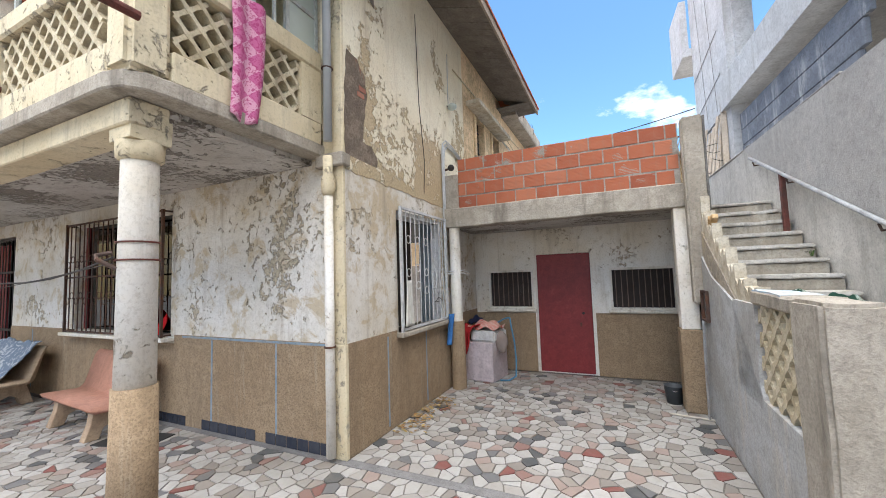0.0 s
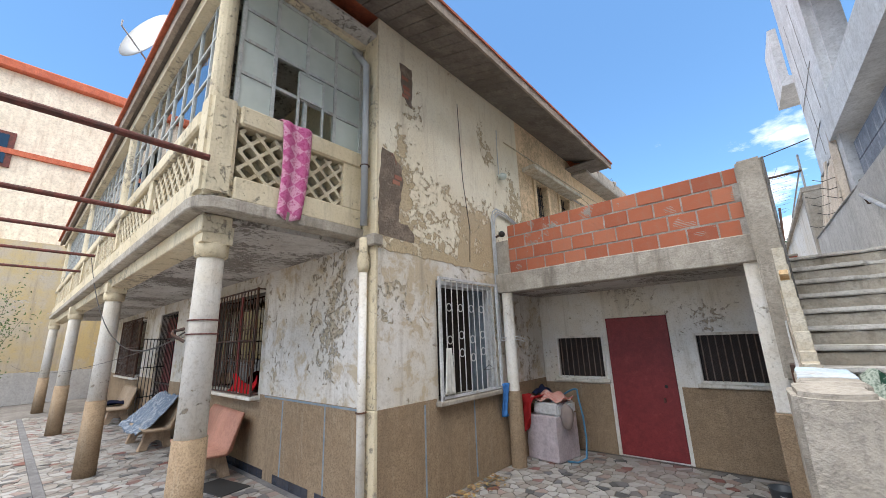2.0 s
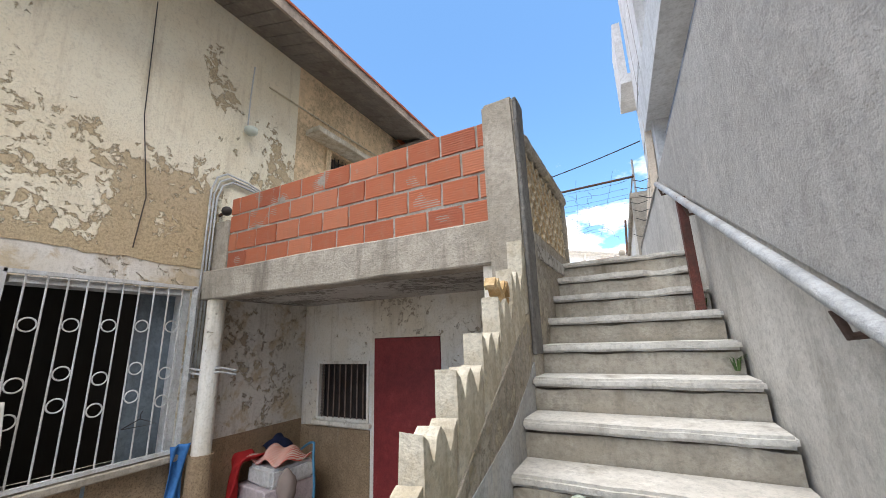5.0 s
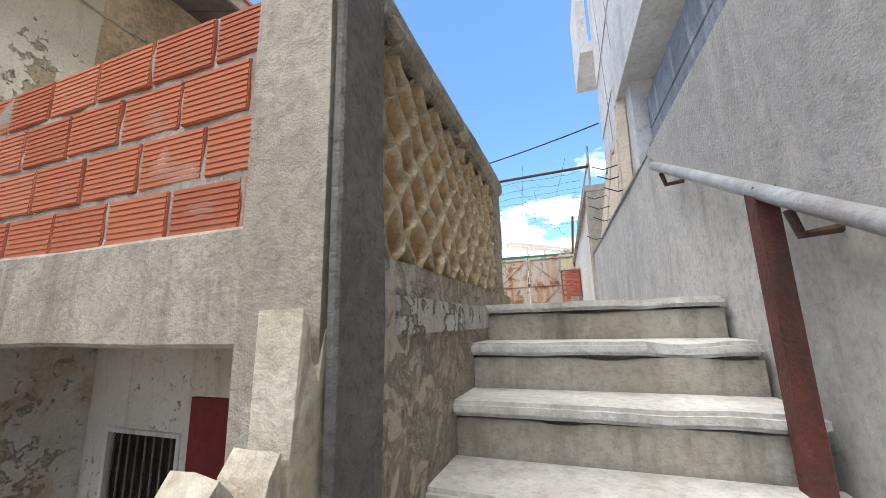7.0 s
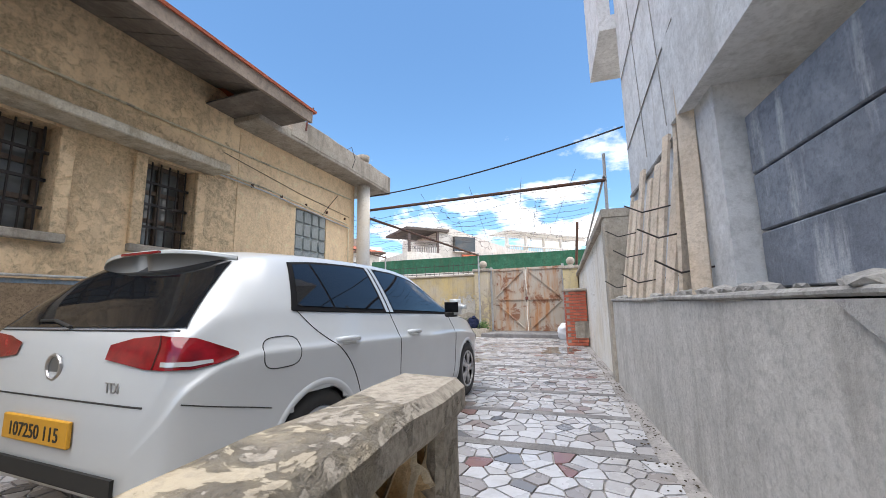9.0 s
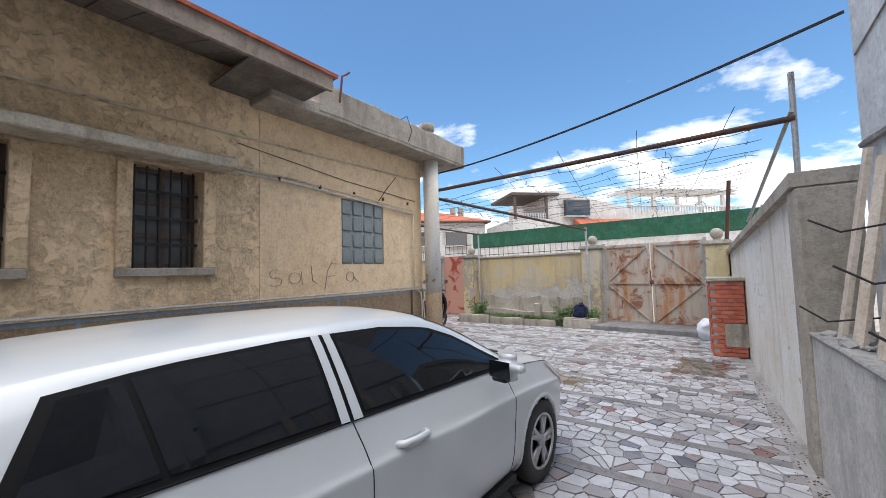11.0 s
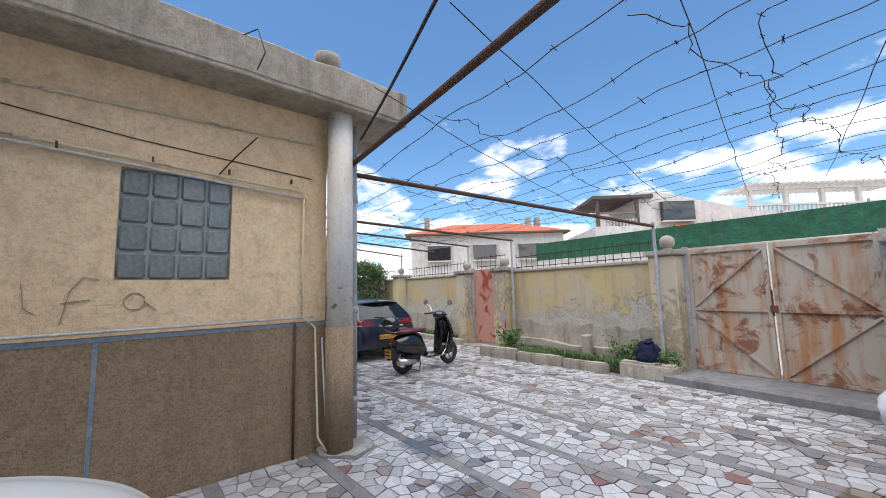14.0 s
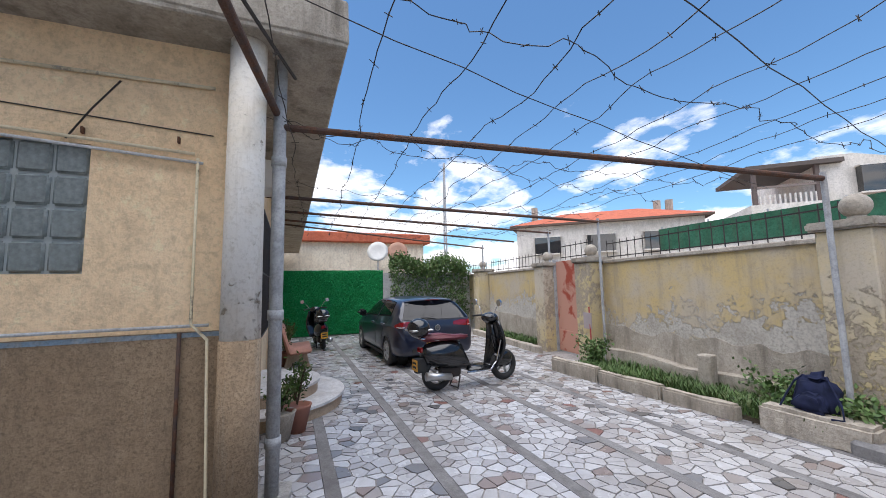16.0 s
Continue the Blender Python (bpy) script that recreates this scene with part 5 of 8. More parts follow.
for y, z, h, w in ((2.78, 1.40, 0.16, 0.26), (3.05, 1.42, 0.2, 0.24), (3.30, 1.45, 0.30, 0.2), (3.52, 1.56, 0.34, 0.22), (3.76, 1.70, 0.32, 0.2), (3.98, 1.84, 0.34, 0.22), (4.2, 1.98, 0.36, 0.2), (4.42, 2.12, 0.42, 0.2), (4.5, 2.36, 0.26, 0.16)):
    scallop(pose(0.05, y - 1.95, z - 0.76), h, w)
part("lattice_panel", lattice(bmesh.new(), 2.05, 2.7, 0.72, 1.5, 0.02, 0.08, 0.13, 0.018, "x"), LATTICE, bl)
def lattice_block(cy, cz, seed, depth=0.11):
    """One pierced diamond block: pale ridge in front, smooth hollow tapering to the hole; all ribs waver together."""
    g = bmesh.new()
    n, h = 32, 0.0776
    rows = []
    for d, kind, r in ((0.002, 0, 0), (0.001, 1, 0.073), (0.004, 1, 0.065), (0.012, 1, 0.0585), (0.03, 1, 0.053), (0.07, 1, 0.0475), (depth - 0.008, 1, 0.051), (depth, 1, 0.058), (depth - 0.002, 0, 0)):
        row = []
        for i in range(n):
            t = 2 * math.pi * i / n
            c, s_ = math.cos(t), math.sin(t)
            p = 1.0 if not kind else 1.22 if d < 0.02 else 1.38
            q = (h if not kind else r) * (abs(c) ** p + abs(s_) ** p) ** (-1 / p)
            if kind:
                q *= 1 + 0.18 * noise.noise(Vector((c * 1.7, s_ * 1.7, seed * 3.7 + d * 8))) + 0.06 * math.cos(3 * t + 0.6)
                q = min(q, h * 0.96 / (abs(c) + abs(s_)))
            y, z = cy + q * c, cz + q * s_
            w = noise.noise_vector(Vector((y * 17, z * 17, 4.0)))
            row.append(g.verts.new((-d + 0.010 * w.z, y - cy + 0.013 * w.x, z - cz + 0.013 * w.y)))
        rows.append(row)
    for k, (p, q) in enumerate(zip(rows, rows[1:])):
        for i in range(n):
            f = g.faces.new((p[i], p[(i + 1) % n], q[(i + 1) % n], q[i]))
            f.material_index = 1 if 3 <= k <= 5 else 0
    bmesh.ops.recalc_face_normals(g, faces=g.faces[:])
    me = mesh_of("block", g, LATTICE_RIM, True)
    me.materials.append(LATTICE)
    return me


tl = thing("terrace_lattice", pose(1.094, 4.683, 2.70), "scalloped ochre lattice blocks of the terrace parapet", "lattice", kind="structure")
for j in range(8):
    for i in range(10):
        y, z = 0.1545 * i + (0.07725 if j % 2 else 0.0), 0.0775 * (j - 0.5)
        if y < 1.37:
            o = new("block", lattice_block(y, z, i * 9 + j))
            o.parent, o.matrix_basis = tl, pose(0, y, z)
def drape(u, v):
    """Curtain thrown down the flight, bridging the nosings in folds."""
    y = -0.15 + (0.98 - 0.16 * u) * v
    left = 0.05 + 0.26 * (1 - v) + 0.04 * math.sin(7 * v)
    x = left + (0.90 - left) * u
    ripple = 0.10 * abs(math.sin(7 * u - 9 * v + 5 * noise.noise(Vector((u * 2.4, v * 2.4, 3))))) + 0.10 * abs(noise.noise(Vector((u * 4, v * 5, 1)))) + 0.035 * abs(noise.noise(Vector((u * 11, v * 9, 6)))) + 0.012 * noise.noise(Vector((u * 16, v * 16, 2)))
    return (x, y, y * RISE / TREAD + 0.015 + ripple * min(1.0, 4 * u * (1 - u) + 0.35))
cloth(72, 72, drape, GREEN_CLOTH, "curtain", "green and white floral curtain thrown over the steps", "curtain", pose(1.24, STEP0 + 4 * TREAD, 5 * RISE), 0.006)


def weed(m, n, h, seed, label="tuft of green weed growing from a joint"):
    random.seed(seed)
    g = bmesh.new()
    for i in range(n):
        a, l = random.uniform(0, 6.28), h * random.uniform(0.5, 1)
        d = Vector((math.cos(a), math.sin(a), 0))
        p = [d * 0.01, d * l * 0.25 + Vector((0, 0, l * 0.6)), d * l * 0.7 + Vector((0, 0, l * 0.75))]
        s = Vector((-d.y, d.x, 0)) * 0.0035
        vs = [g.verts.new(p[0] - s), g.verts.new(p[0] + s), g.verts.new(p[1] + s), g.verts.new(p[1] - s), g.verts.new(p[2])]
        g.faces.new(vs[:4]); g.faces.new((vs[3], vs[2], vs[4]))
    return solo("weed", g, LEAF, label, "weed", "weeds on the stairs", m)


for i, (k, x) in enumerate(((6, 0.99), (7, 0.98), (8, 0.97), (11, 0.93), (13, 0.90))):
    weed(pose(1.1 + x, STEP0 + k * TREAD + 0.02, k * RISE + 0.02), 18, 0.11, 40 + i)

# small leaves swept to the wall foot
random.seed(8)
g = bmesh.new()
for i in range(160):
    c = Vector((HX + 0.06 + abs(random.gauss(0, 0.13)), random.uniform(2.9, 4.2), 0.012 + random.random() * 0.02))
    a = random.uniform(0, 6.28)
    u, w = Vector((math.cos(a), math.sin(a), random.uniform(-0.3, 0.3))) * 0.03, Vector((-math.sin(a), math.cos(a), random.uniform(-0.3, 0.3))) * 0.018
    g.faces.new([g.verts.new(c + q) for q in (-u, w, u, -w)])
solo("dead_leaves", g, pieces("dead_leaf", [(1, (0.30, 0.17, 0.07)), (1, (0.24, 0.15, 0.07)), (1, (0.36, 0.26, 0.1))], False, 0.8, 0.2), "dry brown leaves swept against the wall", "leaves", kind="stuff")

# bare masonry where the render has fallen off
def bare_patch(name, pts, label):
    g = bmesh.new()
    prism(g, [(y, z) for y, z in pts], "x", HX - 0.004, HX + 0.003)
    ob = struct(name, g, weathered("bare_masonry", (0.27, 0.215, 0.165), (0.20, 0.155, 0.12), (0.30, 0.15, 0.105), 7, 40, 0.95, (0.46, 0.52), 0.03, (0.60, 0.64)), label, "bare masonry")
    return ob
def ragged(cy, cz, ry, rz, seed, n=26):
    return [(cy + ry * math.cos(2 * math.pi * i / n) * (1 + 0.35 * noise.noise(Vector((i * 0.9, seed, 0)))), cz + rz * math.sin(2 * math.pi * i / n) * (1 + 0.3 * noise.noise(Vector((i * 0.9, seed, 5))))) for i in range(n)]
def crumble(pts, seed):
    """A coarse outline broken up into a ragged one."""
    out = []
    for i, (a, b) in enumerate(zip(pts, pts[1:] + pts[:1])):
        for t in (0, 0.2, 0.4, 0.6, 0.8):
            p = Vector((a[0] + (b[0] - a[0]) * t, a[1] + (b[1] - a[1]) * t, seed))
            d = noise.noise_vector(p * 9) * 0.03 + noise.noise_vector(p * 31) * 0.012
            out.append((max(HY + 0.018, p.x + d.x), p.y + d.y))
    return out
bare_patch("wall_patch_1", crumble([(2.27, 3.02), (2.5, 2.93), (2.82, 2.93), (2.84, 3.05), (2.74, 3.2), (2.58, 3.22), (2.60, 3.45), (2.66, 3.75), (2.64, 3.98), (2.5, 4.1), (2.32, 4.12), (2.27, 3.6)], 1.5), "fallen render baring dark masonry")
bare_patch("wall_patch_3", crumble([(2.62, 5.55), (2.84, 5.55), (2.86, 5.2), (2.82, 4.92), (2.74, 4.98), (2.64, 5.2)], 8.5), "fallen render baring brick under the eave")

# ---- upper yard: house side ----
WINDOW_BROWN = weathered("brown_casement", (0.13, 0.095, 0.075), (0.17, 0.13, 0.10), None, 4, 40, 0.6)
hood = thing("window_hood", pose(HX, 5.85, 4.95), "chipped concrete hood over two windows", "hood", kind="structure")
g = one_box(0, 0.28, 0, 2.33, 0.02, 0.11, bev=0.01)
bmesh.ops.subdivide_edges(g, edges=[e for e in g.edges if e.calc_length() > 1], cuts=14)
part("slab", roughen(g, 0.008, 7), BLOCK_PALE, hood)
for k, y0 in enumerate((6.36, 7.5)):
    w = thing("window_%d" % (6 + k), pose(HX, y0, 4.1), "deep barred window with old wooden shutters", "window", kind="structure")
    part("sill", one_box(-0.2, 0.05, -0.1, 0.6, -0.07, 0.0, bev=0.008), CONCRETE, w)
    for y in (-0.1, 0.5):
        part("jamb", one_box(-0.02, 0.035, y, y + 0.1, 0.0, 0.85, bev=0.006), OCHRE_OLD, w)
    for i in range(6):
        part("bar", rod(bmesh.new(), (-0.1, 0.04 + i * 0.084, 0), (-0.1, 0.04 + i * 0.084, 0.85), 0.008, n=6), IRON_DARK, w)
    for z in (0.2, 0.42, 0.64):
        part("cross_bar", one_box(-0.108, -0.092, 0, 0.5, z - 0.012, z + 0.012), IRON_DARK, w)
    part("pane", one_box(-0.215, -0.205, 0.0, 0.5, 0, 0.85), plain("dusty_pane", (0.16, 0.17, 0.17), 0.12, 0.0, 0.6, 0.4, 5.0), w, "dusty grey window glass")
    for a in ((0.0, 0.045, 0.0, 0.85), (0.455, 0.5, 0.0, 0.85), (0.23, 0.27, 0.0, 0.85)):
        part("casement", one_box(-0.205, -0.17, *a), WINDOW_BROWN, w)
    for z in (0.02, 0.28, 0.56, 0.83):
        part("glazing_bar", one_box(-0.2, -0.18, 0.0, 0.5, z - 0.02, z + 0.02), WINDOW_BROWN, w)
blockwin = thing("window_8", pose(HX, 9.53, 4.13), "four by four glass block window", "window", kind="structure")
part("mortar_bed", one_box(-0.10, -0.02, 0, 0.71, 0, 0.81), plain("pale_mortar", (0.36, 0.40, 0.40), 0.7), blockwin)
gb = one_box(0, 0.03, 0.008, 0.1695, 0.008, 0.1945, bev=0.012, seg=2)
gbm = mesh_of("glass_block", gb, GLASS_BLOCK, True)
dent = mesh_of("block_face", one_box(0.0, 0.006, 0.02, 0.157, 0.02, 0.182, bev=0.002), plain("block_hollow", (0.22, 0.25, 0.245), 0.15, 0, 0.6, 0.4, 30))
for i in range(4):
    for j in range(4):
        o = new("glass_block", gbm)
        o.parent, o.matrix_basis = blockwin, pose(-0.03, 0.1775 * i, 0.2025 * j)
        d = new("block_face", dent)
        d.parent, d.matrix_basis = o, pose(0.0265, 0, 0)
# corner column, wall pipes, cables
ccol = thing("column", pose(-2.2, 11.12, UP), "tall round white concrete column at the house corner", "column", kind="structure")
part("shaft", rod(bmesh.new(), (0, 0, 1.1), (0, 0, 3.16), 0.12, 0.115, 28), WHITE_OLD, ccol, "", True)
part("foot", rod(bmesh.new(), (0, 0, 0), (0, 0, 1.1), 0.125, n=28), DADO, ccol, "bare cement foot", True)
g = bmesh.new()
prism(g, [(-2.6, 11.0), (-2.2, 10.95), (-1.95, 11.15), (-2.05, 11.4), (-2.5, 11.45)], "z", UP - 0.02, UP + 0.03)
solo("cement_pad", roughen(g, 0.02, 6, 3), SAND, "crumbling cement pad at the column foot", "pad")
for x, y, r, mat_, lab in ((-2.34, 11.32, 0.045, GALV, "grey drain pipe beside the corner column"),):
    dp = thing("drain_pipe", pose(x, y, UP), lab, "pipe")
    part("pipe", rod(bmesh.new(), (0, 0, 0.02), (0, 0, 3.2), r, n=14), mat_, dp, "", True)
    for z in (0.35, 1.2, 2.3):
        part("collar", rod(bmesh.new(), (0, 0, z), (0, 0, z + 0.07), r + 0.008, n=14), mat_, dp, "", True)
wp = thing("wall_pipes", pose(HX + 0.02, 6.4, UP), "thin white water pipes along the ochre wall", "pipe")
part("pipe", tube(bmesh.new(), [(0.02, 0.0, 1.17), (0.02, 2.2, 1.18), (0.02, 4.52, 1.19)], 0.010, 8), IRON_WHITE, wp, "", True)
part("pipe", tube(bmesh.new(), [(0.02, 1.2, 2.42), (0.02, 2.5, 2.40), (0.02, 4.45, 2.27)], 0.010, 8), IRON_WHITE, wp, "", True)
part("pipe", tube(bmesh.new(), [(0.02, 0.0, 2.46), (0.02, 2.5, 2.44), (0.02, 4.4, 2.33)], 0.011, 8), CREAM, wp, "", True)
part("pipe", tube(bmesh.new(), [(0.02, 4.42, 2.3), (0.02, 4.42, 1.2), (0.06, 4.52, 1.1), (0.08, 4.55, 0.15), (0.16, 4.6, 0.04)], 0.010, 8), CREAM, wp, "", True)
part("pipe", tube(bmesh.new(), [(0.03, 4.6, 1.0), (0.09, 4.62, 0.2), (0.2, 4.66, 0.03)], 0.009, 8), IRON_WHITE, wp, "", True)
part("pipe", tube(bmesh.new(), [(0.015, 4.36, 1.15), (0.015, 4.36, 0.0)], 0.012, 8), IRON, wp, "rusty riser", True)
for i in range(7):
    part("clip", one_box(0.0, 0.034, 1.3 + 0.5 * i, 1.312 + 0.5 * i, 2.395, 2.435), IRON, wp)
g = bmesh.new()
tube(g, [(HX + 0.02, 5.2, 5.35), (HX + 0.02, 7.0, 5.36), (HX + 0.02, 9.0, 5.38), (HX + 0.02, 10.9, 5.42)], 0.012, 6)
solo("wall_cable", g, CREAM, "pale cable clipped under the eave", "cable")
g = tube(bmesh.new(), [(HX + 0.01, 8.3, 5.3), (HX + 0.01, 9.6, 5.16), (HX + 0.01, 10.9, 5.08)], 0.004, 5)
solo("wall_wire", g, IRON_DARK, "thin dark wire sagging along the wall", "cable")
g = tube(bmesh.new(), [(HX + 0.02, 10.12, 4.96), (HX + 0.06, 10.25, 5.15), (HX + 0.10, 10.4, 5.34)], 0.006, 5)
solo("loose_wire", g, IRON_DARK, "short loose end of black wire", "cable")
# faint marks scratched on the render
GY, GZ = 8.62, 3.98
scrawl = thing("wall_scrawl", pose(0, 0, 0), "faint charcoal scrawl on the render", "scrawl")
CHARCOAL = plain("charcoal_mark", (0.33, 0.28, 0.21), 0.95)
def stroke(pts, r=0.008):
    g = bmesh.new()
    for (a, b), (c, d) in zip(pts, pts[1:]):
        bar(g, (HX + 0.006, GY + a, GZ + b), (HX + 0.006, GY + c, GZ + d), r * 1.6, 0.004)
    part("stroke", g, CHARCOAL, scrawl)
def curl(cy, cz, ry, rz, a0, a1, n=12):
    return [(cy + ry * math.cos(radians(a0 + (a1 - a0) * i / n)), cz + rz * math.sin(radians(a0 + (a1 - a0) * i / n))) for i in range(n + 1)]
stroke(curl(0.06, 0.05, 0.06, 0.045, 60, 270) + curl(0.06, -0.03, 0.07, 0.045, 90, -140))
stroke(curl(0.28, 0.0, 0.07, 0.06, 0, 360)); stroke([(0.36, 0.07), (0.37, -0.07)])
stroke([(0.48, 0.13), (0.50, -0.03), (0.56, -0.07)])
stroke([(0.66, -0.14), (0.70, 0.08), (0.76, 0.17), (0.84, 0.15)]); stroke([(0.66, 0.0), (0.80, 0.02)])
stroke(curl(1.03, 0.0, 0.06, 0.06, 0, 360)); stroke([(1.08, 0.0), (1.16, -0.07)])

# roof clutter
tank = thing("roof_pipe", pose(-2.3, 8.95, 6.02), "old fibre-cement pipe lying on the roof edge", "pipe")
part("pipe", rod(bmesh.new(), (0, 0.1, 0.1), (0.0, 1.05, 0.1), 0.1, n=18), CONCRETE, tank, "", True)
for y in (0.35, 0.95):
    part("block", one_box(-0.12, 0.12, y, y + 0.12, 0.0, 0.17), CONCRETE, tank)
pot = solo("roof_pot", lathe(bmesh.new(), [(0.07, 0), (0.085, 0.1), (0.11, 0.11), (0.12, 0.2), (0.1, 0.21)], n=18), CONCRETE, "clay chimney pot on the roof edge", "chimney pot", m=pose(-2.12, 10.95, 6.01), smooth=True)
g = tube(bmesh.new(), [(0, 0, 0), (0.02, 0.02, 0.3), (0.0, 0.1, 0.36), (0.0, 0.14, 0.40)], 0.012, 6)
solo("roof_iron", g, IRON_RED, "bent iron rod sticking up from the roof", "rod", m=pose(-1.95, 9.2, 5.9))
g = tube(bmesh.new(), [(-1.97, 10.2, 6.02), (-1.94, 10.3, 6.1), (-1.9, 10.35, 5.9), (-1.92, 10.3, 5.75)], 0.006, 5)
solo("roof_wire", g, IRON_DARK, "loose cable hanging off the roof edge", "cable")
dish = thing("satellite_dish", pose(-6.0, 0.41, 6.75, 0, 0, 0) @ Matrix.Diagonal((0.8, 0.8, 1, 1)), "white satellite dish on the roof edge", "dish")
g = bmesh.new()
lathe(g, [(0.02, 0.0), (0.3, 0.03), (0.55, 0.12), (0.57, 0.13), (0.3, 0.05), (0.02, 0.03)], n=28)
o = part("reflector", g, plain("dish_white", (0.46, 0.46, 0.45), 0.6), dish, "", True)
o.matrix_basis = pose(0, 0, 0, 70, 0, 30)
part("mast", rod(bmesh.new(), (0, 0.1, -1.0), (0, 0.1, 0), 0.025), GALV, dish)
part("feed_arm", tube(bmesh.new(), [(0, 0.0, -0.4), (0.25, -0.5, -0.1), (0.25, -0.5, 0.0)], 0.015), GALV, dish)


# ---- cars ----
# stations of a five-door hatchback from the rear bumper forward:
# y, half width, underside, belt height, belt half width, cant rail height, cant rail half width, height on the centre line
CAR_STATIONS = [
    (0.00, 0.64, 0.36, 0.56, 0.62, 0.60, 0.56, 0.63), (0.03, 0.75, 0.31, 0.74, 0.72, 0.80, 0.64, 0.83), (0.07, 0.80, 0.28, 0.88, 0.755, 0.955, 0.69, 0.975),
    (0.13, 0.832, 0.26, 0.965, 0.775, 1.02, 0.70, 1.045), (0.21, 0.856, 0.25, 1.03, 0.785, 1.10, 0.69, 1.135), (0.30, 0.872, 0.24, 1.055, 0.79, 1.18, 0.675, 1.225),
    (0.38, 0.880, 0.23, 1.075, 0.793, 1.245, 0.66, 1.31), (0.46, 0.886, 0.22, 1.08, 0.796, 1.29, 0.648, 1.38), (0.58, 0.890, 0.21, 1.078, 0.80, 1.335, 0.636, 1.42),
    (0.80, 0.895, 0.20, 1.07, 0.803, 1.368, 0.625, 1.44),
    (1.20, 0.898, 0.20, 1.055, 0.806, 1.388, 0.615, 1.458), (1.70, 0.898, 0.20, 1.03, 0.81, 1.39, 0.612, 1.46), (2.10, 0.898, 0.20, 1.012, 0.81, 1.375, 0.614, 1.45),
    (2.40, 0.896, 0.20, 0.985, 0.81, 1.325, 0.628, 1.418), (2.65, 0.894, 0.20, 0.978, 0.81, 1.225, 0.662, 1.33)]
CAR_STATIONS += [
    (2.90, 0.892, 0.20, 0.970, 0.81, 1.095, 0.712, 1.20), (3.10, 0.890, 0.20, 0.958, 0.81, 0.995, 0.755, 1.075), (3.24, 0.886, 0.21, 0.942, 0.808, 0.957, 0.77, 0.99),
    (3.45, 0.880, 0.22, 0.912, 0.80, 0.925, 0.74, 0.962), (3.75, 0.860, 0.24, 0.858, 0.77, 0.873, 0.70, 0.908), (4.00, 0.805, 0.27, 0.780, 0.70, 0.795, 0.62, 0.825),
    (4.14, 0.725, 0.30, 0.700, 0.62, 0.712, 0.55, 0.735), (4.22, 0.625, 0.34, 0.600, 0.54, 0.615, 0.48, 0.635), (4.255, 0.50, 0.38, 0.50, 0.44, 0.51, 0.40, 0.53)]


def smooth_line(pts, n):
    """Catmull-Rom points through the rows of pts, n to each span."""
    p = np.array(pts, float)
    p = np.vstack([2 * p[0] - p[1], p, 2 * p[-1] - p[-2]])
    out = []
    for i in range(1, len(p) - 2):
        for t in np.linspace(0, 1, n, endpoint=False):
            a, b, c, d = p[i - 1], p[i], p[i + 1], p[i + 2]
            out.append(0.5 * (2 * b + (c - a) * t + (2 * a - 5 * b + 4 * c - d) * t * t + (3 * b - a - 3 * c + d) * t ** 3))
    out.append(p[-2])
    return np.array(out)


CAR_FINE = smooth_line(CAR_STATIONS, 4)


@functools.lru_cache(maxsize=None)
def car_section(y):
    """Half cross-section (x, z) at a station, from the underside to the centre line on top."""
    w, zb, zl, wl_, zc, wc, zr = (float(np.interp(y, CAR_FINE[:, 0], CAR_FINE[:, i])) for i in range(1, 8))
    h = zl - zb
    pts = [(0.0, zb), (0.78 * w, zb), (0.93 * w, zb + 0.06 * h), (0.985 * w, zb + 0.2 * h), (0.992 * w, zb + 0.48 * h), (w, zb + 0.70 * h), (0.998 * w, zb + 0.75 * h),
           (0.978 * w, zb + 0.785 * h), (0.45 * 0.978 * w + 0.55 * wl_, zb + 0.9 * h), (wl_, zl), (0.5 * (wl_ + wc) + 0.012, 0.5 * (zl + zc)), (wc, zc),
           (0.87 * wc, zc + 0.5 * (zr - zc)), (0.55 * wc, zc + 0.84 * (zr - zc)), (0.0, zr)]
    return smooth_line(pts, 3)


def car_half(y, z):
    """Half width of the car at a station and height; 0 outside it."""
    s = car_section(round(y, 4))
    zs = np.maximum.accumulate(s[:, 1])
    if z <= zs[0] or z >= zs[-1]:
        return 0.0
    return float(np.interp(z, zs + np.arange(len(zs)) * 1e-7, s[:, 0]))


def car_end(x, z, rear):
    """Where the surface lies along y, seen from the rear or the front, at a given x and z."""
    a, b = (-0.02, 0.9) if rear else (4.27, 2.0)
    for _ in range(16):
        m_ = (a + b) / 2
        if car_half(m_, z) > abs(x):
            b = m_
        else:
            a = m_
    return b


def grid_mesh(fn, nu, nv):
    bm = bmesh.new()
    rows = [[bm.verts.new(fn(i / nu, j / nv)) for j in range(nv + 1)] for i in range(nu + 1)]
    for i in range(nu):
        for j in range(nv):
            bm.faces.new((rows[i][j], rows[i + 1][j], rows[i + 1][j + 1], rows[i][j + 1]))
    return bm


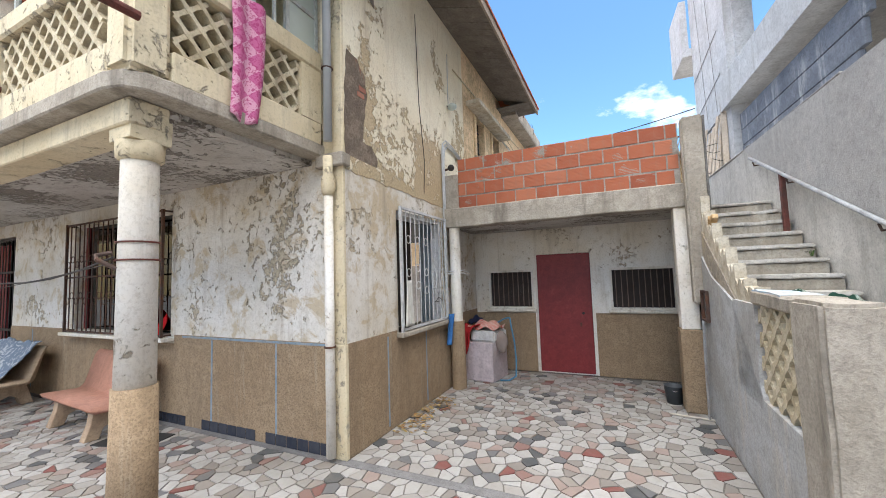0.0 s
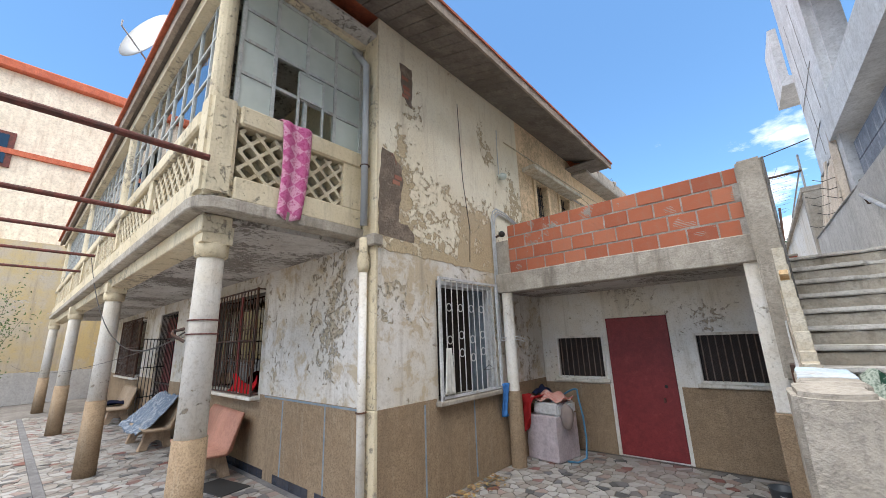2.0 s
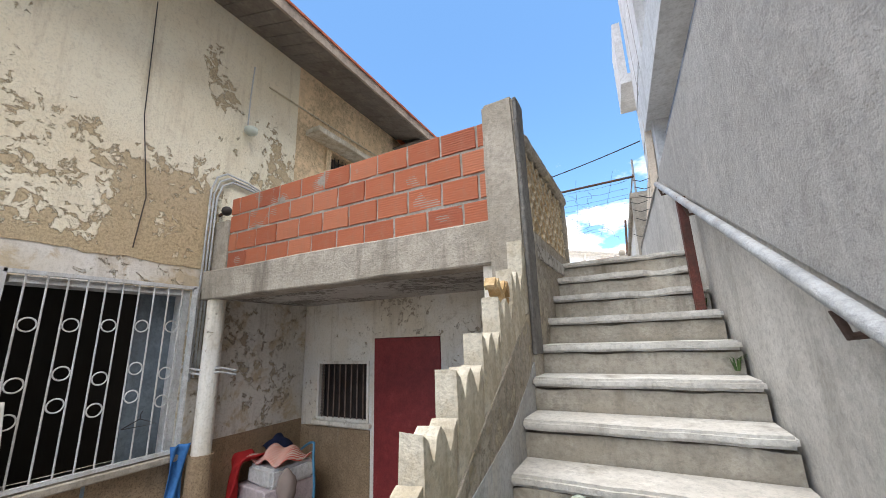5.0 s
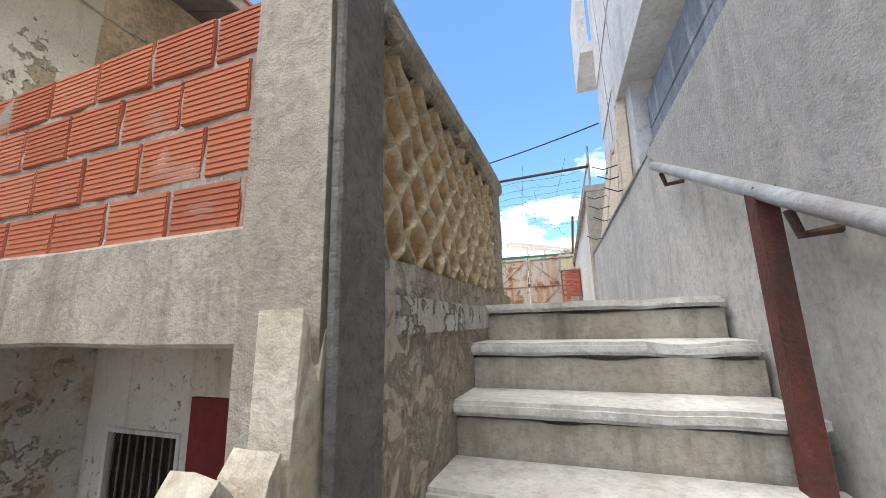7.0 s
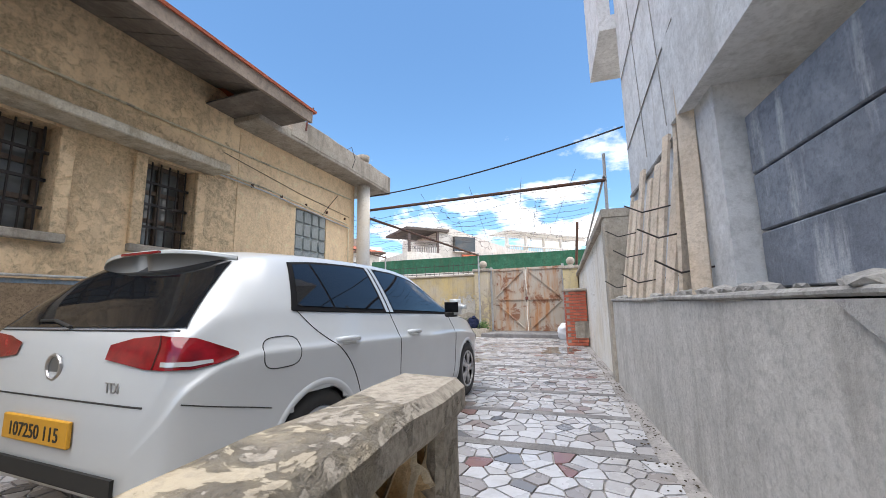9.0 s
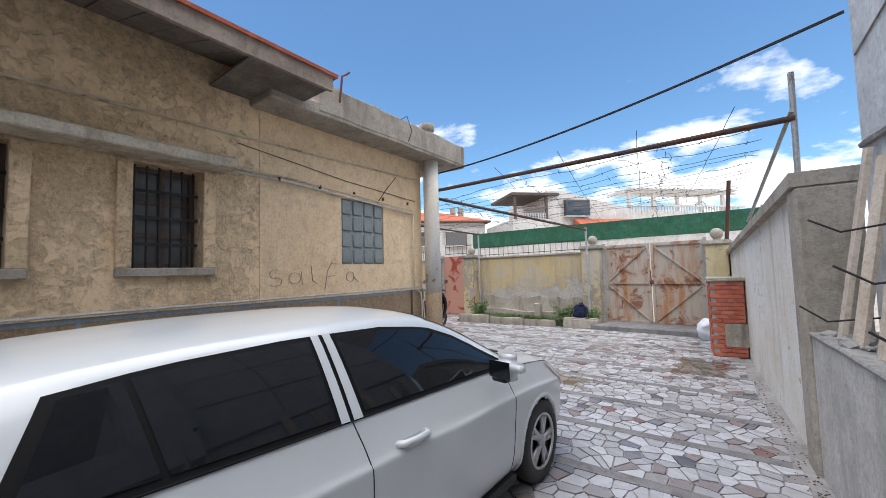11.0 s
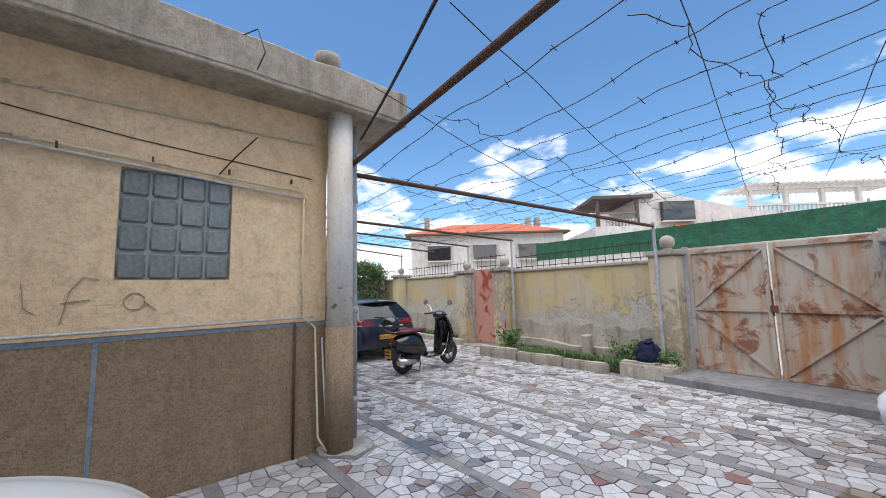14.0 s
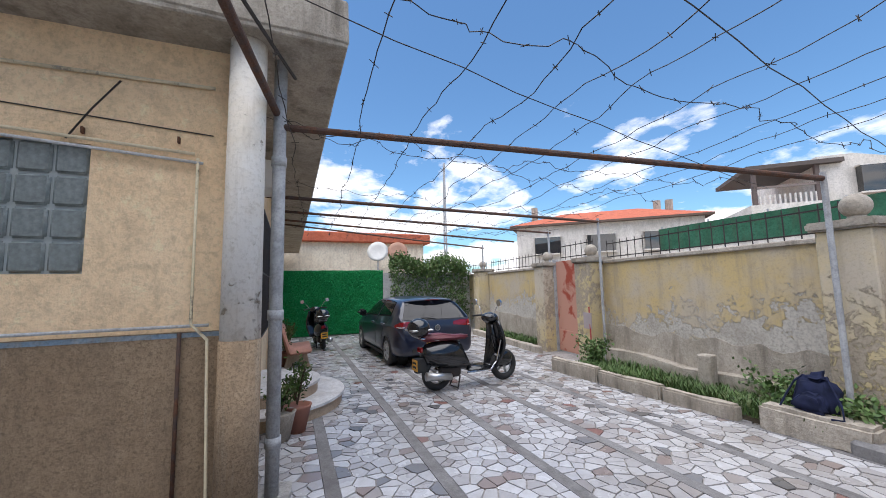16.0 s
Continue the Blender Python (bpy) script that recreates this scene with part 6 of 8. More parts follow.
def hatchback(m, paint, label, plate, badge, s=0.86):
    """A five-door hatchback, 4.26 m long at s = 1; y runs forward from the rear bumper."""
    car = thing("car", m @ Matrix.Diagonal((s, s, s * 0.98, 1)), label, "car")
    AXLES, WR = (0.79, 3.42), 0.318
    ys = np.unique(np.concatenate([CAR_FINE[:, 0], np.linspace(0.35, 1.25, 31), np.linspace(2.98, 3.86, 31), np.linspace(1.25, 2.98, 18)]))
    g = bmesh.new()
    rings = []
    for y in ys:
        half = car_section(round(float(y), 4))
        full = [(a, b) for a, b in half] + [(-a, b) for a, b in half[-2:0:-1]]
        rings.append([g.verts.new((a, y, b)) for a, b in full])
    k = len(rings[0])
    for p, q in zip(rings, rings[1:]):
        for i in range(k):
            c = (p[i].co + p[(i + 1) % k].co + q[i].co + q[(i + 1) % k].co) / 4
            if abs(c.x) > 0.55 and c.z < 0.7 and any(math.hypot(c.y - a, c.z - WR) < 0.328 for a in AXLES):
                continue
            g.faces.new((p[i], p[(i + 1) % k], q[(i + 1) % k], q[i]))
    g.faces.new(rings[0][::-1]); g.faces.new(rings[-1])
    bmesh.ops.recalc_face_normals(g, faces=g.faces[:])
    part("body", g, paint, car, "", True)

    def on_side(sg, y, z, off):
        return (sg * (car_half(y, z) + off), y, z + off * 0.3)

    def side_pane(name, sg, lower, upper, mat_, off):
        """lower and upper: lines of (y, z) along the foot and the head of the pane."""
        lo, hi = np.array(lower, float), np.array(upper, float)
        tl_, th = np.linspace(0, 1, len(lo)), np.linspace(0, 1, len(hi))

        def at(u, v):
            a = np.array([np.interp(u, tl_, lo[:, 0]), np.interp(u, tl_, lo[:, 1])])
            b = np.array([np.interp(u, th, hi[:, 0]), np.interp(u, th, hi[:, 1])])
            c = a * (1 - v) + b * v
            return on_side(sg, float(c[0]), float(c[1]), off)
        return part(name, grid_mesh(at, 16, 8), mat_, car, "", True)

    def end_pane(name, rear, z0, z1, w0, w1, mat_, off, bow=0.0, nu=28, nv=8, arch=0.0):
        def at(u, v):
            e = 2 * u - 1
            x = e * (w0 + (w1 - w0) * v)
            z = z0 + (z1 - z0) * v - (bow + arch * v) * e * e
            return (x, car_end(x, z, rear) + (-off if rear else off), z + off * 0.6)
        return part(name, grid_mesh(at, nu, nv), mat_, car, "", True)

    def seam(name, sg, pts, width=0.007, mat_=BLACK, off=0.0):
        h = bmesh.new()
        fine = smooth_line(pts, 6)
        tube(h, [on_side(sg, a[0], a[1], off) for a in fine], width * 0.5, 5)
        return part(name, h, mat_, car)

    for sg in (1, -1):
        side_pane("window_trim", sg, [(0.62, 1.06), (1.0, 1.044), (1.7, 1.018), (2.4, 0.994), (3.02, 0.970)],
                  [(0.74, 1.345), (1.0, 1.372), (1.5, 1.386), (2.0, 1.372), (2.34, 1.33), (2.6, 1.235), (3.04, 0.99)], COWL, 0.003)
        side_pane("quarter_window", sg, [(0.672, 1.083), (0.98, 1.07)], [(0.77, 1.33), (0.915, 1.348)], CARGLASS, 0.007)
        side_pane("rear_door_window", sg, [(1.0, 1.068), (1.58, 1.046)], [(0.935, 1.35), (1.25, 1.366), (1.56, 1.367)], CARGLASS, 0.007)
        side_pane("door_pillar", sg, [(1.60, 1.024), (1.645, 1.022)], [(1.575, 1.382), (1.615, 1.382)], paint, 0.010)
        side_pane("door_pillar", sg, [(1.665, 1.021), (1.715, 1.019)], [(1.635, 1.382), (1.675, 1.382)], paint, 0.010)
        side_pane("front_door_window", sg, [(1.735, 1.04), (2.2, 1.022), (2.92, 0.992)], [(1.695, 1.366), (2.0, 1.356), (2.3, 1.32), (2.56, 1.228), (2.94, 1.012)], CARGLASS, 0.007)
        for y in AXLES:
            liner = bmesh.new()
            rod(liner, (sg * 0.5, 0, 0), (sg * 0.70, 0, 0), 0.365, n=32)
            part("wheel_well", liner, BLACK, car).matrix_basis = pose(0, y, WR)
            lip = [on_side(sg, y + 0.345 * math.cos(a), WR + 0.345 * math.sin(a), -0.016) for a in np.linspace(-0.28, math.pi + 0.28, 40)]
            part("arch_lip", tube(bmesh.new(), lip, 0.026, 8), paint, car, "", True)
            wh = part("wheel", wheel_mesh("tyre"), BLACK, car, "", True)
            wh.matrix_basis = pose(sg * 0.775, y, 0.312, 0, 0, 0 if sg > 0 else 180)
            part("alloy_rim", wheel_mesh("rim"), ALLOY, wh, "five-spoke alloy rim", True)
        part("sill", one_box(min(sg * 0.80, sg * 0.862), max(sg * 0.80, sg * 0.862), 1.2, 3.02, 0.17, 0.23, bev=0.01), BLACK, car)
        for y, z in ((0.93, 0.872), (1.87, 0.852)):
            h = bmesh.new()
            x = car_half(y + 0.1, z)
            tube(h, [(sg * (x - 0.01), y, z), (sg * (x + 0.028), y + 0.025, z + 0.006), (sg * (x + 0.036), y + 0.1, z + 0.004), (sg * (x + 0.028), y + 0.18, z), (sg * (x - 0.01), y + 0.21, z - 0.004)], 0.017, 10)
            hd = part("door_handle", h, paint, car, "", True)
            # flat patch behind the handle; the hollow's shade is only its grey colour
            side_pane("handle_shade_patch", sg, [(y + 0.03, z - 0.035), (y + 0.17, z - 0.037)], [(y + 0.03, z + 0.012), (y + 0.17, z + 0.01)], SHADEPAINT, 0.002)
        seam("door_gap", sg, [(1.66, 1.018), (1.70, 0.85), (1.71, 0.6), (1.70, 0.27)])
        seam("door_gap", sg, [(0.66, 1.055), (0.78, 0.94), (0.98, 0.80), (1.10, 0.66), (1.17, 0.5), (1.20, 0.30)])
        seam("door_gap", sg, [(2.94, 0.965), (2.99, 0.80), (2.98, 0.55), (2.93, 0.27)])
        seam("bonnet_gap", sg, [(3.12, 0.945), (3.4, 0.915), (3.7, 0.868), (3.92, 0.80)], 0.006)
        seam("bumper_gap", sg, [(0.07, 0.70), (0.2, 0.665), (0.34, 0.63), (0.45, 0.60)], 0.006)
        seam("window_seal", sg, [(0.63, 1.058), (1.0, 1.043), (1.7, 1.017), (2.4, 0.993), (3.0, 0.970)], 0.009, COWL, 0.004)
        g = one_box(-0.115, 0.115, -0.075, 0.095, -0.075, 0.085, bev=0.06, seg=5)
        mr = part("mirror", g, paint if badge else BLACK, car, "door mirror", True)
        mr.matrix_basis = pose(sg * 0.985, 2.72, 1.045, 0, 0, -sg * 10)
        part("mirror_glass", one_box(-0.08, 0.08, -0.079, -0.073, -0.05, 0.055, bev=0.002), CARGLASS, mr)
        part("mirror_foot", one_box(-0.12, 0.0, -0.02, 0.06, -0.1, -0.045, bev=0.012) if sg > 0 else one_box(0.0, 0.12, -0.02, 0.06, -0.1, -0.045, bev=0.012), BLACK, mr, "black mirror foot")

        def lamp(u, v, off=0.008):
            """Across the tail face first, then round the corner along the flank."""
            zlo, zhi = np.interp(u, [0, 0.35, 0.6, 0.8, 1], [0.865, 0.835, 0.83, 0.845, 0.872]), np.interp(u, [0, 0.2, 0.45, 0.65, 1], [0.925, 0.955, 0.968, 0.955, 0.885])
            z = zlo + (zhi - zlo) * v
            if u < 0.55:
                x = 0.36 + (car_half(0.085, z) - 0.36) * u / 0.55
                y = min(car_end(x, z, True), 0.085)
                return (sg * (x + off * 0.4), y - off, z)
            y = 0.085 + 0.19 * (u - 0.55) / 0.45
            return (sg * (car_half(y, z) + off), y - off * 0.4, z)
        tl_ = part("tail_lamp", grid_mesh(lamp, 40, 8), TAILRED, car, "red tail lamp", True)
        part("lamp_divider", grid_mesh(lambda u, v: lamp(0.40 + 0.012 * u + 0.05 * v, v, 0.010), 2, 6), DARKRED, tl_, "dark seam between lamp halves", True)
        part("reversing_strip", grid_mesh(lambda u, v: lamp(0.46 + 0.30 * u, 0.10 + 0.14 * v, 0.011), 16, 2), CLEARLAMP, tl_, "clear lower strip", True)

        def head(u, v):
            y = 3.72 + 0.40 * u
            top = car_section(round(y, 4))[27][1] - 0.012
            z = top - (0.03 + 0.13 * min(1, 1.6 * u)) * (1 - v)
            return on_side(sg, y, z, 0.006)
        part("headlamp", grid_mesh(head, 14, 6), CLEARLAMP, car, "", True)
    end_pane("rear_window", True, 0.995, 1.374, 0.735, 0.58, CARGLASS, 0.007, 0.0, 28, 10, 0.055)
    end_pane("windscreen", False, 1.06, 1.405, 0.715, 0.585, CARGLASS, 0.006, 0.045)
    end_pane("cowl", False, 1.012, 1.062, 0.74, 0.717, COWL, 0.007, 0.045, 28, 4)
    for z in (1.0, 0.69):
        h = bmesh.new()
        line = [(x, car_end(x, z, True) - 0.001, z) for x in np.linspace(-0.66, 0.66, 23)] if z < 0.9 else [(x, car_end(x, 0.985, True) - 0.003, 0.985) for x in np.linspace(-0.72, 0.72, 23)]
        tube(h, line, 0.004, 5)
        part("tailgate_gap", h, BLACK, car)

    def wing(u, v):
        """Roof spoiler: over the top from the roof to the lip, then back under it."""
        x = (2 * u - 1) * 0.58
        e = abs(x / 0.58) ** 2.6
        lip = (0.33 + 0.13 * e, 1.405 - 0.045 * e)
        roof_y = 0.66
        roof_z = float(np.interp(abs(x), car_section(roof_y)[::-1, 0], car_section(roof_y)[::-1, 1])) + 0.002
        if v < 0.6:
            t = v / 0.6
            return (x, roof_y + (lip[0] - roof_y) * t, roof_z + (lip[1] - roof_z) * t ** 1.6)
        if v < 0.75:
            return (x, lip[0] + 0.004, lip[1] - 0.022 * (v - 0.6) / 0.15)
        t, z1 = (v - 0.75) / 0.25, lip[1] - 0.03
        return (x, lip[0] + (car_end(x * 0.97, z1, True) + 0.02 - lip[0]) * t, lip[1] - 0.022 - 0.008 * t)
    sp = grid_mesh(wing, 24, 20)
    sp.verts.ensure_lookup_table()
    sp.faces.new(sp.verts[:21]); sp.faces.new(sp.verts[-21:])
    part("spoiler", sp, paint, car, "", True)
    part("brake_lamp", one_box(-0.16, 0.16, 0.324, 0.345, 1.384, 1.398), TAILRED, car, "red high brake lamp")
    for x in (-0.35, 0.2):
        part("wiper", tube(bmesh.new(), [(x, car_end(x, 1.0, False) + 0.02, 1.01), (x + 0.25, car_end(x + 0.25, 1.04, False) + 0.02, 1.05), (x + 0.48, car_end(min(0.7, x + 0.48), 1.03, False) + 0.02, 1.04)], 0.009, 6), BLACK, car)
    part("rear_wiper", tube(bmesh.new(), [(0.0, car_end(0, 1.0, True) - 0.02, 1.0), (-0.2, car_end(0.2, 1.03, True) - 0.02, 1.03), (-0.34, car_end(0.34, 1.03, True) - 0.02, 1.03)], 0.009, 6), BLACK, car)
    part("bumper", one_box(-0.58, 0.58, -0.014, 0.06, 0.335, 0.44, bev=0.02, seg=2), BLACK, car, "black lower bumper valance")
    pl = part("number_plate", one_box(-0.26, 0.26, -0.022, -0.004, 0.5, 0.61, bev=0.004), PLATE, car, "yellow number plate")
    text(pl, plate, (0, -0.0235, 0.522), 0.085, 90, 0)
    ey = car_end(0, 0.82, True)
    em = part("emblem", ring(bmesh.new(), (0, ey - 0.006, 0.82), 0.055, 0.008, "y", 20), ALLOY, car, "round chrome emblem")
    part("emblem_face", rod(bmesh.new(), (0, ey - 0.004, 0.82), (0, ey + 0.02, 0.82), 0.052, n=20), plain("emblem_grey", (0.25, 0.26, 0.27), 0.3, 0.6), em)
    if badge:
        text(car, badge, (0.46, car_end(0.46, 0.74, True) - 0.003, 0.735), 0.06, 90, 0, ALLOY)
        fl = bmesh.new()
        loop = [(0.505 + 0.115 * math.copysign(abs(math.cos(a)) ** 0.6, math.cos(a)), 0.855 + 0.075 * math.copysign(abs(math.sin(a)) ** 0.6, math.sin(a))) for a in np.linspace(0, 2 * math.pi, 41)]
        tube(fl, [on_side(1, a[0], a[1], 0) for a in loop], 0.003, 5)
        part("fuel_flap", fl, BLACK, car)
    return car


def text(parent, words, at, size, rx, rz, mat_=None):
    """Letters in the built-in font, turned into a mesh."""
    cu = bpy.data.curves.new("letters", "FONT")
    cu.body, cu.size, cu.align_x, cu.extrude = words, size, "CENTER", 0.0015
    ob = bpy.data.objects.new("letters", cu)
    me = bpy.data.meshes.new_from_object(ob)
    bpy.data.objects.remove(ob)
    me.materials.clear()
    me.materials.append(mat_ or BLACK)
    o = new("lettering", me)
    o.parent, o.matrix_basis = parent, pose(*at, rx, 0, rz)
    return o


def wheel_mesh(kind):
    g = bmesh.new()
    if kind == "tyre":
        prof = [(0.20, -0.09), (0.29, -0.1), (0.312, -0.075), (0.312, 0.075), (0.29, 0.1), (0.215, 0.105), (0.205, 0.06), (0.0, 0.05)]
        n = 36
        rows = [[g.verts.new((x, r * math.cos(2 * math.pi * i / n), r * math.sin(2 * math.pi * i / n))) for i in range(n)] for r, x in prof]
        for p, q in zip(rows, rows[1:]):
            for i in range(n):
                g.faces.new((p[i], p[(i + 1) % n], q[(i + 1) % n], q[i]))
    else:
        ring(g, (0.095, 0, 0), 0.2, 0.014, "x", 36, 6)
        for i in range(5):
            a = 2 * math.pi * i / 5
            c, s_ = math.cos(a), math.sin(a)
            for da in (-0.16, 0.16):
                bar(g, (0.09, 0.04 * c, 0.04 * s_), (0.085, 0.2 * math.cos(a + da), 0.2 * math.sin(a + da)), 0.03, 0.035)
        rod(g, (0.06, 0, 0), (0.105, 0, 0), 0.05, n=16)
    return g


def car_paint(name, c):
    m = Mat(name, 0.28, 0.0, 0.5)
    m.b.inputs["Coat Weight"].default_value, m.b.inputs["Coat Roughness"].default_value = 0.6, 0.06
    n_ = m.noise(3.0, 6)
    m.color(m.mix(m.ramp(n_, 0.45, 0.8, 0, 0.25), c, tuple(v * 0.75 + 0.02 for v in c)))
    return m.m


CARGLASS = plain("dark_car_glass", (0.008, 0.009, 0.011), 0.03, 0.0, 0.4, 0.0)
ALLOY = plain("alloy", (0.50, 0.50, 0.51), 0.35, 0.85)
PLATE = plain("yellow_plate", (0.65, 0.33, 0.03), 0.5)
TAILRED = plain("red_lens", (0.30, 0.006, 0.012), 0.1, 0.0, 0.8, 0.75, 9)
COWL = plain("cowl_plastic", (0.010, 0.010, 0.011), 0.85, 0.0, 0.15)
DARKRED = plain("dark_red_lens", (0.06, 0.004, 0.006), 0.15, 0.0, 0.7)
# grey that paints the shade of the handle hollows
SHADEPAINT = plain("painted_recess_shade", (0.40, 0.41, 0.40), 0.35)
CLEARLAMP = plain("clear_lens", (0.55, 0.57, 0.58), 0.1, 0.2, 0.8)
hatchback(pose(-0.57, 6.13, UP, 0, 0, -2.3), car_paint("white_car_paint", (0.51, 0.535, 0.55)), "white five-door hatchback parked beside the house wall", "107250 115", "TDI")
hatchback(pose(-5.75, 13.85, UP, 0, 0, 92), car_paint("dark_blue_car_paint", (0.008, 0.012, 0.03)), "dark blue hatchback parked in the yard", "050116 119 16", "")


# ---- scooters ----
def scooter(m, label, seat_mat, helmet, s=0.88):
    sc = thing("scooter", m @ Matrix.Scale(s, 4), label, "scooter", "scooters")
    SCB = plain("glossy_black_panel", (0.010, 0.011, 0.013), 0.12, 0, 0.7)
    CHROME = plain("chrome", (0.55, 0.55, 0.56), 0.12, 1.0)

    def wheel(y):
        g = bmesh.new()
        ring(g, (0, 0, 0), 0.205, 0.055, "x", 30, 10)
        w = part("wheel", g, BLACK, sc, "", True)
        w.matrix_basis = pose(0, y, 0.26)
        g = bmesh.new()
        ring(g, (0, 0, 0), 0.155, 0.014, "x", 24, 6)
        for i in range(5):
            a = 2 * math.pi * i / 5
            bar(g, (0, 0, 0), (0, 0.155 * math.cos(a), 0.155 * math.sin(a)), 0.03, 0.025)
        rod(g, (-0.05, 0, 0), (0.05, 0, 0), 0.045, n=14)
        part("rim", g, ALLOY, w, "spoked alloy rim", True)
    wheel(0.0); wheel(1.28)
    secs = [(-0.28, 0.05, 0.56, 0.66), (-0.2, 0.13, 0.42, 0.72), (0.0, 0.19, 0.34, 0.76), (0.2, 0.2, 0.30, 0.76), (0.4, 0.16, 0.28, 0.74), (0.52, 0.13, 0.26, 0.5), (0.56, 0.12, 0.25, 0.34)]
    g = bmesh.new()
    rings = []
    for y, w, zb, zt in secs:
        rings.append([g.verts.new((w * math.sin(a) * (1 - 0.15 * max(0, math.cos(a))), y, (zb + zt) / 2 + (zt - zb) / 2 * math.cos(a))) for a in np.linspace(0, 2 * math.pi, 18, endpoint=False)])
    for p, q in zip(rings, rings[1:]):
        for i in range(18):
            g.faces.new((p[i], p[(i + 1) % 18], q[(i + 1) % 18], q[i]))
    g.faces.new(rings[0]); g.faces.new(rings[-1][::-1])
    bmesh.ops.recalc_face_normals(g, faces=g.faces[:])
    part("rear_body", g, SCB, sc, "", True)
    g = bmesh.new()
    prism(g, [(-0.25, 0.76), (0.5, 0.76), (0.56, 0.82), (0.3, 0.83), (0.1, 0.87), (-0.2, 0.87), (-0.28, 0.82)], "x", -0.13, 0.13)
    bmesh.ops.bevel(g, geom=g.edges[:], offset=0.03, segments=3, affect="EDGES")
    part("seat", g, seat_mat, sc, "stitched leather seat", True)
    part("footboard", one_box(-0.17, 0.17, 0.5, 0.95, 0.25, 0.30, bev=0.02, seg=2), SCB, sc, "", True)
    part("sill_trim", tube(bmesh.new(), [(0.18, 0.45, 0.25), (0.18, 0.9, 0.25), (0.17, 1.02, 0.36), (0.2, 1.1, 0.7)], 0.012), CHROME, sc)
    g = bmesh.new()
    rows = []
    for j in range(9):
        t = j / 8
        z, y, w = 0.28 + 0.72 * t, 0.98 + 0.10 * math.sin(3.0 * t) + 0.05 * t, 0.16 + 0.09 * math.sin(3.14 * min(1, t * 1.05))
        rows.append([g.verts.new((w * u, y + 0.10 * (1 - u * u), z)) for u in np.linspace(-1, 1, 9)])
    for p, q in zip(rows, rows[1:]):
        for i in range(8):
            g.faces.new((p[i], p[i + 1], q[i + 1], q[i]))
    fs = part("front_shield", g, SCB, sc, "", True)
    so = fs.modifiers.new("thickness", "SOLIDIFY"); so.thickness = 0.05
    part("steering_column", rod(bmesh.new(), (0, 1.2, 0.35), (0, 1.02, 1.05), 0.05, n=14), SCB, sc, "", True)
    g = bmesh.new()
    bmesh.ops.create_icosphere(g, subdivisions=2, radius=0.2, matrix=pose(0, 1.27, 0.36) @ Matrix.Diagonal((0.5, 1.1, 0.75, 1)))
    part("front_mudguard", g, SCB, sc, "", True)
    g = bmesh.new()
    bmesh.ops.create_icosphere(g, subdivisions=3, radius=0.14, matrix=pose(0, 1.03, 1.06) @ Matrix.Diagonal((1.1, 1.0, 0.65, 1)))
    part("headset", g, SCB, sc, "", True)
    g = bmesh.new()
    bmesh.ops.create_icosphere(g, subdivisions=2, radius=0.075, matrix=pose(0, 1.13, 1.05))
    part("headlamp", g, CLEARLAMP, sc, "", True)
    g = bmesh.new()
    tube(g, [(-0.34, 0.9, 1.08), (-0.12, 1.0, 1.1), (0.12, 1.0, 1.1), (0.34, 0.9, 1.08)], 0.017)
    part("handlebar", g, BLACK, sc)
    for sg in (-1, 1):
        part("mirror_stem", tube(bmesh.new(), [(sg * 0.16, 0.98, 1.1), (sg * 0.26, 1.0, 1.25), (sg * 0.34, 0.97, 1.3)], 0.007, 6), CHROME, sc)
        g = bmesh.new()
        rod(g, (sg * 0.36, 0.99, 1.32), (sg * 0.36, 0.96, 1.32), 0.055, n=18)
        part("mirror", g, CHROME, sc, "round chrome mirror")
    part("tail_lamp", one_box(-0.06, 0.06, -0.31, -0.25, 0.6, 0.68, bev=0.015), TAILRED, sc, "red tail lamp")
    pl = part("number_plate", one_box(-0.09, 0.09, -0.38, -0.37, 0.34, 0.5), PLATE, sc, "yellow number plate")
    for z in (0.38, 0.44):
        part("plate_bar", one_box(-0.06, 0.06, -0.384, -0.38, z, z + 0.03), BLACK, pl)
    part("rear_mudguard", one_box(-0.05, 0.05, -0.37, -0.2, 0.3, 0.52, bev=0.01), BLACK, sc)
    g = rod(bmesh.new(), (0.17, -0.26, 0.27), (0.17, 0.16, 0.22), 0.065, 0.05, 16)
    part("exhaust", g, ALLOY, sc, "silver silencer", True)
    part("stand", tube(bmesh.new(), [(-0.1, 0.36, 0.2), (-0.13, 0.3, 0.02), (0.13, 0.3, 0.02), (0.1, 0.36, 0.2)], 0.013), IRON_DARK, sc)
    part("engine", one_box(-0.12, 0.1, 0.0, 0.4, 0.18, 0.36, bev=0.04), IRON_DARK, sc)
    if helmet:
        g = bmesh.new()
        bmesh.ops.create_icosphere(g, subdivisions=3, radius=0.16, matrix=pose(0, -0.3, 0.97) @ Matrix.Diagonal((1.15, 1.1, 0.95, 1)))
        tc_ = part("top_case", g, SCB, sc, "black helmet-shaped top case", True)
        part("case_band", one_box(-0.16, 0.16, -0.47, -0.12, 0.93, 0.96, bev=0.01), ALLOY, tc_)
        part("rack", tube(bmesh.new(), [(-0.1, 0, 0.78), (-0.1, -0.3, 0.82), (0.1, -0.3, 0.82), (0.1, 0, 0.78)], 0.012), CHROME, sc)
    return sc


MAROON = plain("maroon_leather", (0.13, 0.02, 0.03), 0.5)
A_, B_ = Vector((-4.40, 13.30, UP)), Vector((-4.52, 14.42, UP))
ang = math.degrees(math.atan2(-(B_.x - A_.x), B_.y - A_.y))
scooter(pose(A_.x, A_.y, UP - 0.0, 0, 0, ang), "glossy black retro scooter with a maroon seat on its stand", MAROON, True)
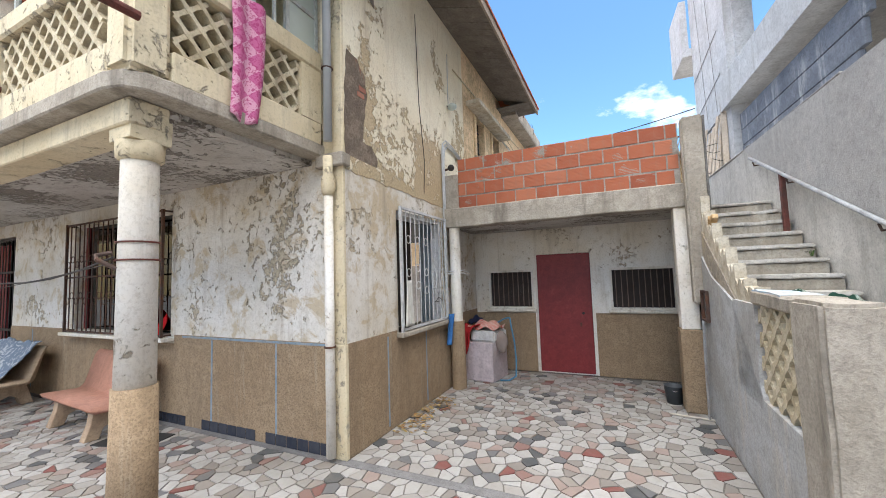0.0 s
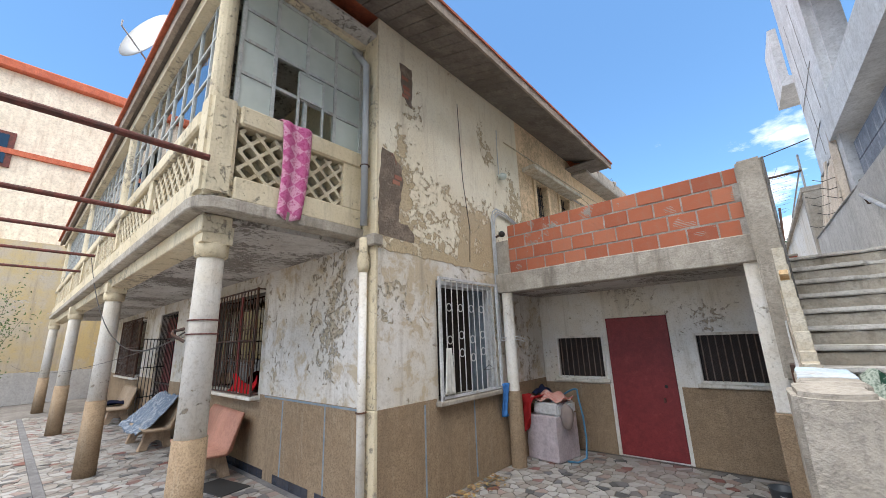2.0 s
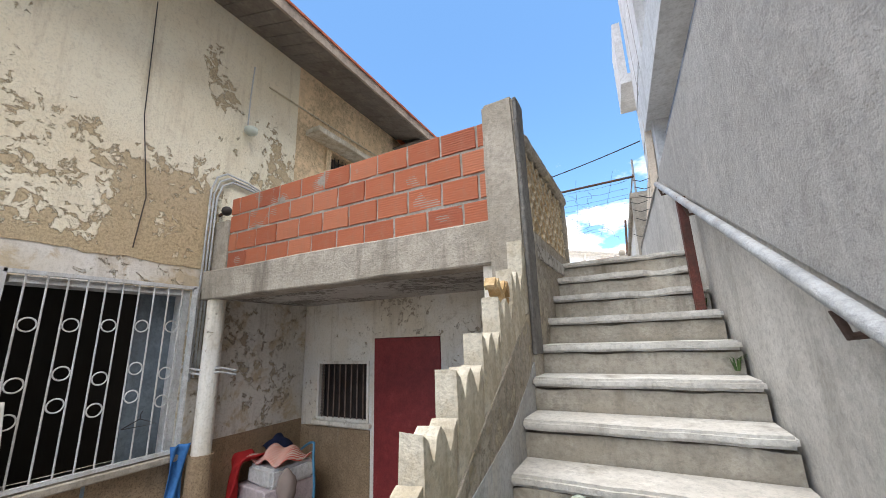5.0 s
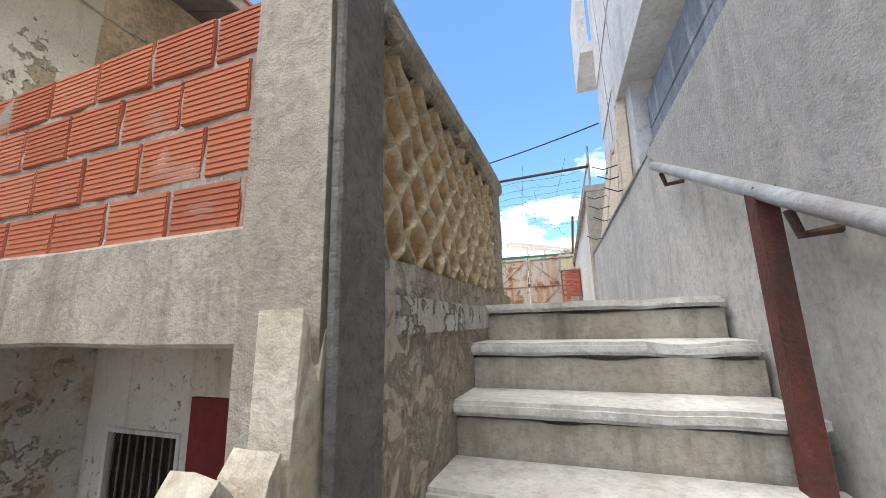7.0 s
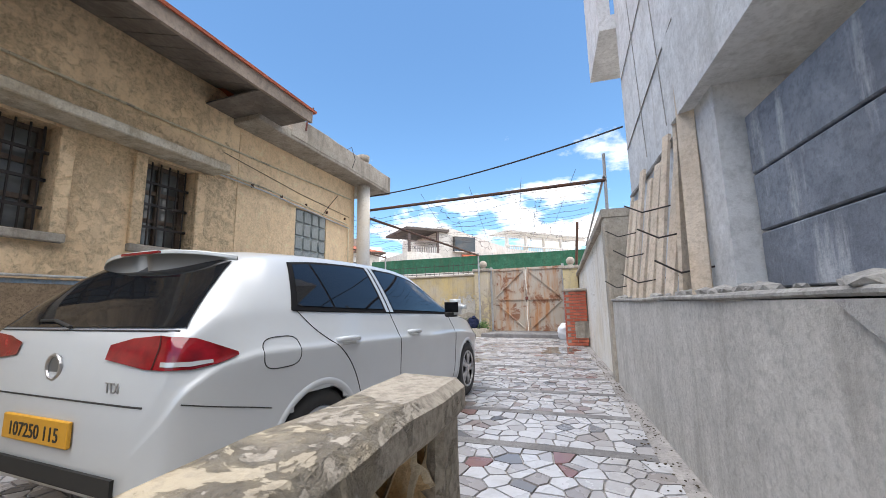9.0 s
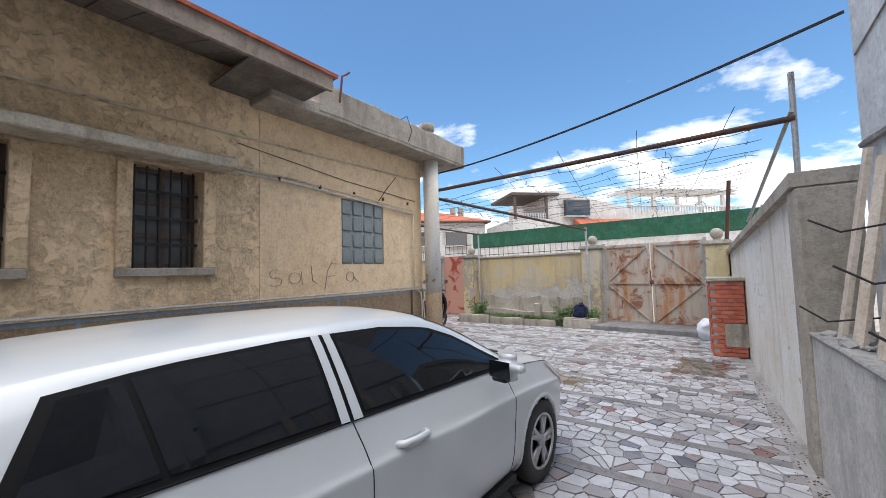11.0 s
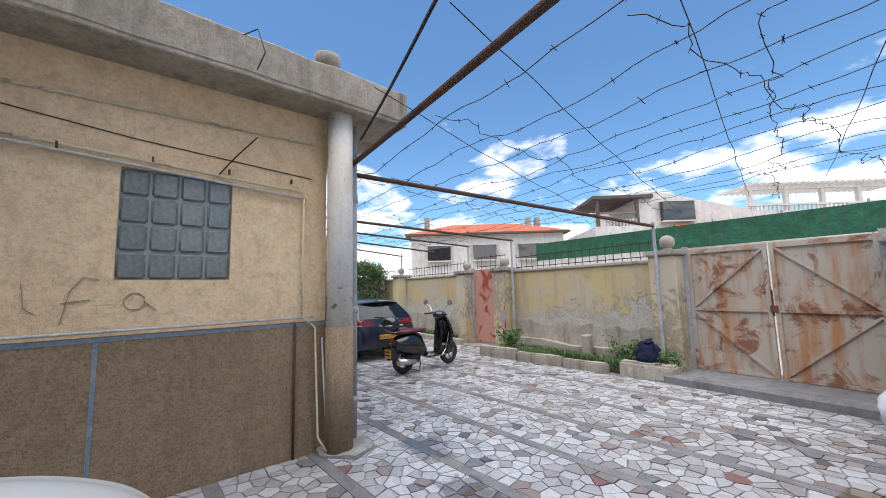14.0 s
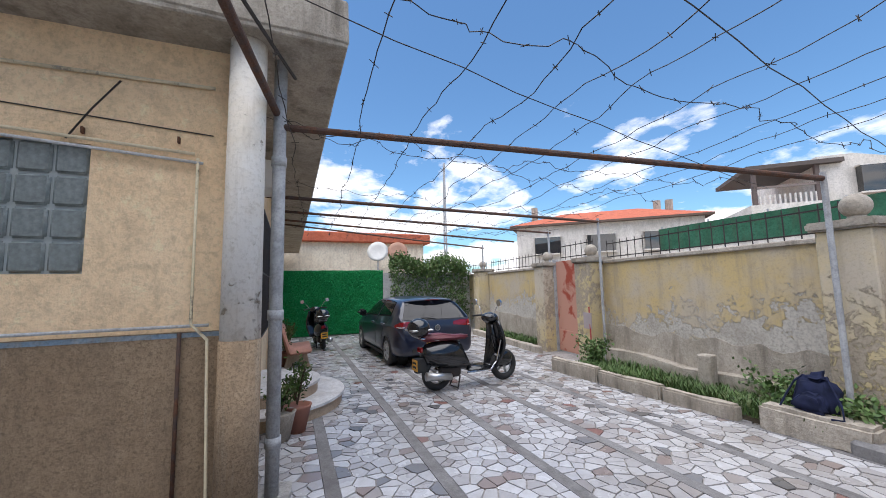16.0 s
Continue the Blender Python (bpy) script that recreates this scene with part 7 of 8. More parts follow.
scooter(pose(-8.9, 12.15, UP, 0, -4, 95), "dark scooter parked by the house wall", BLACK, True, 0.85)

# ---- upper yard: street wall, gate, planter ----
def local(name, label, category, group="", kind=""):
    return thing(name, NORTH, label, category, group, kind)


RUST = Mat("rusted_sheet", 0.75, 0.1, 0.3)
_n = RUST.noise(2.7, 11, 0.7, dist=0.6)
_s = RUST.noise(1.5, 8, 0.65, RUST.stretch(3.5, 3.5, 0.5))
_c = RUST.mix(RUST.ramp(RUST.noise(0.9, 5), 0.4, 0.65), (0.42, 0.375, 0.32), (0.385, 0.315, 0.245))
_c = RUST.mix(RUST.ramp(_s, 0.47, 0.63, 0, 0.9), _c, (0.37, 0.17, 0.07))
_c = RUST.mix(RUST.ramp(_n, 0.52, 0.60, 0, 0.88), _c, (0.20, 0.075, 0.036))
RUST.color(_c)
RUST.bump(_n, 0.004, 0.6)
gate = local("gate", "closed double sheet-metal gate, blotched with rust", "gate")
for k, (a, b) in enumerate(((-0.93, 0.045), (0.075, 1.06))):
    leaf = part("leaf", one_box(a, b, 0.0, 0.012, 0.14, 1.93), RUST.m, gate)
    for p in ((a, a + 0.05, 0.14, 1.93), (b - 0.05, b, 0.14, 1.93)):
        part("stile", one_box(p[0], p[1], -0.035, 0.0, p[2], p[3], bev=0.004), RUST.m, leaf)
    for z in (0.15, 1.02, 1.88):
        part("rail", one_box(a + 0.05, b - 0.05, -0.03, 0.0, z - 0.02, z + 0.02), RUST.m, leaf)
    x0, x1 = (a + 0.05, b - 0.05) if k else (b - 0.05, a + 0.05)
    br = bmesh.new()
    bar(br, (x0, -0.016, 1.86), (x1, -0.016, 1.06), 0.035, 0.03)
    bar(br, (x1, -0.016, 0.98), (x0, -0.016, 0.18), 0.035, 0.03)
    part("brace", br, RUST.m, leaf)
part("bolt", rod(bmesh.new(), (0.06, -0.05, 0.95), (0.06, -0.05, 1.3), 0.012), IRON, gate)
part("padlock", one_box(0.03, 0.11, -0.075, -0.04, 1.0, 1.09, bev=0.01), IRON_RED, gate)
for x in (-0.96, 1.09):
    part("gate_post", one_box(x - 0.03, x + 0.03, -0.04, 0.04, 0.1, 1.98), GALV, gate)


def pillar(u0, u1, h, group="street wall pillars", ball=True):
    p = local("wall_pillar", "peeling yellow pillar with a stone ball on top" if ball else "peeling yellow pillar", "pillar", group, "structure")
    g = one_box(u0, u1, -0.3, 0.2, -0.1, h, bev=0.012)
    part("shaft", roughen(g, 0.008, 5, 3), PILLARPAINT, p)
    part("cap", roughen(one_box(u0 - 0.05, u1 + 0.05, -0.35, 0.25, h, h + 0.09, bev=0.02, seg=2), 0.006, 6, 2), CONCRETE, p)
    if ball:
        g = bmesh.new()
        c = ((u0 + u1) / 2, -0.05, h + 0.23)
        bmesh.ops.create_icosphere(g, subdivisions=3, radius=0.115, matrix=Matrix.Translation(c))
        rod(g, (c[0], c[1], h + 0.08), (c[0], c[1], h + 0.14), 0.09, 0.06, 16)
        part("ball", g, CONCRETE, p, "weathered stone ball", True)
    return p


PILLARPAINT = peeling("pillar_limewash", (0.40, 0.34, 0.26), (0.54, 0.44, 0.24), (0.49, 0.43, 0.34), (0.30, 0.26, 0.20), 2.4, 0.45, 0.49, 40, 0.008)
pillar(-1.40, -0.99, 1.85)
pillar(1.12, 1.5, 1.8)
pillar(-5.12, -4.75, 1.8)
pillar(-6.58, -6.2, 1.8)
pillar(-10.3, -9.92, 1.85)
rd = local("door_3", "narrow rust-blotched pink metal door in the wall", "door", kind="structure")
PINKRUST = Mat("pink_rusted_door", 0.7, 0.0, 0.3)
_n = PINKRUST.noise(2.2, 9, 0.6, dist=0.5)
PINKRUST.color(PINKRUST.mix(PINKRUST.ramp(_n, 0.55, 0.62), (0.45, 0.24, 0.18), (0.30, 0.06, 0.035)))
part("leaf", one_box(-6.16, -5.16, 0.0, 0.04, 0.02, 1.9), PINKRUST.m, rd)
part("kick_panel", one_box(-6.1, -5.22, -0.012, 0.0, 0.05, 0.45, bev=0.004), PINKRUST.m, rd)
for x in (-6.19, -5.13):
    part("frame", one_box(x - 0.03, x + 0.03, -0.05, 0.06, 0, 1.95), GALV, rd)
part("lock", one_box(-5.3, -5.24, -0.02, 0.0, 0.95, 1.1), IRON_DARK, rd)
for a, b in ((-4.75, -1.42), (-6.2, -5.12), (-9.9, -6.6), (-15.5, -10.3)):
    rl = local("wall_railing", "low dark iron railing along the wall top", "railing", "wall railings")
    z0 = 1.83 if a != -6.2 else 1.93
    n = int((b - a) / 0.16)
    for i in range(n + 1):
        x = a + (b - a) * i / n
        part("bar", rod(bmesh.new(), (x, 0.16, z0), (x, 0.16, z0 + 0.36), 0.007, n=6), IRON_DARK, rl)
    for z in (z0 + 0.06, z0 + 0.30):
        part("rail", one_box(a, b, 0.15, 0.17, z - 0.008, z + 0.008), IRON_DARK, rl)

# planter strip with soil, kerb stones and weeds
g = bmesh.new()
prism(g, [(-4.75, 0.05), (-4.75, -1.1), (-1.0, -0.58), (-1.0, 0.05)], "z", -0.05, 0.05)
box(g, -4.72, -1.45, -0.04, 0.05, 0.0, 0.17)
box(g, -9.8, -6.7, -0.5, 0.05, -0.05, 0.05)
struct("planter_soil", roughen(g, 0.02, 5, 5), SOIL, "dark earth of the planting strip", "soil", NORTH)
kerb = local("planter_kerb", "mossy broken concrete kerb stones round the planting strip", "kerb", kind="structure")
random.seed(11)
SKEW = 0.145
x = -4.6
while x < -1.8:
    l = min(random.choice((0.8, 0.95, 1.05)), -1.72 - x)
    if l < 0.2:
        break
    g = one_box(0, l - 0.02, -0.07, 0.07, -0.03, random.uniform(0.14, 0.22), bev=0.02, seg=2)
    part("kerb_stone", roughen(g, 0.018, 5, 3), CONCRETE, kerb).matrix_basis = pose(x, -0.63 + SKEW * (x + 0.95), 0, random.uniform(-3, 3), 0, 8.2)
    x += l
part("kerb_stone", roughen(one_box(-0.8, 0.0, -0.13, 0.07, -0.03, 0.23, bev=0.03, seg=2), 0.02, 6, 3), CONCRETE, kerb).matrix_basis = pose(-0.95, -0.57, 0, 0, 0, 8.2)
part("kerb_stone", roughen(one_box(-0.16, 0.0, 0.07, 0.42, -0.03, 0.22, bev=0.03, seg=2), 0.02, 6, 3), CONCRETE, kerb).matrix_basis = pose(-0.95, -0.57, 0, 0, 0, 8.2)
x = -9.7
while x < -6.9:
    part("kerb_stone", roughen(one_box(x, x + 0.9, -0.62, -0.5, -0.03, 0.14, bev=0.02), 0.015, 5, 2), CONCRETE, kerb)
    x += 0.93
lowback = bmesh.new()
prism(lowback, [(-4.7, 0.0), (-4.7, 0.28), (-3.9, 0.3), (-3.1, 0.24), (-2.2, 0.28), (-1.5, 0.2), (-1.45, 0.0)], "y", -0.12, 0.04)
struct("planter_bench", roughen(lowback, 0.015, 5, 2), CONCRETE, "cracked low plinth behind the planting strip", "plinth", NORTH)
solo("stub_post", roughen(one_box(-2.75, -2.58, -0.3, -0.16, 0, 0.5, bev=0.015), 0.01, 6, 2), CONCRETE, "short concrete stub post in the planting strip", "post", m=NORTH)


def tufts(name, regions, n, h, label, seed, m, z=0.05, w=0.008, category="grass"):
    random.seed(seed)
    v, f = [], []
    for i in range(n):
        x0, x1, y0, y1 = random.choice(regions)
        p = Vector((random.uniform(x0, x1), random.uniform(y0, y1), z))
        a, l = random.uniform(0, 6.28), h * random.uniform(0.4, 1.0)
        d = Vector((math.cos(a), math.sin(a), 0))
        s_ = Vector((-d.y, d.x, 0)) * w
        q, r = p + d * l * 0.3 + Vector((0, 0, l * 0.7)), p + d * l * 0.6 + Vector((0, 0, l))
        k = len(v)
        v += [p - s_, p + s_, q + s_ * 0.8, q - s_ * 0.8, r]
        f += [(k, k + 1, k + 2, k + 3), (k + 3, k + 2, k + 4)]
    me = bpy.data.meshes.new(name)
    me.from_pydata([tuple(a) for a in v], [], f)
    me.materials.append(LEAF)
    ob = new(name, me)
    ob.matrix_basis = m
    return tagged(ob, label, category, kind="stuff")


tufts("grass", [(-4.4, -3.2, -0.98, -0.12), (-3.2, -1.2, -0.72, -0.12), (-9.6, -6.8, -0.45, 0.0), (-3.0, -1.2, -0.72, -0.4), (-4.3, -3.3, -0.98, -0.7)], 7500, 0.17, "green weeds and grass in the planting strip", 3, NORTH)


def bush(name, m, r, h, n, label, seed, leaf=0.03, trunk=True, category="plant"):
    """Stems with many small leaves scattered round them."""
    b = thing(name, m, label, category)
    random.seed(seed)
    g = bmesh.new()
    v, f = [], []
    for k in range(9):
        a = random.uniform(0, 6.28)
        tip = Vector((math.cos(a) * r * random.uniform(0.4, 1), math.sin(a) * r * random.uniform(0.4, 1), h * random.uniform(0.6, 1)))
        mid = tip * 0.5 + Vector((0, 0, h * 0.12))
        tube(g, [Vector((0, 0, 0)), mid, tip], 0.006, 5)
        for i in range(n // 9):
            t = random.uniform(0.25, 1.05)
            c = (mid * (t * 2) if t < 0.5 else mid.lerp(tip, t * 2 - 1)) + Vector((random.gauss(0, 1), random.gauss(0, 1), random.gauss(0, 1))) * r * 0.22
            c.z = max(0.02, c.z)
            u = Vector((random.gauss(0, 1), random.gauss(0, 1), random.gauss(0, 1))).normalized()
            w = u.orthogonal().normalized() * leaf * 0.5
            u = u * leaf * random.uniform(0.7, 1.2)
            q = len(v)
            v += [c - u, c + w, c + u, c - w]
            f.append((q, q + 1, q + 2, q + 3))
    part("stems", g, SOIL, b)
    me = bpy.data.meshes.new("foliage")
    me.from_pydata([tuple(a) for a in v], [], f)
    me.materials.append(LEAF)
    fo = new("foliage", me)
    fo.parent = b
    return b


bush("shrub", NORTH @ pose(-4.35, -0.62, 0.05), 0.28, 0.5, 700, "straggly grey-green shrub in the planting strip", 21)
bush("shrub", NORTH @ pose(-1.9, -0.25, 0.05), 0.3, 0.35, 600, "bushy weed beside the stub post", 22)
bush("shrub", NORTH @ pose(-1.15, -0.4, 0.15), 0.2, 0.25, 500, "dark green bush behind the backpack", 23)
sign = local("meter_sign", "small red-framed board on a leaning red stick", "sign")
part("stick", rod(bmesh.new(), (-4.55, -0.45, 0.1), (-4.72, -0.33, 1.0), 0.012), plain("red_stick", (0.35, 0.03, 0.03), 0.6), sign)
part("board", one_box(-4.82, -4.62, -0.38, -0.36, 0.62, 0.9), plain("faded_board", (0.35, 0.3, 0.3), 0.7), sign)
bp = thing("backpack", NORTH @ pose(-1.38, -0.58, 0.22, 0, 0, 4) @ Matrix.Scale(0.74, 4), "slumped dark navy backpack leaning on the kerb", "backpack")
def slump(x0, x1, y0, y1, z0, z1, lean, seed):
    g = one_box(x0, x1, y0, y1, z0, z1, bev=min(x1 - x0, y1 - y0) * 0.3, seg=3)
    bmesh.ops.subdivide_edges(g, edges=g.edges[:], cuts=2, use_grid_fill=True)
    for v in g.verts:
        k = (v.co.z - z0) / (z1 - z0)
        v.co += noise.noise_vector(v.co * 7 + Vector((seed, 0, 0))) * 0.045 + noise.noise_vector(v.co * 22) * 0.010
        v.co.x *= 1.12 - 0.42 * k * k
        v.co.y += lean * k
        v.co.z = max(0.0, v.co.z)
    return g
part("body", slump(-0.20, 0.20, -0.10, 0.12, 0.0, 0.42, 0.06, 1.0), NAVY, bp, "", True)
part("front_pocket", slump(-0.15, 0.13, -0.17, -0.06, 0.02, 0.24, 0.02, 5.0), NAVY, bp, "", True)
part("lid", slump(-0.13, 0.12, -0.05, 0.17, 0.34, 0.47, 0.04, 8.0), NAVY, bp, "", True)
for x, e in ((-0.12, -0.26), (0.1, 0.27)):
    part("strap", tube(bmesh.new(), [(x, 0.06, 0.42), (x * 1.6, 0.0, 0.34), (e, -0.08, 0.16), (e * 1.15, -0.15, 0.015), (e * 0.8, -0.2, 0.012)], 0.012, 6), NAVY, bp)
bag = bmesh.new()
bmesh.ops.create_icosphere(bag, subdivisions=3, radius=0.19, matrix=Matrix.Diagonal((0.8, 0.8, 1.1, 1)))
roughen(bag, 0.06, 9)
for v in bag.verts:
    v.co.z = max(v.co.z, -0.17)
solo("plastic_bag", bag, plain("white_plastic", (0.62, 0.64, 0.68), 0.35), "full white plastic bag on the floor by the brick pier", "bag", m=pose(1.05, 15.2, UP + 0.17), smooth=True)

# brick pier in the yard
pier = thing("brick_pier", EAST @ pose(-0.42, 13.8, UP, 0, 0, 2), "low red brick pier with a cement cap", "pier", kind="structure")
part("core", one_box(0.012, 0.42, 0.012, 0.5, 0, 1.14), MORTAR, pier)
part("cap", roughen(one_box(-0.03, 0.45, -0.03, 0.53, 1.14, 1.2, bev=0.012), 0.004, 8, 2), CONCRETE, pier)
part("cement_patch", roughen(one_box(0.16, 0.44, -0.012, 0.0, 0.16, 0.5), 0.01, 6, 3), CONCRETE, pier, "smear of cement")
bme = mesh_of("brick", one_box(0, 0.132, 0, 0.02, 0, 0.052, bev=0.004), BRICK_SMALL)
bme_s = mesh_of("brick", one_box(0, 0.02, 0, 0.158, 0, 0.052, bev=0.004), BRICK_SMALL)
for r in range(18):
    for c in range(3):
        off = (r % 2) * 0.07
        x = min(c * 0.14 + off, 0.29)
        o = new("brick", bme); o.parent = pier; o.matrix_basis = pose(x, -0.004, 0.006 + r * 0.063)
        o = new("brick", bme_s); o.parent = pier; o.matrix_basis = pose(-0.004, min(c * 0.166 + off, 0.345), 0.006 + r * 0.063)

# pergola pipes, wires and dry creeper
for k, (a, b, r) in enumerate((((-2.32, 11.3, 5.29), (1.88, 10.66, 5.16), 0.026), ((-2.34, 11.3, 5.2), (-1.24, 15.9, 4.92), 0.026), ((-4.6, 11.1, 5.2), (-4.62, 16.6, 5.12), 0.024), ((-6.2, 11.1, 5.33), (-6.3, 16.8, 5.16), 0.022),
                             ((-8.0, 11.1, 5.5), (-8.1, 17.0, 5.18), 0.022), ((-9.8, 11.1, 5.7), (-10.0, 17.1, 5.2), 0.022))):
    solo("pergola_pipe", rod(bmesh.new(), a, b, r, n=10), IRON, "rusty pergola pipe spanning the upper yard", "pipe", "upper pergola pipes")
for x, y, z1 in ((-1.24, 15.92, 4.98), (-4.62, 16.55, 5.18), (-6.3, 16.75, 5.2), (-10.0, 17.05, 5.3)):
    solo("pergola_post", rod(bmesh.new(), (x, y, UP), (x, y, z1), 0.024, n=10), GALV, "galvanised pergola post against the wall", "post", "pergola posts")
solo("pergola_post", tube(bmesh.new(), [(1.86, 10.62, 4.5), (1.88, 10.7, 5.55)], 0.021), GALV, "iron post at the end of the yard wall", "post", "pergola posts")
solo("pergola_strut", tube(bmesh.new(), [(1.86, 10.64, 5.22), (1.62, 12.3, 4.5)], 0.017), GALV, "slanting iron strut from the post to the wall", "strut")
solo("corner_strut", tube(bmesh.new(), [(1.45, 15.9, 4.4), (1.55, 15.6, 5.6)], 0.035), IRON, "leaning iron post beside the gate", "post")


def wire(a, b, sag, wob, seed, name, label, r=0.006, n=40):
    A, B = Vector(a), Vector(b)
    pts = []
    for i in range(n + 1):
        t = i / n
        p = A.lerp(B, t) - Vector((0, 0, sag * 4 * t * (1 - t)))
        p += noise.noise_vector(Vector((t * 14, seed, 0))) * wob + noise.noise_vector(Vector((t * 45, seed, 7))) * wob * 0.4
        pts.append(p)
    g = bmesh.new()
    tube(g, pts, r, 5)
    if wob > 0.03:
        for i in range(2, n, 3):
            c = pts[i]
            for k in range(2):
                d = noise.noise_vector(Vector((i * 3.3, seed, k * 9))) * 0.045
                rod(g, c - d, c + d, r * 0.8, n=4, caps=False)
    return solo(name, g, IRON_DARK, label, "wire", "wires over the yard")


for i, x in enumerate((-1.2, -0.35, 0.45, 1.2)):
    wire((x - 0.5, 15.95 + 0.1 * i, 4.95 + 0.12 * i), (x + 0.3, 10.75 - 0.1 * i, 5.3), 0.05, 0.015, 30 + i, "pergola_wire", "taut wire across the pergola", 0.003, 14)
for i, y in enumerate((11.3, 11.8, 12.25, 12.7, 13.1, 13.5, 14.0, 14.5, 15.0, 15.5, 15.9)):
    wire((-9.5, y + 0.5, 5.35), (1.75, y - 0.15, 5.25 + 0.02 * i), 0.12, 0.07, 60 + i, "creeper_stem", "dry twisted creeper stem along a wire", 0.0032, 90)
for i in range(9):
    x = -7.5 + i * 1.1
    wire((x, 16.2, 5.12), (x + 0.9 * math.sin(i * 2.1), 11.3, 5.3), 0.06, 0.12, 90 + i, "creeper_stem", "dry twisted creeper stem across the wires", 0.0028, 70)
wire((2.06, 10.0, 5.6), (-2.35, 11.42, 5.60), 0.10, 0.0, 5, "power_cable", "black power cable slung between house and facade", 0.012, 30)

# ---- upper yard: house back side ----
stoop = thing("stoop", pose(-4.7, 11.0, UP), "rounded marble entrance steps", "steps", kind="structure")
MARB = weathered("pale_marble", (0.62, 0.61, 0.60), (0.55, 0.53, 0.52), (0.42, 0.38, 0.34), 1.5, 30, 0.4)
for r, z0, z1 in ((1.0, 0.0, 0.15), (0.7, 0.15, 0.30)):
    g = bmesh.new()
    prism(g, [(r * math.cos(a), 0.06 + r * math.sin(a)) for a in np.linspace(0, math.pi, 26)], "z", z0, z1 - 0.03)
    part("step_body", g, TAN_STONE, stoop)
    g = bmesh.new()
    prism(g, [((r + 0.03) * math.cos(a), 0.06 + (r + 0.03) * math.sin(a)) for a in np.linspace(0, math.pi, 26)], "z", z1 - 0.03, z1)
    part("step_top", g, MARB, stoop, "pale marble tread")
bench(pose(-7.3, 11.8, UP, 0, 0, 180) @ Matrix.Scale(0.86, 4), PINK_STONE, "curved pink concrete bench by the back wall")
for k, (x, y, h) in enumerate(((-3.45, 11.35, 0.3), (-3.62, 11.5, 0.42), (-8.1, 11.4, 0.5), (-7.2, 11.35, 0.5))):
    p = bush("potted_plant", pose(x, y, UP + 0.26), 0.16, h, 380, "green plant in a clay pot by the back wall", 70 + k, 0.025)
    part("pot", lathe(bmesh.new(), [(0.08, -0.26), (0.13, -0.02), (0.14, 0.0), (0.12, 0.0), (0.11, -0.03)], n=18), plain("clay_pot", (0.30, 0.13, 0.09), 0.8) if k % 2 else CONCRETE, p, "", True)
g = bmesh.new()
for i in range(14):
    rod(g, (-4.0 - 0.14 * i, 11.12, UP + 0.9), (-4.0 - 0.14 * i, 11.12, UP + 2.3), 0.01, n=6)
for z in (0.9, 1.6, 2.3):
    box(g, -5.85, -3.98, 11.11, 11.13, UP + z - 0.01, UP + z + 0.01)
struct("window_9", g, IRON_DARK, "black iron grille over a back window", "window")
aw = thing("air_conditioner", pose(-4.2, 11.08, 5.15), "small white outdoor unit high on the back wall", "air conditioner")
part("case", one_box(-0.25, 0.25, 0.0, 0.22, 0, 0.32, bev=0.015), plain("off_white_case", (0.6, 0.6, 0.58), 0.5), aw)
part("fan_ring", ring(bmesh.new(), (0.0, 0.225, 0.16), 0.11, 0.012, "y"), IRON_DARK, aw)

# green screen, vine and neighbours at the far end
scr = thing("green_screen", pose(-11.6, 11.1, UP), "tall bright green artificial hedge screen", "screen")
g = one_box(-0.02, 0.02, 0.0, 3.1, 0.02, 1.98)
part("mesh_panel", roughen(g, 0.03, 3, 5), plain("bright_green_screen", (0.015, 0.30, 0.09), 0.8, 0, 0.2, 0.55, 30, 0.02), scr)
random.seed(3)
v, f = [], []
for i in range(9000):
    c = Vector((0.03 + random.random() * 0.03, random.uniform(0, 3.1), random.uniform(0.03, 1.98)))
    u = Vector((random.uniform(0.2, 1), random.gauss(0, 1), random.gauss(0, 1))).normalized() * 0.03
    w = u.orthogonal().normalized() * 0.012
    k = len(v)
    v += [c - u, c + w, c + u, c - w]
    f.append((k, k + 1, k + 2, k + 3))
me = bpy.data.meshes.new("fringe"); me.from_pydata([tuple(a) for a in v], [], f)
me.materials.append(pieces("plastic_leaf", [(2, (0.015, 0.33, 0.10)), (2, (0.015, 0.25, 0.08)), (1, (0.03, 0.40, 0.14))], False, 0.5, 0.3, (0.01, 0.1, 0.03)))
fr = new("fringe", me); fr.parent = scr
for y in (0.0, 1.55, 3.1):
    part("post", rod(bmesh.new(), (-0.05, y, 0), (-0.05, y, 2.0), 0.025), GALV, scr)
vine = bush("climbing_vine", pose(-11.4, 15.9, UP), 1.5, 2.1, 9, "dark green creeper tumbling over the end wall", 9)
random.seed(14)
v, f = [], []
for i in range(9000):
    t = random.random()
    c = Vector((random.gauss(0, 0.22), random.uniform(-1.5, 1.2), 0))
    c.z = 2.15 + random.gauss(0, 0.13) + 0.12 * math.sin(c.y * 4) if t < 0.5 else random.uniform(0.3, 2.1)
    u = Vector((random.gauss(0, 1), random.gauss(0, 1), random.gauss(0, 1))).normalized() * 0.05
    w = u.orthogonal().normalized() * 0.025
    k = len(v)
    v += [c - u, c + w, c + u, c - w]
    f.append((k, k + 1, k + 2, k + 3))
me = bpy.data.meshes.new("leaves"); me.from_pydata([tuple(a) for a in v], [], f); me.materials.append(LEAF)
lv = new("leaves", me); lv.parent = vine
g = bmesh.new()
box(g, -11.75, -11.55, 14.2, 17.4, UP - 0.1, UP + 1.9)
box(g, -11.9, -11.7, 11.0, 14.2, UP - 0.1, UP + 1.2)
struct("wall_west_yard", g, CONC_DARK, "dark end wall behind the creeper", "wall")

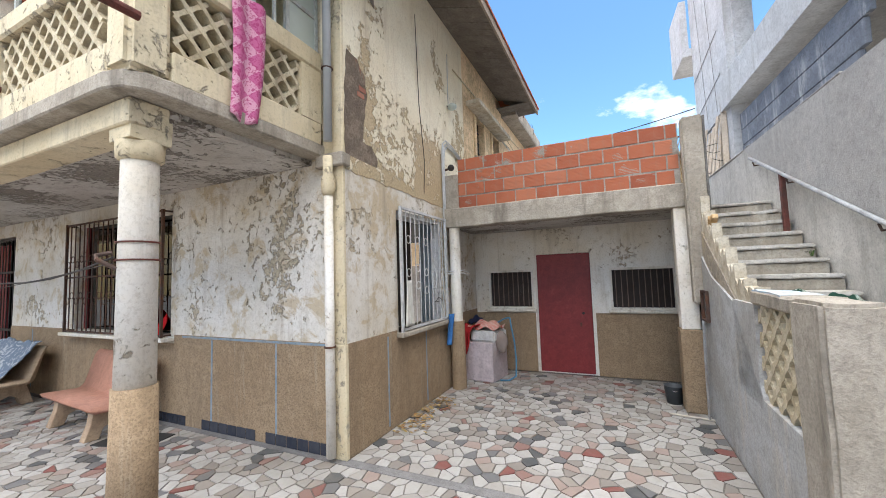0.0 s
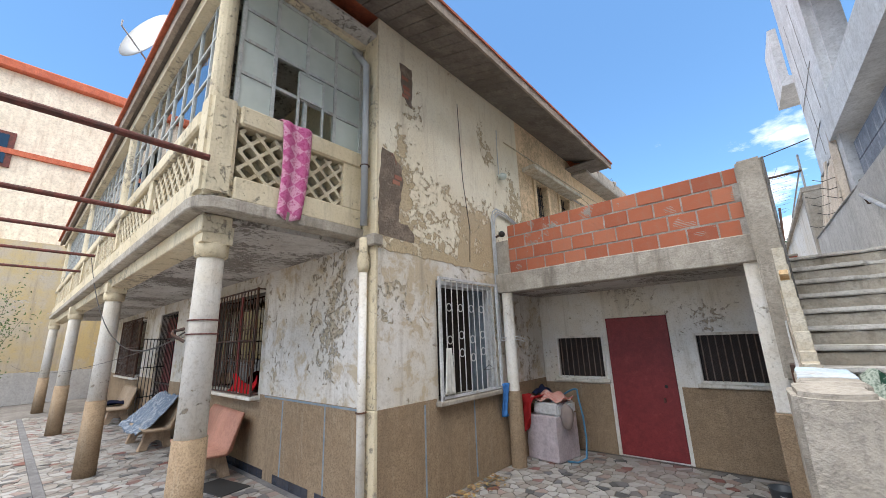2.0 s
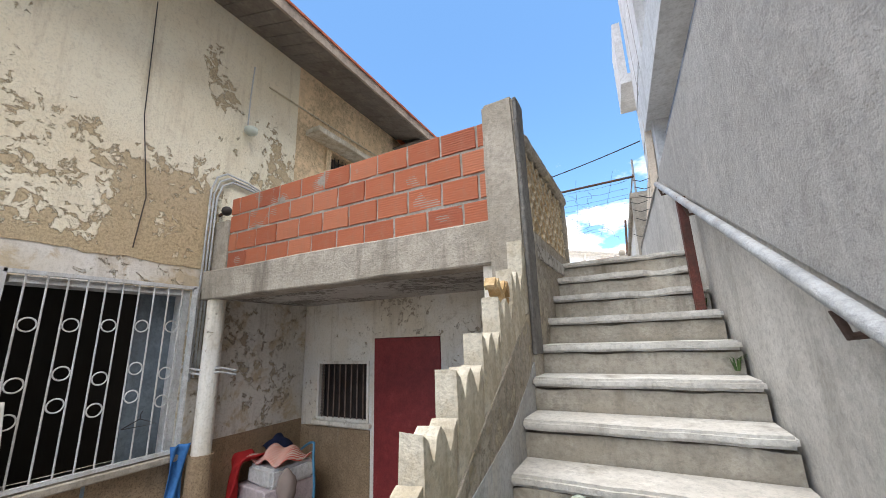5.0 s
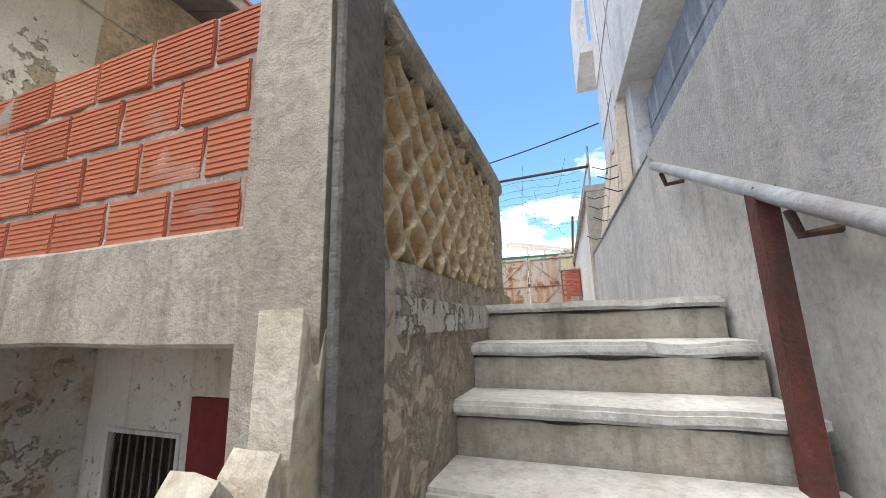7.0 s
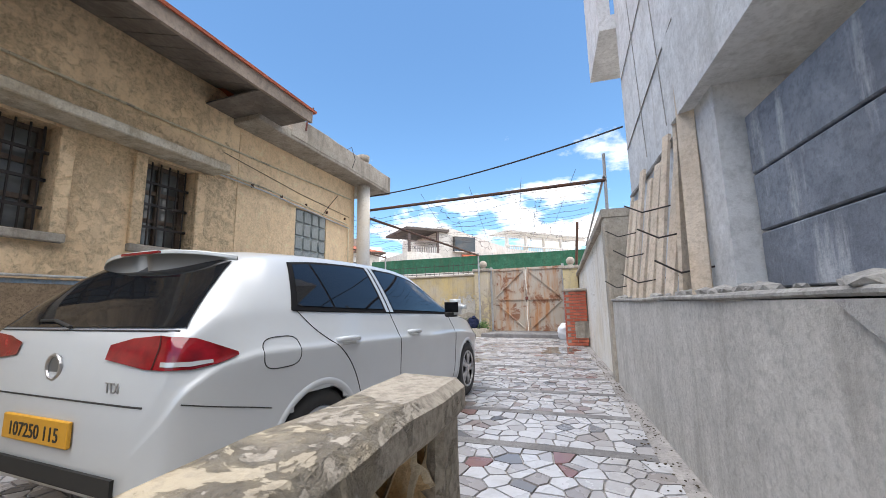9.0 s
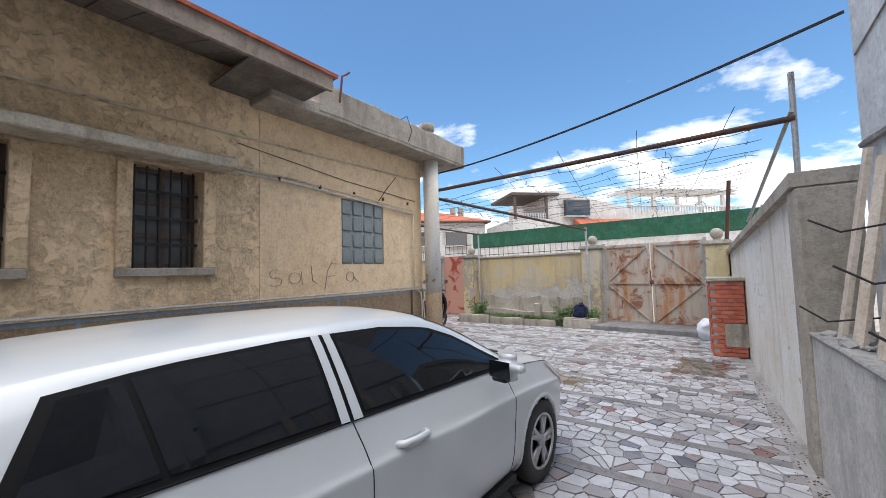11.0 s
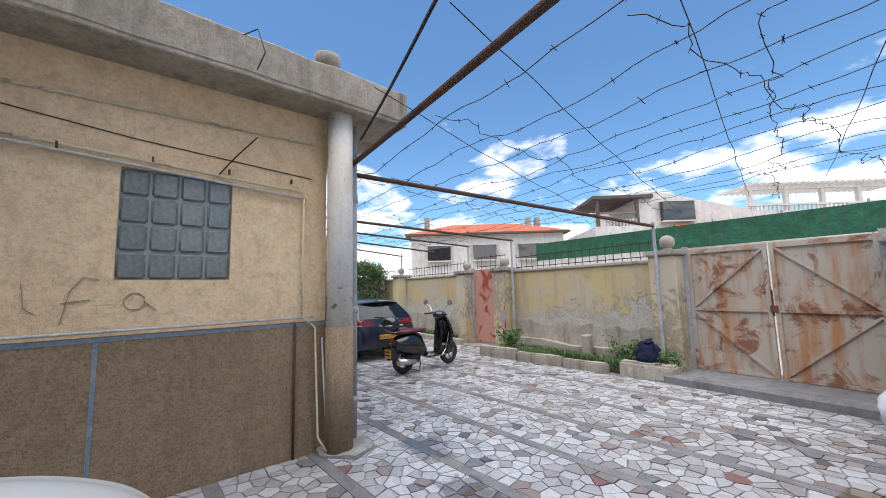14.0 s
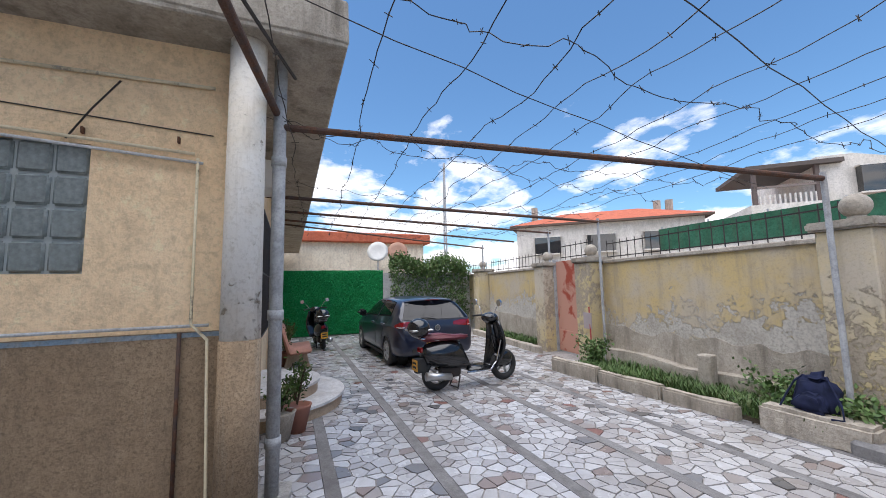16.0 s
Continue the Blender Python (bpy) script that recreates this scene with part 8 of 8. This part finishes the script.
# ---- unfinished building: boards, planks, wires ----
for k, (z0, z1, y0) in enumerate(((3.55, 3.80, 4.2), (3.81, 4.07, 4.1), (4.08, 4.36, 4.0))):
    g = one_box(0.26, 0.31, y0, 7.28, z0, z1, bev=0.006)
    solo("formwork_board", roughen(g, 0.004, 4, 4), FORMWORK, "dark blue-grey formwork board closing the opening", "board", "formwork boards", EAST)
random.seed(6)
for k in range(9):
    y = 7.5 + 0.29 * k + random.uniform(-0.03, 0.03)
    h = random.uniform(1.0, 1.15) if k % 3 else 1.25
    d = random.uniform(-0.06, 0.1)
    g = bmesh.new()
    bar(g, (0.08, y, 3.53), (0.125 if y < 7.85 else 0.26, y + d, 3.53 + h), 0.07 if k % 2 else 0.09, 0.025)
    solo("plank", g, WOOD, "rough timber plank leaning on the facade", "plank", "leaning planks", EAST)
for k in range(7):
    y = 7.5 + k * 0.36
    z = 3.7 + 0.25 * (k % 3)
    g = tube(bmesh.new(), [(0.3, y, z), (0.0, y + 0.05, z - 0.05), (-0.1, y + 0.14, z + 0.03)], 0.006, 5)
    solo("rebar", g, IRON_DARK, "bent steel wire sticking out of the facade", "rebar", "bent wires", EAST)
g = bmesh.new()
for zz in (5.4, 6.3):
    tube(g, [(0.292, 7.9, zz + 0.2), (0.292, 10.0, zz - 0.1)], 0.006, 5)
for yy in (8.5, 9.2):
    tube(g, [(0.292, yy, 4.9), (0.292, yy + 0.3, 8.0)], 0.004, 5)
nn = 18
rough_line = [(0.29, 7.7 + 2.3 * i / nn, 4.72 + 0.06 * noise.noise(Vector((i, 0, 0)))) for i in range(nn + 1)]
tube(g, rough_line, 0.022, 6)
solo("facade_joint", roughen(g, 0.01, 20), SAND, "rough mortar seam across the block facade", "seam", m=EAST)
random.seed(17)
g = bmesh.new()
for i in range(90):
    y, x = random.uniform(4.2, 10.0), random.uniform(0.03, 0.26)
    r = random.uniform(0.015, 0.05)
    bmesh.ops.create_icosphere(g, subdivisions=1, radius=r, matrix=Matrix.Translation((x, y, 3.54)) @ Matrix.Diagonal((1.3, 1.5, 0.7, 1)))
solo("rubble", roughen(g, 0.012, 30), SAND, "loose mortar rubble on the ledge", "rubble", m=EAST, kind="stuff")
random.seed(19)
g = bmesh.new()
for i in range(420):
    y = random.uniform(6.5, 12.5)
    x = -0.03 - abs(random.gauss(0, 0.05 + 0.10 * (0.5 + 0.5 * math.sin(y * 5))))
    r = random.uniform(0.002, 0.007)
    bmesh.ops.create_icosphere(g, subdivisions=1, radius=r, matrix=Matrix.Translation((x, y, UP + 0.004)) @ Matrix.Diagonal((1.3, 1.3, 0.6, 1)))
solo("grit", g, SOIL, "dark grit swept along the wall foot", "grit", m=EAST, kind="stuff")

# ---- distance: houses, fence, mast ----
fence = thing("mesh_fence", pose(-9, 25, 2.35), "green privacy netting on a white boundary wall", "fence")
part("wall", one_box(-1.0, 14, 0, 0.25, 0, 2.9), FARWALL, fence)
part("netting", roughen(one_box(-1.0, 14, -0.03, 0.0, 2.92, 3.75), 0.02, 2, 6), weathered("dark_green_net", (0.035, 0.13, 0.08), (0.025, 0.095, 0.055), (0.05, 0.085, 0.05), 1.5, 14, 0.85, (0.4, 0.6), 0.02, (0.5, 0.7), 0.2, 0.6), fence)
for i in range(9):
    part("post", rod(bmesh.new(), (-0.9 + i * 1.8, 0.05, 2.9), (-0.9 + i * 1.8, 0.05, 3.85), 0.03, n=8), GALV, fence)


def window_on(parent, u, z, w, h, d=-0.02, frame_mat=None):
    wn_ = part("window", one_box(u, u + w, d, 0.05, z, z + h), GLASS_DARK if frame_mat is None else frame_mat, parent)
    part("frame", one_box(u - 0.08, u + w + 0.08, d - 0.02, 0.03, z - 0.1, z), FARWALL, wn_)
    part("lintel", one_box(u - 0.08, u + w + 0.08, d - 0.03, 0.03, z + h, z + h + 0.08), FARWALL, wn_)
    part("shutter", one_box(u, u + w * 0.48, d - 0.015, d, z + h * 0.3, z + h), plain("grey_shutter", (0.35, 0.34, 0.32), 0.7), wn_)


ANG = math.degrees(math.atan2(39.1 - 28.3, -16.5 + 26.2))
hr = thing("house", pose(-26.2, 28.3, 2.3, 0, 0, ANG), "white house with a red hipped tile roof", "house")
part("wall", one_box(0.5, 14.0, 0.5, 9.0, 0, 6.6), FARWALL, hr)
g = bmesh.new()
vs = [g.verts.new(p) for p in ((0, 0, 6.6), (14.5, 0, 6.6), (14.5, 9.5, 6.6), (0, 9.5, 6.6), (4.2, 4.75, 8.1), (10.3, 4.75, 8.1))]
for q in ((0, 1, 5, 4), (1, 2, 5), (2, 3, 4, 5), (3, 0, 4), (3, 2, 1, 0)):
    g.faces.new([vs[i] for i in q])
bmesh.ops.recalc_face_normals(g, faces=g.faces[:])
rf = part("roof", g, ROOFTILE, hr, "red tile roof")
part("eave", one_box(0, 14.5, 0, 9.5, 6.45, 6.6), plain("dark_eave", (0.12, 0.08, 0.06), 0.8), hr)
for x, y in ((1.5, 3.0), (11.5, 4.4), (12.4, 4.4)):
    part("chimney", one_box(x, x + 0.5, y, y + 0.5, 7.0, 8.6), CONCRETE, rf)
for x in (2.0, 6.0, 10.0):
    window_on(hr, x, 4.2, 2.0, 1.3, 0.47)
ANG2 = math.degrees(math.atan2(51.9 - 37.5, -0.2 + 13.3))
hw_ = thing("house", pose(-13.3, 37.5, 2.3, 0, 0, ANG2), "large white house with a terrace and pergola", "house")
g = bmesh.new()
prism(g, [(3.5, 0), (26, 0), (26, 6.9), (12.5, 7.3), (5.2, 9.0), (3.5, 9.0)], "y", 0.6, 10)
part("wall", g, FARWALL, hw_)
part("terrace", one_box(0, 3.5, 0.3, 8, 0, 6.3), FARWALL, hw_)
for x in (0.2, 3.3):
    part("terrace_post", one_box(x, x + 0.22, 0.4, 0.62, 6.3, 8.5), plain("brown_post", (0.12, 0.09, 0.08), 0.8), hw_)
part("terrace_roof", one_box(-0.1, 4.6, 0.2, 6, 8.5, 8.75), plain("dark_roof_edge", (0.10, 0.08, 0.07), 0.8), hw_)
part("terrace_rail", one_box(0.2, 3.5, 0.4, 0.5, 7.3, 7.45), plain("brown_rail", (0.2, 0.16, 0.14), 0.8), hw_)
for i in range(14):
    part("baluster", rod(bmesh.new(), (0.3 + i * 0.25, 0.5, 6.3), (0.3 + i * 0.25, 0.5, 6.9), 0.06, n=8), FARWALL, hw_)
window_on(hw_, 5.2, 6.6, 2.4, 1.5, 0.55)
g = bmesh.new()
prism(g, [(0.2, 5.2), (0.2, 5.5), (1.6, 6.3), (1.6, 5.2)], "x", 6.0, 12.0)
vsrot = g.verts[:]
for v_ in vsrot:
    v_.co.y -= 1.4
part("lean_to_roof", g, ROOFTILE, hw_, "small red tile roof")
for i in range(5):
    x = 12.5 + 2.8 * i
    part("pergola_post", one_box(x, x + 0.3, 1.0, 1.3, 6.9, 9.0), FARWALL, hw_)
part("pergola_beam", one_box(12.0, 25.5, 1.0, 1.25, 9.0, 9.25), FARWALL, hw_)
for i in range(26):
    part("pergola_slat", one_box(12.2 + i * 0.5, 12.35 + i * 0.5, 0.3, 4.0, 9.25, 9.42), FARWALL, hw_)
part("parapet", one_box(12.0, 26, 0.5, 0.75, 7.6, 7.75), FARWALL, hw_)
for i in range(40):
    part("baluster", rod(bmesh.new(), (12.3 + i * 0.33, 0.62, 6.9), (12.3 + i * 0.33, 0.62, 7.6), 0.07, n=6), FARWALL, hw_)
mast = thing("pylon", pose(-50, 32.3, 2.3), "grey lattice transmission mast far beyond the houses", "mast")
for sx in (-0.6, 0.6):
    part("leg", tube(bmesh.new(), [(sx, 0, 0), (sx * 0.25, 0, 20)], 0.12, 6), GALV, mast)
g = bmesh.new()
for i in range(16):
    w0, w1 = 0.6 * (1 - 0.75 * i / 16), 0.6 * (1 - 0.75 * (i + 1) / 16)
    bar(g, (-w0, 0, i * 1.25), (w1, 0, (i + 1) * 1.25), 0.08, 0.08)
    bar(g, (w0, 0, i * 1.25), (-w1, 0, (i + 1) * 1.25), 0.08, 0.08)
part("bracing", g, GALV, mast)
nb_ = thing("house", pose(-24.5, 9.0, 2.3), "low cream house with an orange roof edge", "house")
part("wall", one_box(0, 6, 0, 9, 0, 4.0), FARBEIGE, nb_)
part("roof", one_box(-0.3, 6.3, -0.3, 9.3, 4.0, 4.5, bev=0.05), ROOFTILE, nb_)
for y in (4.2, 5.1):
    d_ = thing("satellite_dish", pose(-16.0, 10.8 + y, 5.6, 0, 75, -20), "satellite dish on a neighbouring roof", "dish")
    part("reflector", lathe(bmesh.new(), [(0.02, 0.0), (0.3, 0.04), (0.45, 0.11), (0.46, 0.12), (0.3, 0.06), (0.02, 0.03)], n=22), plain("dish_paint", (0.62, 0.6, 0.56) if y < 5 else (0.40, 0.22, 0.15), 0.6), d_, "", True)
    part("stem", rod(bmesh.new(), (0.05, 0, -0.02), (1.3, 0, -0.3), 0.03), GALV, d_)
g = one_box(-16.6, -16.2, 11.4, 17.5, 2.3, 4.9)
struct("wall_neighbour", g, FARBEIGE, "cream wall of the neighbouring yard", "wall")
fb = thing("house", pose(-30, -9, 0), "tall beige house with red brick trim far beyond the yard", "house")
part("wall", one_box(0, 6, 0, 13.6, 0, 14.8), FARBEIGE, fb)
part("roof", one_box(-0.3, 6.3, -0.3, 13.9, 14.8, 15.3, bev=0.06), ROOFTILE, fb)
fw = part("window", one_box(5.98, 6.08, 6.35, 7.45, 10.05, 11.75), IRON_RED, fb, "red framed window")
part("pane", one_box(6.08, 6.10, 6.55, 7.25, 10.2, 11.6), GLASS_DARK, fw)
part("string_course", one_box(6.0, 6.12, -0.1, 13.6, 10.7, 10.95), ROOFTILE, fb)
part("lower_block", one_box(6.0, 8.0, 6.0, 11.6, 0, 6.4), YELLOW, fb)
g = pierced(bmesh.new(), "y", -21.2, -20.9, -10, 6.0, 0, 5.4, [])
struct("wall_far_yard", g, YELLOW, "faded yellow wall at the far end of the lower yard", "wall")
g = box(bmesh.new(), -20.9, -20.88, -10, 6.0, 0, 1.15)
struct("dado_far_yard", g, CONC_DARK, "dark grey dado of the far wall", "dado")
bush("bare_bush", pose(-19.5, -1.0, 0.0), 1.2, 4.2, 1200, "thin straggling creeper at the end of the yard", 33, 0.05)
# plain enclosure behind the walker
g = box(bmesh.new(), -21.0, 4.0, -10.2, -10.0, 0, 2.6)
struct("wall_south", g, YELLOW, "plain yard wall behind the walker", "wall")

# ---- pieces: bricks, tiles, crazy paving ----
joint = one_box(0.0, 3.0, 0.012, 0.10, 0.004, 0.785)
brickwall = thing("wall_brick_parapet", pose(-2.12, 4.72, 2.77), "unrendered red hollow brick parapet of the terrace", "brick wall", kind="structure")
part("mortar", roughen(bmesh.ops.subdivide_edges(joint, edges=[e for e in joint.edges if e.calc_length() > 0.5], cuts=60, use_grid_fill=True) and joint, 0.012, 9), MORTAR, brickwall)


def grooved(length, h=0.176):
    """A hollow brick face with fine horizontal ribs."""
    g = bmesh.new()
    box(g, 0, length, 0.004, 0.09, 0, h)
    n = 9
    for i in range(n):
        z = h * (i + 0.5) / n
        box(g, 0.002, length - 0.002, 0.0, 0.005, z - 0.006, z + 0.006)
    return g


full, cut_l, cut_s = (mesh_of("brick", grooved(l), BRICK_RED) for l in (0.284, 0.192, 0.112))
random.seed(2)
for r in range(4):
    x = 0.005 if r % 2 == 0 else 0.005
    first = True
    while x < 3.02:
        l, me = (0.292, full)
        if first and r % 2:
            l, me = 0.12, cut_s
        if x + l > 3.03:
            l, me = (0.2, cut_l) if x + 0.2 <= 3.03 else (0.12, cut_s)
            if x + l > 3.04:
                break
        o = new("brick", me)
        o.parent = brickwall
        o.matrix_basis = pose(x, random.uniform(-0.004, 0.005), 0.006 + r * 0.2, random.uniform(-0.6, 0.6), 0, 0)
        x += l + 0.012
        first = False
plinth = thing("plinth_tiles", pose(-8.0, HY - 0.012, 0), "row of dark glazed plinth tiles along the veranda wall", "tiles", kind="structure")
tile = mesh_of("tile", one_box(0, 0.145, -0.01, 0.0, 0.0, 0.115, bev=0.004), PLINTH)
for i in range(37):
    if i in (21, 22, 29):
        continue
    o = new("tile", tile)
    o.parent, o.matrix_basis = plinth, pose(0.152 * i, 0, 0.003)
# bricks showing in the bare patches
BRICK_OLD = pieces("old_dull_brick", [(1, (0.36, 0.16, 0.11)), (1, (0.31, 0.13, 0.09))], True, 0.9, 0.2, (0.25, 0.18, 0.14))
bare = mesh_of("brick", roughen(one_box(0, 0.005, 0, 0.12, 0, 0.055, bev=0.002), 0.006, 30), BRICK_OLD)
bp_ = thing("bare_bricks", pose(HX + 0.003, 2.3, 3.2), "old red bricks showing through fallen render", "bricks", kind="structure")
random.seed(4)
for y, z in ((0.18, 0.50), (0.21, 0.575), (0.35, 1.83), (0.385, 1.90), (0.37, 1.97), (0.35, 2.11)):
    o = new("brick", bare)
    o.parent, o.matrix_basis = bp_, pose(0, y, z, random.uniform(-3, 3), 0, 0)


def clip(poly, px, py, nx, ny):
    """The part of a polygon on the inner side of a line."""
    out = []
    for i in range(len(poly)):
        a, b = poly[i], poly[(i + 1) % len(poly)]
        da, db = (a[0] - px) * nx + (a[1] - py) * ny, (b[0] - px) * nx + (b[1] - py) * ny
        if da <= 0:
            out.append(a)
        if da * db < 0:
            t = da / (da - db)
            out.append((a[0] + t * (b[0] - a[0]), a[1] + t * (b[1] - a[1])))
    return out


def crazy(x0, x1, y0, y1, size, keep, seed):
    """Irregular stones: cells round scattered points, cut to the strip, with open joints."""
    rnd = random.Random(seed)
    nx, ny = max(1, round((x1 - x0) / size)), max(1, round((y1 - y0) / size))
    dx, dy = (x1 - x0) / nx, (y1 - y0) / ny
    pt = {(i, j): (x0 + (i + 0.5 + rnd.uniform(-0.46, 0.46)) * dx, y0 + (j + 0.5 + rnd.uniform(-0.46, 0.46)) * dy) for i in range(nx) for j in range(ny)}
    cells = []
    for (i, j), (px, py) in pt.items():
        if not keep(px, py):
            continue
        poly = [(max(x0, px - 2 * dx), max(y0, py - 2 * dy)), (min(x1, px + 2 * dx), max(y0, py - 2 * dy)), (min(x1, px + 2 * dx), min(y1, py + 2 * dy)), (max(x0, px - 2 * dx), min(y1, py + 2 * dy))]
        for di in (-2, -1, 0, 1, 2):
            for dj in (-2, -1, 0, 1, 2):
                q = pt.get((i + di, j + dj))
                if q is None or (di == 0 and dj == 0):
                    continue
                vx, vy = q[0] - px, q[1] - py
                l = math.hypot(vx, vy)
                poly = clip(poly, (px + q[0]) / 2 - vx / l * 0.006, (py + q[1]) / 2 - vy / l * 0.006, vx / l, vy / l)
                if len(poly) < 3:
                    break
            if len(poly) < 3:
                break
        if len(poly) >= 3:
            cells.append(((px, py), poly))
    return cells


def pave(name, cells, z, up, near, label):
    holder = thing(name, pose(0, 0, z), label, "pavement", kind="structure")
    v, f = [], []
    rnd = random.Random(9)
    count = 0
    for (px, py), poly in cells:
        h = 0.0 + rnd.uniform(-0.002, 0.003)
        n = len(poly)
        if count < 300 and near[0] < px < near[1] and near[2] < py < near[3]:
            me = bpy.data.meshes.new("stone")
            me.from_pydata([(a - px, b - py, h) for a, b in poly] + [(a - px, b - py, -0.02) for a, b in poly], [], [tuple(range(n))] + [(i, i + n, (i + 1) % n + n, (i + 1) % n) for i in range(n)])
            me.materials.append(STONE[(up, 1)])
            o = new("stone", me)
            o.parent, o.matrix_basis = holder, pose(px, py, 0)
            count += 1
        else:
            k = len(v)
            v += [(a, b, h) for a, b in poly] + [(a, b, -0.02) for a, b in poly]
            f += [tuple(range(k, k + n))] + [(k + i, k + i + n, k + (i + 1) % n + n, k + (i + 1) % n) for i in range(n)]
    me = bpy.data.meshes.new("stone_field")
    me.from_pydata(v, [], f)
    me.materials.append(STONE[(up, 0)])
    o = new("stone_field", me)
    o.parent = holder
    tagged(o, "remaining broken marble paving stones", kind="stuff")
    return holder


low = []
ys = [-5.0, -2.3, 0.18, 2.2, 6.03]
for k, (a, b) in enumerate(zip(ys, ys[1:])):
    low += crazy(-16.0 if b < 3 else HX + 0.02, 0.97 if a > 1.5 else 2.2, a + 0.06, b - 0.06, 0.128, lambda x, y: True, 100 + k)
pave("pavement_lower", low, 0.0, 0, (-2.2, 0.9, 2.4, 5.2), "crazy paving of broken coloured marble, worn and dirty")
g = bmesh.new()
for y in ys[1:-1]:
    box(g, -16, 2.0 if y < 2 else HX + 2.4, y - 0.055, y + 0.055, -0.01, 0.002)
struct("strip_lower", g, STRIP, "dark cement strips between the paving", "paving strip")
upc = []
yk = [6.25 + 0.78 * i for i in range(14)]
for k, (a, b) in enumerate(zip(yk, yk[1:])):
    x0 = HX + 0.03 if b < HN + 0.1 else -11.5
    upc += crazy(x0, 2.2 - 0.0545 * a, a + 0.055, b - 0.055, 0.118, lambda x, y: not (x < HX and y < HN + 0.02), 200 + k)
pave("pavement_upper", upc, UP, 1, (-1.6, 1.6, 9.6, 13.2), "crazy paving of pale broken marble, damp in places")
g = bmesh.new()
for y in yk[1:-1]:
    box(g, HX + 0.03 if y < HN + 0.1 else -11.5, 2.2 - 0.0545 * y, y - 0.05, y + 0.05, UP - 0.01, UP + 0.002)
struct("strip_upper", g, STRIP, "grey cement strips between the paving bays", "paving strip")
# shallow rain water lying on the paving
FILM = glass_mat("rain_water", (0.88, 0.85, 0.81), 0.02, 0.06)


def puddle(x, y, rx, ry, seed, label):
    g = bmesh.new()
    ring_ = []
    for t in np.linspace(0, 2 * math.pi, 90, endpoint=False):
        k = 1 + 0.7 * noise.noise(Vector((math.cos(t) * 2, math.sin(t) * 2, seed))) + 0.25 * noise.noise(Vector((math.cos(t) * 7, math.sin(t) * 7, seed)))
        ring_.append(g.verts.new((rx * math.cos(t) * k, ry * math.sin(t) * k, 0)))
    g.faces.new(ring_)
    solo("puddle", g, FILM, label, "puddle", "puddles", pose(x, y, UP + 0.0045), kind="structure")


puddle(1.05, 12.9, 0.34, 0.55, 5.0, "shallow muddy rain puddle on the paving")
puddle(-0.62, 11.38, 0.55, 0.30, 9.0, "clear rain puddle mirroring the sky on pale paving")
puddle(-1.75, 11.75, 0.28, 0.16, 3.0, "small rain puddle beside the cement pad")
